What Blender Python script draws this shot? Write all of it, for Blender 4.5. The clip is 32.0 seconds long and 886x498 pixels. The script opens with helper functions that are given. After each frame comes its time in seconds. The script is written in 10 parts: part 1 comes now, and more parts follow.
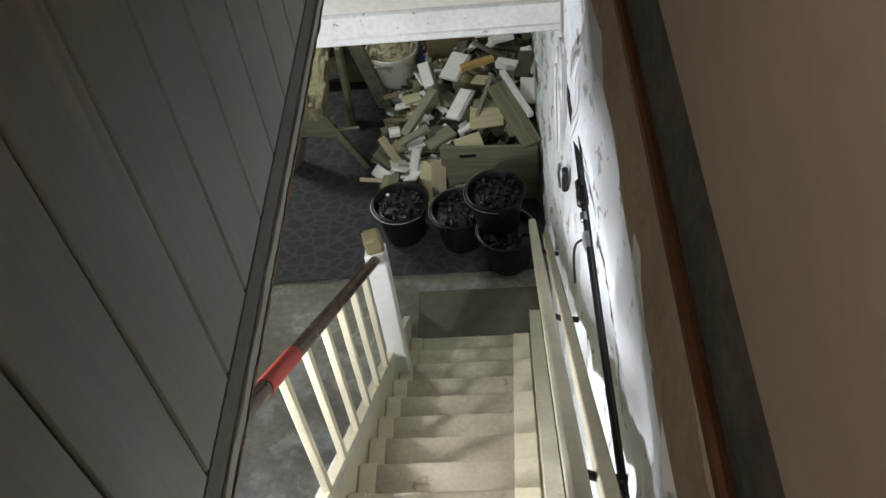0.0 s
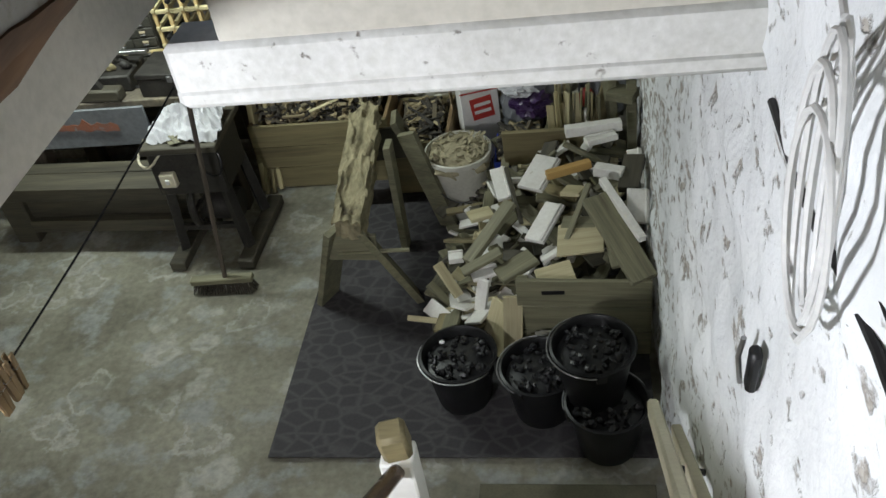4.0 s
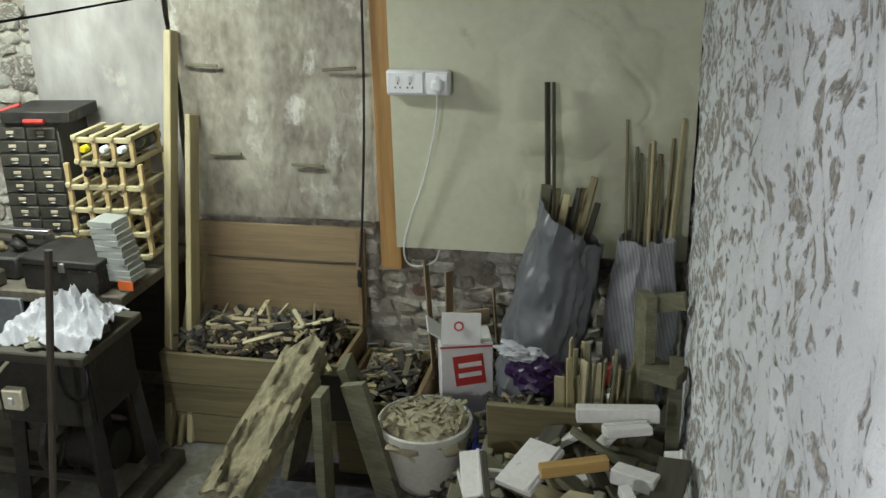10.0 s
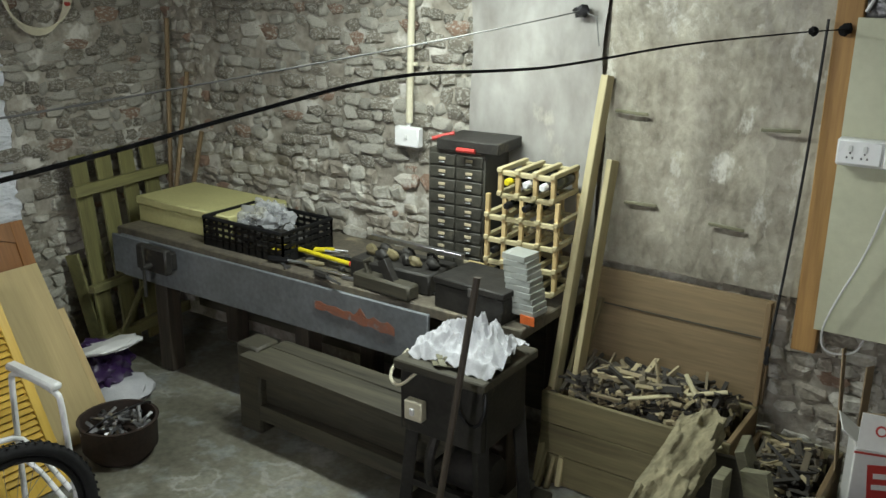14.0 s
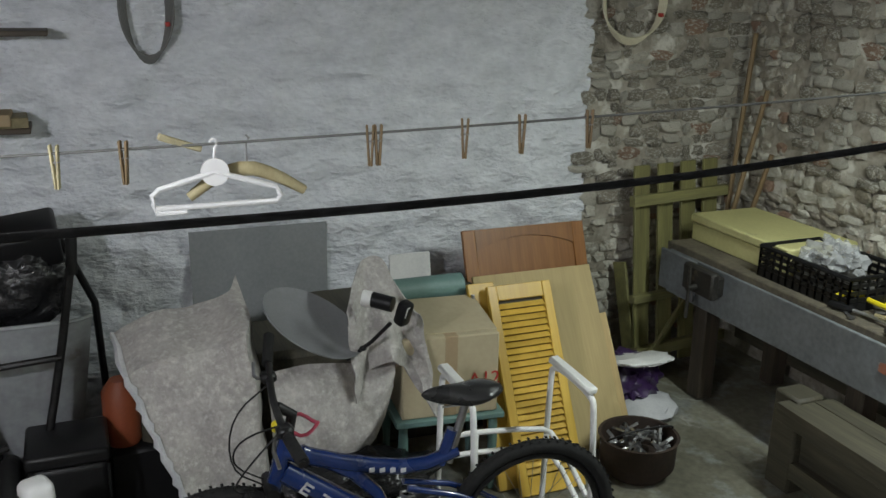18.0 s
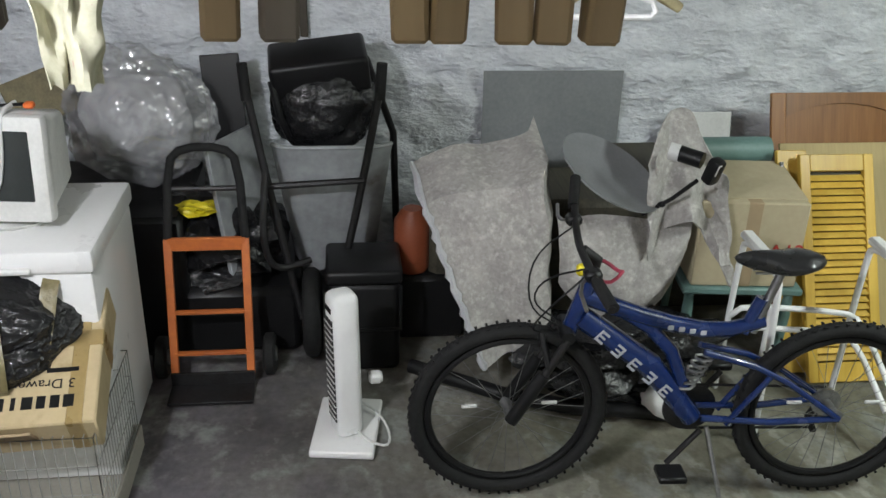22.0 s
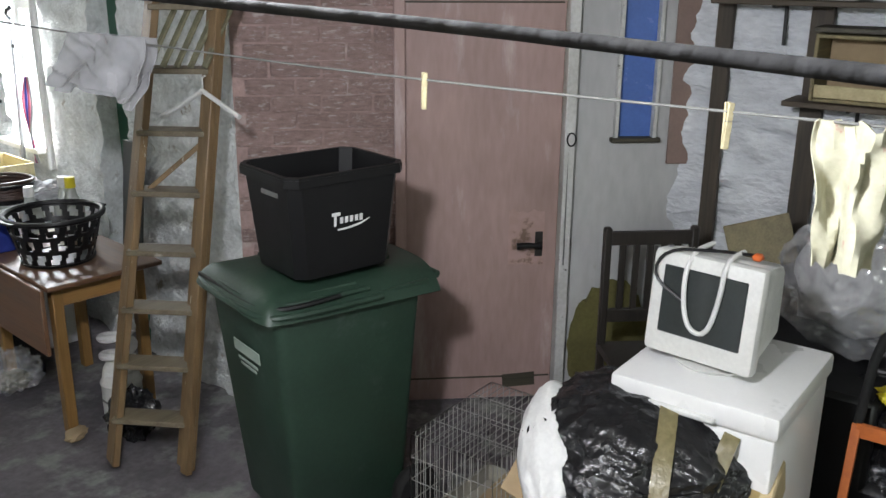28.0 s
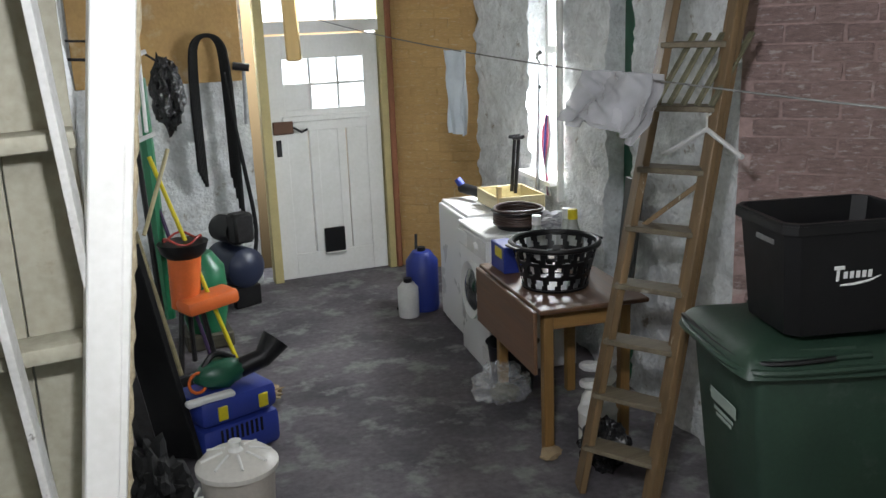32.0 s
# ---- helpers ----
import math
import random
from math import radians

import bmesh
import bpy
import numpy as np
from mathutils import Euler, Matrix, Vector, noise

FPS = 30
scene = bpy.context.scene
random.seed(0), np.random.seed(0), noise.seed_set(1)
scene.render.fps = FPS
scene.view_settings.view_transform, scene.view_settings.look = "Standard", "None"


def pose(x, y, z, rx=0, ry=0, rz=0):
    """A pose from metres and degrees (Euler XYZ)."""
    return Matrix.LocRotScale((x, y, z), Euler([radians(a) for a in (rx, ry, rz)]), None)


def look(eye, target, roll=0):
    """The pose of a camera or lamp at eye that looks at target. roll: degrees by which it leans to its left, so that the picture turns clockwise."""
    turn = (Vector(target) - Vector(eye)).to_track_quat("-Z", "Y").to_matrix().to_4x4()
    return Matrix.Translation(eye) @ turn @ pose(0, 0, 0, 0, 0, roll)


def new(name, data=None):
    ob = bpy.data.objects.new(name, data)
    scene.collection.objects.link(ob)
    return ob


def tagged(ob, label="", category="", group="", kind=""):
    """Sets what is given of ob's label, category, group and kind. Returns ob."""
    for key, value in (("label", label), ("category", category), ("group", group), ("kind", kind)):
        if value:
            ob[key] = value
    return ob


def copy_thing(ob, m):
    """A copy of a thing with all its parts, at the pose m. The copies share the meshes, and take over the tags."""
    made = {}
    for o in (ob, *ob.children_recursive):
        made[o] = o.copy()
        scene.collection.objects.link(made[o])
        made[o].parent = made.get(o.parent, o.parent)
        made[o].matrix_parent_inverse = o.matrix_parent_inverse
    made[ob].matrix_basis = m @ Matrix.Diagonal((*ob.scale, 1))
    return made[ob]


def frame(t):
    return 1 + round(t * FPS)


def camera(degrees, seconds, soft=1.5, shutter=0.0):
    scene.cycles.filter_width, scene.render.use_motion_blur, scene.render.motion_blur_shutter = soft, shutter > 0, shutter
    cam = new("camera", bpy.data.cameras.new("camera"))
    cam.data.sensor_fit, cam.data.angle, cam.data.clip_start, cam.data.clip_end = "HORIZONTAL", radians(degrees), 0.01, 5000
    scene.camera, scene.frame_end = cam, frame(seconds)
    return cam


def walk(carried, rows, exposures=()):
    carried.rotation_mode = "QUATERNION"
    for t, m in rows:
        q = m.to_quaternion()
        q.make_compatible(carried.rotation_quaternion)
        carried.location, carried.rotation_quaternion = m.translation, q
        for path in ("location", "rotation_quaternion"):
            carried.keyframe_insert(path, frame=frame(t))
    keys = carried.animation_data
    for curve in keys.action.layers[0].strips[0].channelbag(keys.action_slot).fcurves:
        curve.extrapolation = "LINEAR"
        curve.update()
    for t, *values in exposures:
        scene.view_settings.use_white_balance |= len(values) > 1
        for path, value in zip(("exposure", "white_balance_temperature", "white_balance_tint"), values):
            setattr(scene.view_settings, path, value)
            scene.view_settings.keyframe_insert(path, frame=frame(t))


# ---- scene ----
cam = camera(52.00, 32.0)
PATH = [
    (0.0, 0.433, 0.134, 4.063, -48.05, 5.62, 0.85),
    (0.5, 0.439, 0.244, 3.992, -46.34, 4.36, 3.43),
    (1.0, 0.408, 0.392, 3.888, -46.51, 7.18, 5.69),
    (1.5, 0.421, 0.543, 3.761, -45.96, 7.63, 7.26),
    (2.0, 0.413, 0.692, 3.649, -44.21, 8.60, 4.48),
    (2.5, 0.386, 0.844, 3.534, -44.85, 8.29, 6.09),
    (3.0, 0.400, 0.997, 3.410, -43.03, 7.70, 9.58),
    (3.5, 0.339, 1.139, 3.263, -41.43, 7.62, 5.67),
    (5.5, 0.406, 1.658, 2.730, -36.96, 8.01, 8.64),
    (6.0, 0.411, 1.781, 2.616, -36.37, 6.83, 10.22),
    (6.5, 0.380, 1.894, 2.521, -35.36, 6.22, 8.64),
    (7.0, 0.371, 1.977, 2.467, -33.77, 6.61, 7.47),
    (7.5, 0.374, 2.066, 2.407, -31.54, 4.75, 10.26),
    (8.0, 0.390, 2.137, 2.346, -30.13, 4.03, 10.95),
    (8.5, 0.375, 2.208, 2.286, -29.20, 3.87, 10.73),
    (9.0, 0.358, 2.274, 2.251, -26.46, 3.32, 10.35),
    (9.5, 0.354, 2.303, 2.244, -23.93, 1.87, 11.15),
    (10.0, 0.376, 2.370, 2.219, -20.29, 1.32, 11.95),
    (10.5, 0.358, 2.455, 2.189, -18.62, -0.44, 14.10),
    (11.0, 0.321, 2.485, 2.175, -20.51, 2.52, 15.13),
    (11.5, 0.293, 2.483, 2.188, -18.57, 1.20, 16.26),
    (12.0, 0.231, 2.478, 2.218, -17.28, -0.42, 19.02),
    (12.5, 0.165, 2.481, 2.245, -16.36, -0.94, 23.39),
    (13.0, 0.125, 2.449, 2.247, -16.00, -0.96, 27.65),
    (13.5, 0.082, 2.406, 2.232, -16.28, -0.82, 30.64),
    (14.0, 0.035, 2.356, 2.227, -17.47, -0.69, 34.28),
    (14.5, 0.001, 2.362, 2.211, -17.98, -1.19, 38.17),
    (15.0, -0.033, 2.398, 2.192, -17.66, -2.43, 44.45),
    (15.5, -0.046, 2.432, 2.198, -18.13, -1.94, 49.35),
    (17.5, -0.193, 2.425, 2.173, -17.90, -1.56, 63.75),
    (18.0, -0.241, 2.395, 2.160, -16.57, -1.05, 67.83),
    (18.5, -0.292, 2.334, 2.157, -15.82, -0.83, 70.30),
    (19.0, -0.334, 2.272, 2.146, -15.30, -1.00, 73.50),
    (19.5, -0.337, 2.237, 2.131, -14.96, -0.71, 76.50),
    (20.0, -0.327, 2.220, 2.099, -17.86, -1.28, 77.86),
    (20.5, -0.340, 2.212, 2.072, -20.80, -0.89, 79.37),
    (21.0, -0.363, 2.212, 2.053, -24.44, -0.98, 79.47),
    (21.5, -0.374, 2.205, 2.044, -25.45, -1.44, 81.22),
    (22.0, -0.388, 2.195, 2.041, -25.31, -1.43, 83.81),
    (22.5, -0.395, 2.185, 2.043, -25.08, -1.35, 86.28),
    (23.0, -0.402, 2.175, 2.045, -24.39, -1.88, 89.51),
    (23.5, -0.413, 2.160, 2.042, -23.71, -2.88, 92.93),
    (24.0, -0.440, 2.132, 2.038, -23.27, -2.42, 97.55),
    (24.5, -0.450, 2.100, 2.051, -22.81, -2.54, 102.01),
    (25.0, -0.447, 2.085, 2.077, -21.42, -2.16, 106.29),
    (25.5, -0.452, 2.078, 2.087, -17.03, -0.75, 110.62),
    (27.5, -0.515, 2.045, 2.076, -15.48, -0.79, 121.23),
    (28.0, -0.535, 2.025, 2.066, -17.58, -0.41, 126.35),
    (28.5, -0.550, 2.010, 2.056, -17.56, 0.59, 131.98),
    (29.0, -0.555, 2.000, 2.052, -16.94, 0.75, 136.78),
    (29.5, -0.557, 2.000, 2.052, -15.97, 0.67, 140.43),
    (30.0, -0.558, 2.000, 2.054, -15.30, 1.32, 144.18),
    (30.5, -0.562, 1.998, 2.046, -15.10, 2.22, 147.51),
    (31.0, -0.575, 1.993, 2.032, -14.73, 2.58, 151.07),
    (31.5, -0.592, 1.987, 2.028, -14.47, 2.92, 154.65),
    (32.0, -0.610, 1.985, 2.028, -14.28, 2.21, 157.49),
]
walk(cam, [(t, pose(x, y, z, 90 + pitch, roll, yaw)) for t, x, y, z, pitch, roll, yaw in PATH],
     exposures=((0, -0.2), (3, -0.12), (6, 0.0), (10, 0.0), (13, -0.15), (18, -0.18), (19, -0.24), (20, -0.04), (21, 0.22), (22.5, 0.28), (25, 0.15), (28, 0.35), (29, 0.46), (30, 0.18), (31, -0.08), (32, -0.16)))

# ---- light ----
world = bpy.data.worlds.new("world")
scene.world = world
world.use_nodes = True
wn = world.node_tree
sky = wn.nodes.new("ShaderNodeTexSky")
sky.sky_type, sky.sun_disc = "NISHITA", False
sky.sun_elevation, sky.sun_rotation = radians(40), radians(200)
wn.nodes["Background"].inputs[1].default_value = 0.12
wn.links.new(sky.outputs[0], wn.nodes["Background"].inputs[0])


def lamp(name, kind, at, energy, colour, size=0.3, size_y=None, target=None):
    li = bpy.data.lights.new(name, kind)
    li.energy, li.color = energy, colour
    if kind == "AREA":
        li.shape, li.size, li.size_y = "RECTANGLE", size, size_y or size
    else:
        li.shadow_soft_size = size
    ob = new(name, li)
    ob.matrix_world = look(at, target or (at[0], at[1] + 0.001, at[2] - 1))
    return ob


lamp("workshop_light", "AREA", (-2.05, 5.15, 2.41), 56, (0.90, 1.0, 0.95), 1.1, 0.12)
lamp("storage_light", "POINT", (-0.92, 1.22, 2.30), 142, (0.95, 0.98, 1.06), 0.07)
lamp("landing_light", "POINT", (0.14, 0.10, 4.80), 22, (1.0, 0.98, 0.92), 0.12)
lamp("window_daylight", "AREA", (-3.52, -3.19, 1.6), 85, (0.92, 0.96, 1.0), 0.5, 0.8, (-2.2, -2.85, 0.75))
lamp("fanlight_daylight", "AREA", (-2.51, -5.42, 2.15), 60, (0.92, 0.96, 1.0), 0.8, 0.35, (-2.2, -3.0, 0.6))


# ---- helpers ----
def thing(name, at, label, category, group="", turn=0.0):
    e = new(name)
    e.empty_display_size = 0.1
    e.matrix_basis = pose(*at, 0, 0, turn)
    return tagged(e, label, category, group)


def finish(bm, name, smooth=40):
    me = bpy.data.meshes.new(name)
    bmesh.ops.recalc_face_normals(bm, faces=bm.faces)
    bm.to_mesh(me)
    bm.free()
    if smooth:
        me.shade_smooth()
        me.set_sharp_from_angle(angle=radians(smooth))
    return me


def part(name, bm, material, parent=None, label="", smooth=40):
    me = finish(bm, name, smooth)
    me.materials.append(material)
    ob = new(name, me)
    ob.parent = parent
    if label:
        ob["label"] = label
    return ob


def box(sx, sy, sz, at=(0, 0, 0), rot=(0, 0, 0), bev=0.003, bm=None, seg=1):
    """A box with softened edges, its centre at `at`."""
    bm = bm or bmesh.new()
    r = bmesh.ops.create_cube(bm, size=1.0)
    vs = r["verts"]
    bmesh.ops.scale(bm, vec=(sx, sy, sz), verts=vs)
    if bev > 0:
        es = list({e for v in vs for e in v.link_edges})
        out = bmesh.ops.bevel(bm, geom=es, offset=min(bev, 0.3 * min(sx, sy, sz)), segments=seg, affect="EDGES", profile=0.5)
        vs = list({v for f in out["faces"] for v in f.verts} | {v for v in vs if v.is_valid})
    bmesh.ops.transform(bm, matrix=pose(*at, *rot), verts=vs)
    return bm


def tube(points, radius, sides=8, bm=None, closed=False, smooth_path=0):
    """A round tube along points; radius is a number or one for each point."""
    bm = bm or bmesh.new()
    pts = [Vector(p) for p in points]
    rad = list(radius) if isinstance(radius, (list, tuple)) else [radius] * len(pts)
    for _ in range(smooth_path):
        q, r2 = [], []
        n = len(pts)
        if closed:
            for i in range(n):
                a, b = pts[i], pts[(i + 1) % n]
                q += [a * 0.75 + b * 0.25, a * 0.25 + b * 0.75]
                r2 += [rad[i], rad[i]]
        else:
            q, r2 = [pts[0]], [rad[0]]
            for i in range(n - 1):
                a, b = pts[i], pts[i + 1]
                q += [a * 0.75 + b * 0.25, a * 0.25 + b * 0.75]
                r2 += [rad[i] * 0.75 + rad[i + 1] * 0.25, rad[i] * 0.25 + rad[i + 1] * 0.75]
            q.append(pts[-1])
            r2.append(rad[-1])
        pts, rad = q, r2
    n, rings, up = len(pts), [], None
    for i, p in enumerate(pts):
        a = pts[(i - 1) % n] if closed or i > 0 else p
        b = pts[(i + 1) % n] if closed or i < n - 1 else p
        d = (b - a).normalized()
        if up is None:
            up = d.orthogonal().normalized()
        up = (up - d * up.dot(d))
        up = up.normalized() if up.length > 1e-6 else d.orthogonal().normalized()
        side = d.cross(up)
        rings.append([bm.verts.new(p + rad[i] * (math.cos(t) * up + math.sin(t) * side)) for t in (2 * math.pi * k / sides for k in range(sides))])
    for i in range(n if closed else n - 1):
        a, b = rings[i], rings[(i + 1) % n]
        for k in range(sides):
            bm.faces.new((a[k], a[(k + 1) % sides], b[(k + 1) % sides], b[k]))
    if not closed:
        bm.faces.new(rings[0][::-1])
        bm.faces.new(rings[-1])
    return bm


def lathe(profile, sides=24, at=(0, 0, 0), rot=(0, 0, 0), bm=None, squash=(1, 1)):
    """A turned shape from (radius, height) pairs, from the bottom up."""
    bm = bm or bmesh.new()
    m, rings, made = pose(*at, *rot), [], []
    for r, z in profile:
        if r <= 1e-6:
            rings.append([bm.verts.new(m @ Vector((0, 0, z)))])
        else:
            rings.append([bm.verts.new(m @ Vector((r * squash[0] * math.cos(2 * math.pi * k / sides), r * squash[1] * math.sin(2 * math.pi * k / sides), z))) for k in range(sides)])
    for a, b in zip(rings, rings[1:]):
        for k in range(sides):
            q = [a[k % len(a)], a[(k + 1) % len(a)], b[(k + 1) % len(b)], b[k % len(b)]]
            u = list(dict.fromkeys(q))
            if len(u) > 2:
                bm.faces.new(u)
    for ring, flip in ((rings[0], True), (rings[-1], False)):
        if len(ring) > 2:
            bm.faces.new(ring[::-1] if flip else ring)
    return bm


def lump(sx, sy, sz, at=(0, 0, 0), rot=(0, 0, 0), seed=0, rough=0.25, freq=3.0, sub=3, bm=None, flat=None, crease=0.0):
    """An uneven rounded mass: sacks, coal, cloth bundles. crease folds the skin like film or cloth."""
    bm = bm or bmesh.new()
    vs = bmesh.ops.create_icosphere(bm, subdivisions=sub, radius=0.5)["verts"]
    for v in vs:
        n = v.co.normalized()
        k = noise.noise(n * freq + Vector((seed * 3.1, seed * 1.7, seed)))
        f = 1 + rough * k
        if crease:
            f += crease * (0.45 - 1.1 * abs(noise.noise(n * freq * 1.5 + Vector((seed, 9.0, seed * 2)))) - 0.7 * abs(noise.noise(n * freq * 3.4 + Vector((7.0, seed, 3.0)))) - 0.3 * abs(noise.noise(n * freq * 8 + Vector((2.0, seed, 5.0)))))
        v.co = Vector((n.x * sx, n.y * sy, n.z * sz)) * 0.5 * f
        if flat is not None and v.co.z < flat * sz:
            v.co.z = flat * sz + (v.co.z - flat * sz) * 0.1
    bmesh.ops.transform(bm, matrix=pose(*at, *rot), verts=vs)
    return bm


def sheet(w, h, nx, ny, shape, thick=0.004):
    """A skin over a grid: shape(u, v) gives the place of the point at u, v in 0..1; a second skin behind it gives thickness."""
    bm = bmesh.new()
    g = [[bm.verts.new(Vector(shape(i / nx, j / ny))) for j in range(ny + 1)] for i in range(nx + 1)]
    for i in range(nx):
        for j in range(ny):
            bm.faces.new((g[i][j], g[i + 1][j], g[i + 1][j + 1], g[i][j + 1]))
    bmesh.ops.recalc_face_normals(bm, faces=bm.faces)
    if thick:
        bm.normal_update()
        bmesh.ops.solidify(bm, geom=list(bm.faces), thickness=thick)
    return bm


def at_rot(x, y, z, rx=0, ry=0, rz=0):
    return pose(x, y, z, rx, ry, rz)


def moved(bm, m):
    bmesh.ops.transform(bm, matrix=m, verts=bm.verts)
    return bm


def span(a, b, w, d, bev=0.002, bm=None, twist=0.0):
    """A straight bar of section w x d from a to b (w across, d up)."""
    a, b = Vector(a), Vector(b)
    q = (b - a).to_track_quat("X", "Z").to_matrix().to_4x4()
    bm2 = box((b - a).length, w, d, bev=bev)
    moved(bm2, Matrix.Translation((a + b) / 2) @ q @ pose(0, 0, 0, twist))
    if bm is None:
        return bm2
    me = bpy.data.meshes.new("tmp")
    bm2.to_mesh(me)
    bm2.free()
    bm.from_mesh(me)
    bpy.data.meshes.remove(me)
    return bm


# ---- materials ----
def material(name, c1, c2=None, rough=0.7, metal=0.0, scale=6.0, fine=60.0, bump=0.15, stretch=(1, 1, 1), rand=0.0, stain=None, stain_scale=2.5,
             stain_at=0.55, coat=0.0, depth=0.01, alpha=1.0, trans=0.0, spec=0.5, relief=0.0, edge=0.08):
    """Two tones mixed by coarse and fine noise, optional stains with soft borders, and a bump from the same noise."""
    m = bpy.data.materials.new(name)
    m.use_nodes = True
    nt = m.node_tree
    ns, lk = nt.nodes, nt.links
    b = ns["Principled BSDF"]
    c2 = c2 or tuple(0.6 * v for v in c1)
    tc, mp = ns.new("ShaderNodeTexCoord"), ns.new("ShaderNodeMapping")
    mp.inputs["Scale"].default_value = stretch
    lk.new(tc.outputs["Object"], mp.inputs[0])
    vec = mp.outputs[0]
    if rand:
        oi, ad = ns.new("ShaderNodeObjectInfo"), ns.new("ShaderNodeVectorMath")
        mu = ns.new("ShaderNodeMath")
        mu.operation, mu.inputs[1].default_value = "MULTIPLY", 37.0
        lk.new(oi.outputs["Random"], mu.inputs[0])
        lk.new(vec, ad.inputs[0])
        lk.new(mu.outputs[0], ad.inputs[1])
        vec = ad.outputs[0]
    n1, n2 = ns.new("ShaderNodeTexNoise"), ns.new("ShaderNodeTexNoise")
    n1.inputs["Scale"].default_value, n1.inputs["Detail"].default_value = scale, 5
    n2.inputs["Scale"].default_value, n2.inputs["Detail"].default_value = fine, 3
    for n in (n1, n2):
        lk.new(vec, n.inputs["Vector"])
    mix = ns.new("ShaderNodeMix")
    mix.data_type = "FLOAT"
    mix.inputs[0].default_value = 0.4
    lk.new(n1.outputs[0], mix.inputs[2])
    lk.new(n2.outputs[0], mix.inputs[3])
    rp = ns.new("ShaderNodeValToRGB")
    rp.color_ramp.elements[0].position, rp.color_ramp.elements[1].position = 0.34, 0.66
    rp.color_ramp.elements[0].color, rp.color_ramp.elements[1].color = (*c2, 1), (*c1, 1)
    lk.new(mix.outputs[0], rp.inputs[0])
    col = rp.outputs[0]
    if rand:
        hs = ns.new("ShaderNodeHueSaturation")
        mr = ns.new("ShaderNodeMapRange")
        mr.inputs["To Min"].default_value, mr.inputs["To Max"].default_value = 1 - rand, 1 + rand
        lk.new(oi.outputs["Random"], mr.inputs[0])
        lk.new(mr.outputs[0], hs.inputs["Value"])
        lk.new(col, hs.inputs["Color"])
        col = hs.outputs[0]
    if stain:
        n3, r3, mc = ns.new("ShaderNodeTexNoise"), ns.new("ShaderNodeValToRGB"), ns.new("ShaderNodeMix")
        mc.data_type = "RGBA"
        n3.inputs["Scale"].default_value, n3.inputs["Detail"].default_value, n3.inputs["Roughness"].default_value = stain_scale, 8, 0.65
        lk.new(vec, n3.inputs["Vector"])
        r3.color_ramp.elements[0].position, r3.color_ramp.elements[1].position = stain_at, stain_at + edge
        lk.new(n3.outputs[0], r3.inputs[0])
        lk.new(r3.outputs[0], mc.inputs[0])
        lk.new(col, mc.inputs[6])
        mc.inputs[7].default_value = (*stain, 1)
        col = mc.outputs[2]
    lk.new(col, b.inputs["Base Color"])
    b.inputs["Metallic"].default_value = metal
    mr2 = ns.new("ShaderNodeMapRange")
    mr2.inputs["To Min"].default_value, mr2.inputs["To Max"].default_value = max(0.03, rough - 0.12), min(1, rough + 0.12)
    lk.new(n1.outputs[0], mr2.inputs[0])
    lk.new(mr2.outputs[0], b.inputs["Roughness"])
    b.inputs["Coat Weight"].default_value = coat
    b.inputs["Alpha"].default_value = alpha
    b.inputs["Transmission Weight"].default_value = trans
    b.inputs["Specular IOR Level"].default_value = spec
    if bump:
        bp = ns.new("ShaderNodeBump")
        bp.inputs["Strength"].default_value, bp.inputs["Distance"].default_value = bump, depth
        lk.new(mix.outputs[0], bp.inputs["Height"])
        lk.new(bp.outputs[0], b.inputs["Normal"])
    return m


def wood(name, c1, c2, axis="x", rough=0.65, rand=0.12, bump=0.2, stain=None, **k):
    s = {"x": (0.06, 1, 1), "y": (1, 0.06, 1), "z": (1, 1, 0.06)}[axis]
    return material(name, c1, c2, rough, scale=22, fine=110, stretch=s, rand=rand, bump=bump, depth=0.004, stain=stain, stain_scale=5, stain_at=0.6, **k)


def plain(name, c, rough=0.5, metal=0.0, **k):
    return material(name, c, tuple(v * 0.82 for v in c), rough, metal, scale=9, fine=80, bump=0.04, **k)


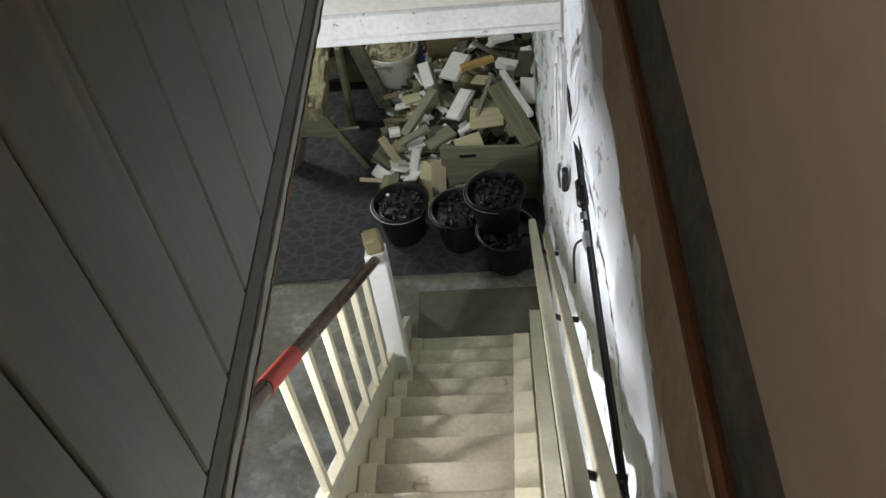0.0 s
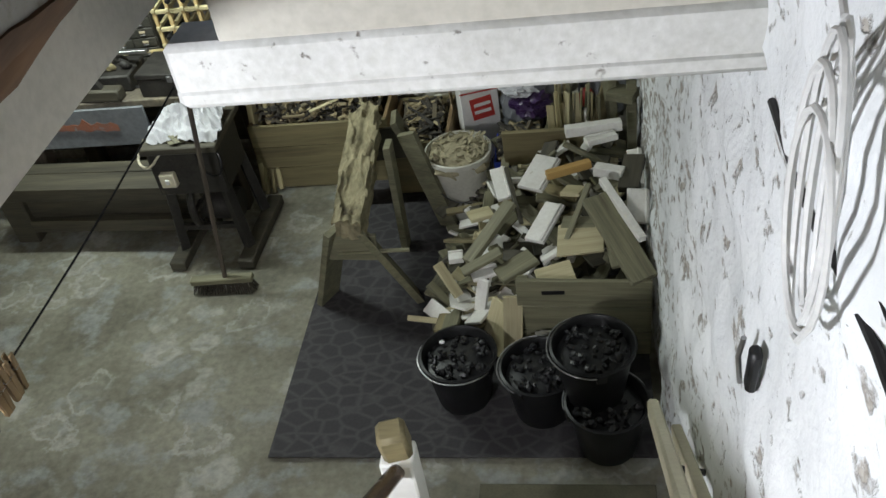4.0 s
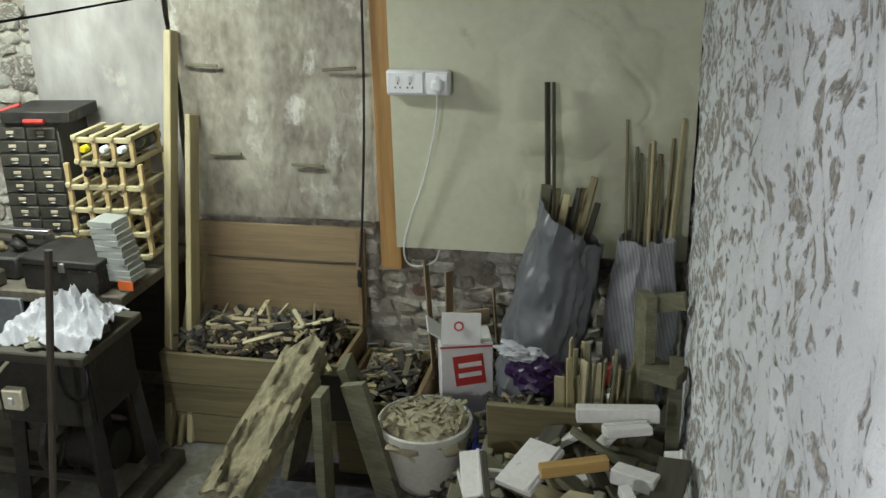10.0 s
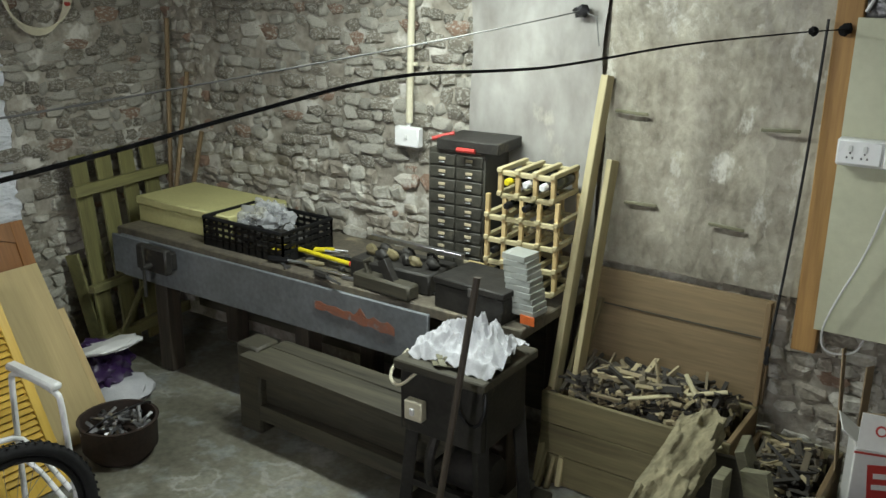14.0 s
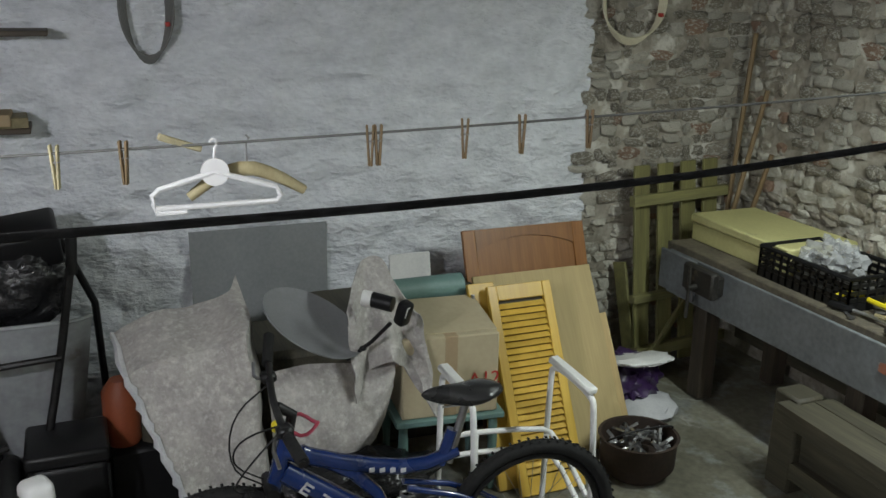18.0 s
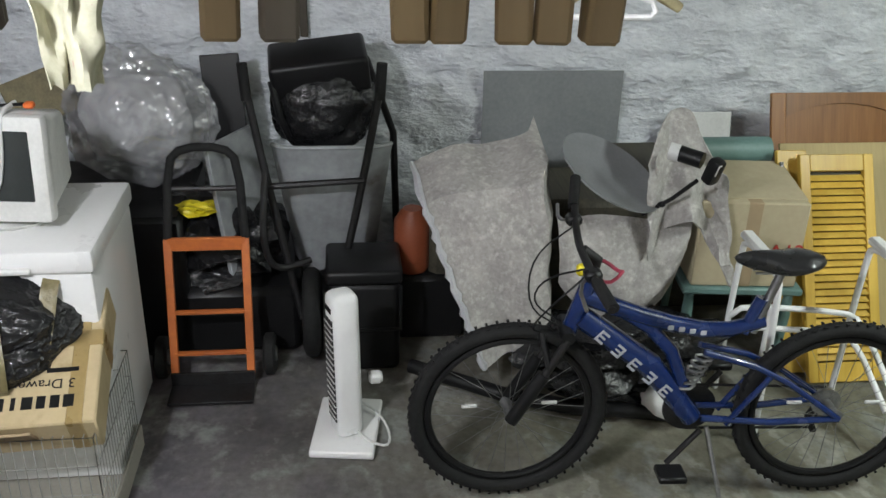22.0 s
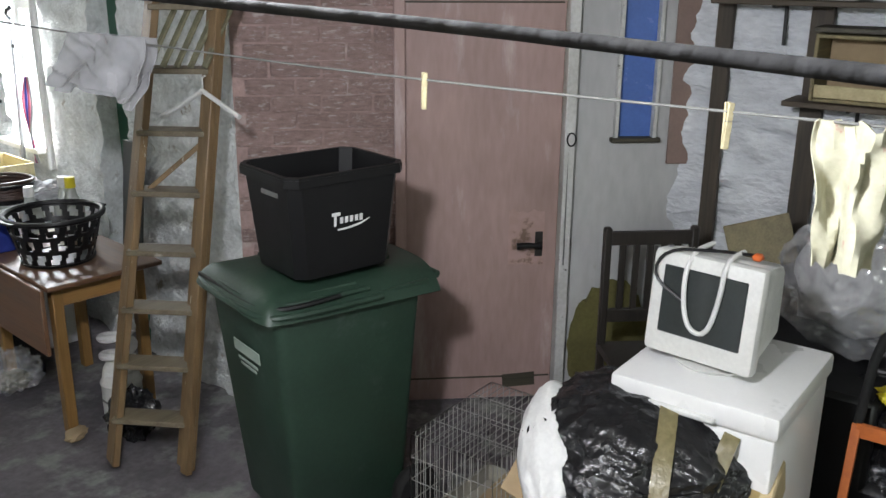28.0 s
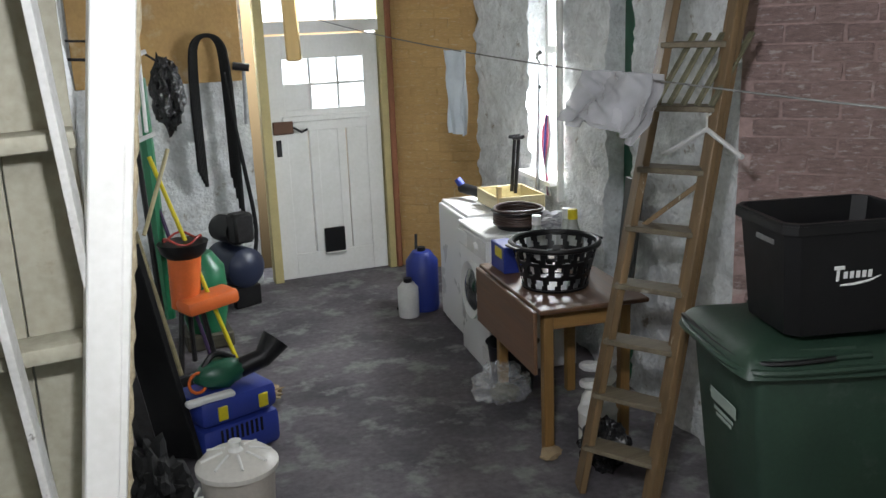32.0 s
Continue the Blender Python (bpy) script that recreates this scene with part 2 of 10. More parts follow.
def crumpled_film(name, c, alpha):
    """Thin clear plastic, crumpled into sharp facets that glint."""
    m = bpy.data.materials.new(name)
    m.use_nodes = True
    ns, lk = m.node_tree.nodes, m.node_tree.links
    b, tc, bp, ad = ns["Principled BSDF"], ns.new("ShaderNodeTexCoord"), ns.new("ShaderNodeBump"), ns.new("ShaderNodeMath")
    wr, vo, rp = ns.new("ShaderNodeTexNoise"), ns.new("ShaderNodeTexVoronoi"), ns.new("ShaderNodeMapRange")
    wr.noise_type = "RIDGED_MULTIFRACTAL"
    wr.inputs["Scale"].default_value, wr.inputs["Detail"].default_value, wr.inputs["Distortion"].default_value = 7.0, 3.0, 0.6
    vo.feature = "F1"
    vo.inputs["Scale"].default_value = 11.0
    for n in (wr, vo):
        lk.new(tc.outputs["Object"], n.inputs["Vector"])
    ad.operation = "ADD"
    lk.new(wr.outputs[0], ad.inputs[0])
    lk.new(vo.outputs[0], ad.inputs[1])
    bp.inputs["Strength"].default_value, bp.inputs["Distance"].default_value = 1.0, 0.03
    lk.new(ad.outputs[0], bp.inputs["Height"])
    ns.remove(b)
    tr, di, gl, m1, m2 = [ns.new("ShaderNode" + k) for k in ("BsdfTransparent", "BsdfDiffuse", "BsdfGlossy", "MixShader", "MixShader")]
    di.inputs["Color"].default_value = (*c, 1)
    gl.inputs["Color"].default_value, gl.inputs["Roughness"].default_value = (0.9, 0.9, 0.9, 1), 0.2
    for n in (di, gl):
        lk.new(bp.outputs[0], n.inputs["Normal"])
    rp.inputs["To Min"].default_value, rp.inputs["To Max"].default_value = alpha - 0.15, alpha + 0.15
    lk.new(wr.outputs[0], rp.inputs[0])
    m1.inputs[0].default_value = 0.5
    for a, k in ((di, 1), (gl, 2)):
        lk.new(a.outputs[0], m1.inputs[k])
    lk.new(rp.outputs[0], m2.inputs[0])
    lk.new(tr.outputs[0], m2.inputs[1])
    lk.new(m1.outputs[0], m2.inputs[2])
    lk.new(m2.outputs[0], ns["Material Output"].inputs[0])
    return m


M = {}
M["floor"] = material("worn_concrete", (0.30, 0.28, 0.22), (0.16, 0.15, 0.12), 0.75, scale=1.6, fine=25, bump=0.15, stain=(0.46, 0.45, 0.40), stain_scale=2.2, stain_at=0.56)
M["white_wall"] = material("whitewashed_rubble", (0.80, 0.82, 0.82), (0.52, 0.53, 0.52), 0.85, scale=11, fine=45, bump=1.0, depth=0.035, stain=(0.30, 0.27, 0.22), stain_scale=9, stain_at=0.615)
M["side_white"] = None
M["grey_white"] = material("blue_white_limewash", (0.80, 0.82, 0.85), (0.58, 0.60, 0.63), 0.85, scale=9, fine=40, bump=1.0, depth=0.05, stretch=(1, 0.6, 1.4), stain=(0.24, 0.24, 0.23), stain_scale=13, stain_at=0.69)
M["rubble"] = material("bare_rubble", (0.44, 0.41, 0.34), (0.20, 0.175, 0.14), 0.9, scale=5, fine=30, bump=0.8, depth=0.03, stain=(0.58, 0.56, 0.50), stain_scale=5, stain_at=0.54)
M["stone"] = material("rubble_stone", (0.36, 0.325, 0.265), (0.20, 0.175, 0.135), 0.92, scale=14, fine=60, bump=0.9, depth=0.02, rand=0.16, stain=(0.56, 0.54, 0.47), stain_scale=6, stain_at=0.50)
M["film"] = material("dusty_damp_proof_film", (0.40, 0.39, 0.36), (0.22, 0.205, 0.185), 0.36, scale=3.2, fine=14, bump=0.7, depth=0.03, stretch=(1, 1, 0.5), stain=(0.48, 0.45, 0.38), stain_scale=3.0, stain_at=0.58)
M["plaster"] = material("pink_plaster", (0.50, 0.38, 0.29), (0.43, 0.32, 0.245), 0.9, scale=2, fine=30, bump=0.08)
M["chase"] = material("broken_plaster", (0.15, 0.125, 0.10), (0.07, 0.058, 0.047), 0.95, scale=9, fine=40, bump=0.9, depth=0.02)
M["brickdust"] = material("rough_pink_render", (0.52, 0.38, 0.27), (0.36, 0.26, 0.18), 0.95, scale=12, fine=50, bump=0.6, depth=0.015)
M["ceiling"] = material("old_ceiling_boards", (0.5, 0.48, 0.42), (0.38, 0.36, 0.31), 0.9, scale=3)
M["pink"] = material("faded_pink_brick_paint", (0.43, 0.30, 0.275), (0.25, 0.175, 0.16), 0.88, scale=5, fine=40, bump=0.8, depth=0.02, rand=0.16, stain=(0.57, 0.49, 0.465), stain_scale=4.5, stain_at=0.55, edge=0.12)
M["pink_door"] = material("faded_pink_door_paint", (0.42, 0.292, 0.268), (0.315, 0.215, 0.195), 0.6, scale=3, fine=30, bump=0.1, stretch=(1.4, 1.4, 0.3), stain=(0.52, 0.43, 0.42), stain_scale=4.2, stain_at=0.56, edge=0.14)
M["pink_grime"] = material("grubby_pink_paint", (0.44, 0.30, 0.275), (0.36, 0.24, 0.21), 0.6, scale=9, fine=40, bump=0.1, stain=(0.17, 0.11, 0.08), stain_scale=12, stain_at=0.56)
M["orange"] = material("orange_brick_paint", (0.58, 0.37, 0.15), (0.46, 0.29, 0.115), 0.85, scale=6, fine=40, bump=0.5, depth=0.015, rand=0.05, stain=(0.62, 0.50, 0.33), stain_scale=4, stain_at=0.58, edge=0.14)
M["mortar"] = material("mortar", (0.44, 0.40, 0.34), (0.30, 0.27, 0.22), 0.95, scale=15, bump=0.4)
M["cream"] = material("worn_cream_paint", (0.66, 0.62, 0.46), (0.52, 0.48, 0.35), 0.55, scale=5, fine=50, bump=0.12, stain=(0.30, 0.25, 0.17), stain_scale=9, stain_at=0.66)
M["tread"] = material("scuffed_painted_tread", (0.42, 0.38, 0.28), (0.28, 0.25, 0.18), 0.7, scale=7, fine=60, bump=0.2, stain=(0.13, 0.11, 0.08), stain_scale=9, stain_at=0.63)
M["white_paint"] = material("white_gloss_paint", (0.80, 0.80, 0.77), (0.70, 0.70, 0.66), 0.4, scale=4, fine=40, bump=0.05, stain=(0.45, 0.42, 0.36), stain_scale=9, stain_at=0.72)
M["flaked"] = material("flaked_white_paint", (0.66, 0.66, 0.64), (0.46, 0.46, 0.43), 0.6, scale=5, fine=60, bump=0.3, stain=(0.10, 0.085, 0.07), stain_scale=26, stain_at=0.63)
M["dark_metal"] = material("blackened_metal", (0.035, 0.035, 0.037), (0.02, 0.018, 0.017), 0.5, 0.6, scale=20, bump=0.1)
M["steel"] = material("dull_steel", (0.45, 0.45, 0.46), (0.30, 0.30, 0.30), 0.38, 1.0, scale=20, bump=0.05)
M["zinc"] = material("galvanised_steel", (0.36, 0.375, 0.38), (0.25, 0.26, 0.265), 0.6, 0.2, scale=16, fine=30, bump=0.08, stain=(0.17, 0.15, 0.12), stain_scale=5, stain_at=0.64)
M["black"] = plain("black_plastic", (0.008, 0.008, 0.0085), 0.42, spec=0.3)
M["rubber"] = material("tyre_rubber", (0.014, 0.014, 0.014), (0.008, 0.008, 0.008), 0.8, scale=30, bump=0.3, spec=0.3)
M["white"] = material("white_enamel", (0.80, 0.80, 0.79), (0.765, 0.765, 0.755), 0.3, scale=6, fine=60, bump=0.02)
M["white_plastic"] = plain("white_plastic", (0.72, 0.72, 0.70), 0.4)
M["pale"] = plain("computer_grey_plastic", (0.70, 0.70, 0.67), 0.5)
M["screen"] = plain("dark_screen_glass", (0.03, 0.035, 0.035), 0.12, coat=0.5)
M["green"] = material("green_bin_plastic", (0.017, 0.042, 0.026), (0.011, 0.026, 0.017), 0.5, scale=4, fine=60, bump=0.05, stain=(0.035, 0.055, 0.042), stain_scale=5, stain_at=0.6)
M["green_paint"] = plain("green_gloss_paint", (0.015, 0.16, 0.07), 0.35)
M["blue"] = plain("blue_plastic", (0.02, 0.04, 0.26), 0.45)
M["blue_paint"] = plain("blue_bicycle_paint", (0.007, 0.024, 0.115), 0.25, coat=0.6)
M["orange_p"] = plain("orange_plastic", (0.72, 0.15, 0.03), 0.45)
M["orange_s"] = material("orange_painted_steel", (0.55, 0.15, 0.03), (0.42, 0.11, 0.03), 0.5, scale=10, bump=0.1, stain=(0.12, 0.06, 0.03), stain_scale=14, stain_at=0.68)
M["yellow"] = plain("yellow_plastic", (0.68, 0.56, 0.02), 0.35)
M["red"] = plain("red_paint", (0.45, 0.04, 0.03), 0.45)
M["purple"] = plain("purple_printed_film", (0.04, 0.018, 0.07), 0.35)
M["white_card"] = material("white_coated_card", (0.66, 0.65, 0.62), (0.58, 0.57, 0.54), 0.55, scale=4, fine=40, bump=0.05)
M["card"] = material("brown_card", (0.36, 0.27, 0.16), (0.30, 0.22, 0.13), 0.85, scale=3, fine=40, bump=0.06)
M["buff_card"] = material("buff_printed_card", (0.52, 0.42, 0.25), (0.44, 0.35, 0.20), 0.8, scale=3, fine=40, bump=0.06, stain=(0.38, 0.29, 0.15), stain_scale=4, stain_at=0.6)
M["pale_card"] = material("pale_card", (0.44, 0.38, 0.25), (0.38, 0.32, 0.21), 0.85, scale=3, fine=40, bump=0.05)
M["film_black"] = material("black_bin_liner", (0.012, 0.012, 0.013), (0.008, 0.008, 0.009), 0.24, scale=16, fine=55, bump=0.8, depth=0.02)
M["film_grey"] = material("grey_polythene_sack", (0.145, 0.150, 0.160), (0.105, 0.110, 0.118), 0.34, scale=5, fine=16, bump=0.5, depth=0.02)
M["film_clear"] = material("clear_polythene", (0.66, 0.67, 0.68), (0.42, 0.43, 0.44), 0.14, scale=9, fine=30, bump=0.9, depth=0.03, alpha=0.42)
M["film_bag"] = crumpled_film("glossy_clear_polythene", (0.72, 0.73, 0.75), 0.5)
M["cloth_white"] = material("white_cloth", (0.52, 0.52, 0.53), (0.38, 0.38, 0.40), 0.9, scale=9, fine=150, bump=0.15)
M["tarp"] = material("dusty_grey_dust_sheet", (0.43, 0.41, 0.385), (0.27, 0.255, 0.24), 0.92, scale=9, fine=70, bump=0.6, depth=0.012, stain=(0.53, 0.51, 0.48), stain_scale=34, stain_at=0.50, edge=0.2)
M["wood_pale"] = wood("pale_pine", (0.50, 0.435, 0.25), (0.36, 0.305, 0.165), stain=(0.27, 0.22, 0.10))
M["wood_pale_z"] = wood("pale_pine_upright", (0.56, 0.42, 0.20), (0.42, 0.30, 0.13), "z")
M["wood"] = wood("brown_timber", (0.225, 0.188, 0.095), (0.125, 0.104, 0.052), stain=(0.10, 0.082, 0.042))
M["wood_z"] = wood("brown_timber_upright", (0.26, 0.18, 0.09), (0.15, 0.10, 0.05), "z")
M["wood_y"] = wood("brown_timber_long", (0.26, 0.18, 0.09), (0.15, 0.10, 0.05), "y")
M["wood_old"] = wood("grey_weathered_timber", (0.205, 0.195, 0.12), (0.095, 0.09, 0.054), stain=(0.075, 0.066, 0.04))
M["wood_dark"] = wood("dark_grimy_timber", (0.082, 0.073, 0.048), (0.030, 0.027, 0.019))
M["wood_dark_z"] = wood("dark_grimy_timber_upright", (0.075, 0.058, 0.04), (0.03, 0.024, 0.018), "z")
M["wood_green"] = wood("greenish_treated_timber", (0.20, 0.19, 0.07), (0.11, 0.10, 0.04), "z")
M["wood_yellow"] = wood("varnished_yellow_pine", (0.60, 0.40, 0.07), (0.50, 0.31, 0.05), "z", 0.35)
M["wood_red"] = wood("reddish_oak", (0.30, 0.13, 0.035), (0.20, 0.08, 0.02), "z", 0.4)
M["ply"] = wood("yellowed_plywood", (0.46, 0.36, 0.17), (0.38, 0.29, 0.13), "z", rand=0.05)
M["wood_white"] = material("white_painted_offcut", (0.74, 0.73, 0.69), (0.60, 0.58, 0.53), 0.5, scale=7, bump=0.08, rand=0.08, stain=(0.30, 0.24, 0.15), stain_scale=11, stain_at=0.68)
M["fresh"] = wood("split_fresh_wood", (0.50, 0.45, 0.28), (0.33, 0.285, 0.165))
M["bench_metal"] = material("grey_blue_bench_steel", (0.20, 0.215, 0.225), (0.12, 0.128, 0.135), 0.6, 0.2, scale=5, fine=40, bump=0.2, stain=(0.30, 0.11, 0.06), stain_scale=4, stain_at=0.635)
M["grime"] = material("greasy_black_iron", (0.045, 0.042, 0.036), (0.022, 0.02, 0.018), 0.6, 0.4, scale=14, bump=0.3, stain=(0.10, 0.085, 0.06), stain_scale=8, stain_at=0.62)
M["coal"] = material("coal", (0.015, 0.015, 0.016), (0.007, 0.007, 0.007), 0.4, scale=25, bump=0.4)
M["panel"] = material("dented_cream_board", (0.53, 0.53, 0.385), (0.45, 0.45, 0.32), 0.55, scale=3.0, fine=26, bump=0.35, depth=0.02, stain=(0.40, 0.39, 0.27), stain_scale=4, stain_at=0.63)
M["rope"] = material("rope", (0.42, 0.36, 0.24), (0.28, 0.23, 0.15), 0.9, scale=60, bump=0.5)
M["black_rope"] = material("black_clothes_line", (0.022, 0.022, 0.023), (0.012, 0.012, 0.012), 0.85, scale=60, bump=0.3, spec=0.08)
M["grey_line"] = plain("grey_plastic_line", (0.16, 0.16, 0.15), 0.75)
M["peg"] = wood("weathered_peg_wood", (0.215, 0.15, 0.075), (0.15, 0.10, 0.05), "z")
M["peg_grey"] = wood("grey_peg_wood", (0.10, 0.082, 0.065), (0.065, 0.052, 0.042), "z")
M["mat"] = material("olive_doormat", (0.10, 0.095, 0.06), (0.06, 0.055, 0.035), 0.95, scale=10, fine=120, bump=0.4)
M["fascia"] = material("worn_grey_fascia_paint", (0.30, 0.29, 0.26), (0.20, 0.19, 0.165), 0.6, scale=5, fine=50, bump=0.2, stain=(0.10, 0.075, 0.05), stain_scale=8, stain_at=0.60)
M["brown_edge"] = material("splintered_brown_lath", (0.20, 0.11, 0.055), (0.07, 0.045, 0.03), 0.9, scale=14, fine=60, bump=0.7, depth=0.01, stretch=(1, 0.2, 1))
M["grey_paint"] = material("grey_board_paint", (0.50, 0.505, 0.50), (0.40, 0.40, 0.395), 0.7, scale=2.2, fine=30, bump=0.1, stretch=(1, 1, 0.35), stain=(0.30, 0.27, 0.20), stain_scale=5, stain_at=0.66)


def flaking_wall():
    """Limewash that has come off in small flakes, most of it where the wall is damp at the far end."""
    m = bpy.data.materials.new("flaking_limewash")
    m.use_nodes = True
    ns, lk = m.node_tree.nodes, m.node_tree.links
    b = ns["Principled BSDF"]
    tc, mp, sx = ns.new("ShaderNodeTexCoord"), ns.new("ShaderNodeMapping"), ns.new("ShaderNodeSeparateXYZ")
    mp.inputs["Scale"].default_value = (1, 0.7, 0.9)
    lk.new(tc.outputs["Object"], mp.inputs[0])
    lk.new(tc.outputs["Object"], sx.inputs[0])
    nz = []
    for sc, de in ((34, 7), (3.4, 5), (90, 3), (2.0, 3), (10, 9)):
        n = ns.new("ShaderNodeTexNoise")
        n.inputs["Scale"].default_value, n.inputs["Detail"].default_value, n.inputs["Roughness"].default_value = sc, de, 0.55
        n.inputs["Distortion"].default_value = 0.2 if sc in (34, 10) else 0.0
        lk.new(mp.outputs[0], n.inputs["Vector"])
        nz.append(n.outputs[0])

    def calc(op, a, c):
        k = ns.new("ShaderNodeMath")
        k.operation = op
        for i, v in enumerate((a, c)):
            if isinstance(v, (int, float)):
                k.inputs[i].default_value = v
            else:
                lk.new(v, k.inputs[i])
        return k.outputs[0]

    damp = ns.new("ShaderNodeMapRange")
    damp.inputs["From Min"].default_value, damp.inputs["From Max"].default_value = 2.4, 5.2
    damp.inputs["To Min"].default_value, damp.inputs["To Max"].default_value = -0.045, 0.105
    lk.new(sx.outputs["Y"], damp.inputs[0])
    patch = calc("ADD", calc("MULTIPLY", calc("SUBTRACT", nz[1], 0.5), 0.32), calc("MULTIPLY", calc("SUBTRACT", nz[4], 0.5), 0.60))
    h = calc("ADD", calc("ADD", nz[0], patch), damp.outputs[0])
    mask = ns.new("ShaderNodeValToRGB")
    mask.color_ramp.elements[0].position, mask.color_ramp.elements[1].position = 0.575, 0.67
    lk.new(h, mask.inputs[0])
    lime, bare, mx = ns.new("ShaderNodeValToRGB"), ns.new("ShaderNodeValToRGB"), ns.new("ShaderNodeMix")
    for r, c0, c1 in ((lime, (0.66, 0.68, 0.68), (0.84, 0.86, 0.86)), (bare, (0.25, 0.228, 0.195), (0.50, 0.47, 0.42))):
        r.color_ramp.elements[0].position, r.color_ramp.elements[1].position = 0.35, 0.65
        r.color_ramp.elements[0].color, r.color_ramp.elements[1].color = (*c0, 1), (*c1, 1)
    lk.new(nz[3], lime.inputs[0])
    lk.new(nz[2], bare.inputs[0])
    mx.data_type = "RGBA"
    lk.new(mask.outputs[0], mx.inputs[0])
    lk.new(lime.outputs[0], mx.inputs[6])
    lk.new(bare.outputs[0], mx.inputs[7])
    lk.new(mx.outputs[2], b.inputs["Base Color"])
    b.inputs["Roughness"].default_value = 0.88
    bp = ns.new("ShaderNodeBump")
    bp.inputs["Strength"].default_value, bp.inputs["Distance"].default_value = 0.7, 0.02
    lk.new(calc("ADD", calc("MULTIPLY", mask.outputs[0], -0.5), calc("ADD", calc("MULTIPLY", nz[2], 0.14), nz[4])), bp.inputs["Height"])
    lk.new(bp.outputs[0], b.inputs["Normal"])
    return m


def striped(name, c1, c2, scale=60.0):
    """Fine upright pinstripes printed on plastic."""
    m = bpy.data.materials.new(name)
    m.use_nodes = True
    ns, lk = m.node_tree.nodes, m.node_tree.links
    b, tc, w, r = ns["Principled BSDF"], ns.new("ShaderNodeTexCoord"), ns.new("ShaderNodeTexWave"), ns.new("ShaderNodeValToRGB")
    w.wave_type, w.bands_direction = "BANDS", "X"
    w.inputs["Scale"].default_value, w.inputs["Distortion"].default_value = scale, 0.4
    lk.new(tc.outputs["Object"], w.inputs["Vector"])
    r.color_ramp.elements[0].position, r.color_ramp.elements[1].position = 0.42, 0.58
    r.color_ramp.elements[0].color, r.color_ramp.elements[1].color = (*c2, 1), (*c1, 1)
    lk.new(w.outputs[0], r.inputs[0])
    lk.new(r.outputs[0], b.inputs["Base Color"])
    b.inputs["Roughness"].default_value = 0.4
    return m


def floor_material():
    """Old concrete: grey-green in the workshop, a darker violet-grey tone towards the rear, pale dust and lime rings.
    """
    m = bpy.data.materials.new("worn_concrete")
    m.use_nodes = True
    ns, lk = m.node_tree.nodes, m.node_tree.links
    b = ns["Principled BSDF"]
    tc, sx = ns.new("ShaderNodeTexCoord"), ns.new("ShaderNodeSeparateXYZ")
    lk.new(tc.outputs["Object"], sx.inputs[0])
    nz = []
    for sc, de, ro in ((1.7, 6, 0.55), (26, 5, 0.6), (4.5, 7, 0.62), (120, 2, 0.5)):
        n = ns.new("ShaderNodeTexNoise")
        n.inputs["Scale"].default_value, n.inputs["Detail"].default_value, n.inputs["Roughness"].default_value = sc, de, ro
        lk.new(tc.outputs["Object"], n.inputs["Vector"])
        nz.append(n)

    def ramp(v, p0, p1, c0, c1):
        r = ns.new("ShaderNodeValToRGB")
        r.color_ramp.elements[0].position, r.color_ramp.elements[1].position = p0, p1
        r.color_ramp.elements[0].color, r.color_ramp.elements[1].color = (*c0, 1), (*c1, 1)
        lk.new(v, r.inputs[0])
        return r.outputs[0]

    def mixed(f, a, c, kind="MIX"):
        k = ns.new("ShaderNodeMix")
        k.data_type, k.blend_type = "RGBA", kind
        for i, v in ((0, f), (6, a), (7, c)):
            if isinstance(v, float):
                k.inputs[i].default_value = v
            elif isinstance(v, tuple):
                k.inputs[i].default_value = (*v, 1)
            else:
                lk.new(v, k.inputs[i])
        return k.outputs[2]

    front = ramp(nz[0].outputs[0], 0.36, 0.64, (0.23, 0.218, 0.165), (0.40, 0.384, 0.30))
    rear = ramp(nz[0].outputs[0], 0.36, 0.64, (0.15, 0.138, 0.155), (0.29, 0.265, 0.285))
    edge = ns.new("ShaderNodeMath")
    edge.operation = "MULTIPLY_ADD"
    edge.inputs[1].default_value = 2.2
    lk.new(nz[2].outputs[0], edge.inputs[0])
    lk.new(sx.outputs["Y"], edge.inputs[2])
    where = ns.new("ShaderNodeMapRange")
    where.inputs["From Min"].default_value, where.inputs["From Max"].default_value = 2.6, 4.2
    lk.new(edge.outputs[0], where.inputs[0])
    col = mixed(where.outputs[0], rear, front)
    wob = ns.new("ShaderNodeVectorMath")
    wob.operation = "MULTIPLY_ADD"
    wob.inputs[1].default_value = (0.45, 0.45, 0.0)
    lk.new(nz[2].outputs["Color"], wob.inputs[0])
    lk.new(tc.outputs["Object"], wob.inputs[2])
    vo = ns.new("ShaderNodeTexVoronoi")
    vo.inputs["Scale"].default_value = 3.6
    lk.new(wob.outputs[0], vo.inputs["Vector"])
    ring = ns.new("ShaderNodeValToRGB")
    el = ring.color_ramp.elements
    el[0].position, el[0].color = 0.20, (0.16, 0.16, 0.16, 1)
    el[1].position, el[1].color = 0.44, (0, 0, 0, 1)
    for pos, v in ((0.27, 0.15), (0.32, 0.75), (0.36, 0.6)):
        e = el.new(pos)
        e.color = (v, v, v, 1)
    lk.new(vo.outputs["Distance"], ring.inputs[0])
    some = ramp(nz[0].outputs[0], 0.42, 0.52, (0, 0, 0), (1, 1, 1))
    col = mixed(mixed(1.0, mixed(1.0, ring.outputs[0], some, "MULTIPLY"), where.outputs[0], "MULTIPLY"), col, (0.60, 0.60, 0.55))
    dust = ramp(nz[2].outputs[0], 0.52, 0.63, (0, 0, 0), (0.85, 0.85, 0.85))
    col = mixed(dust, col, (0.42, 0.43, 0.41))
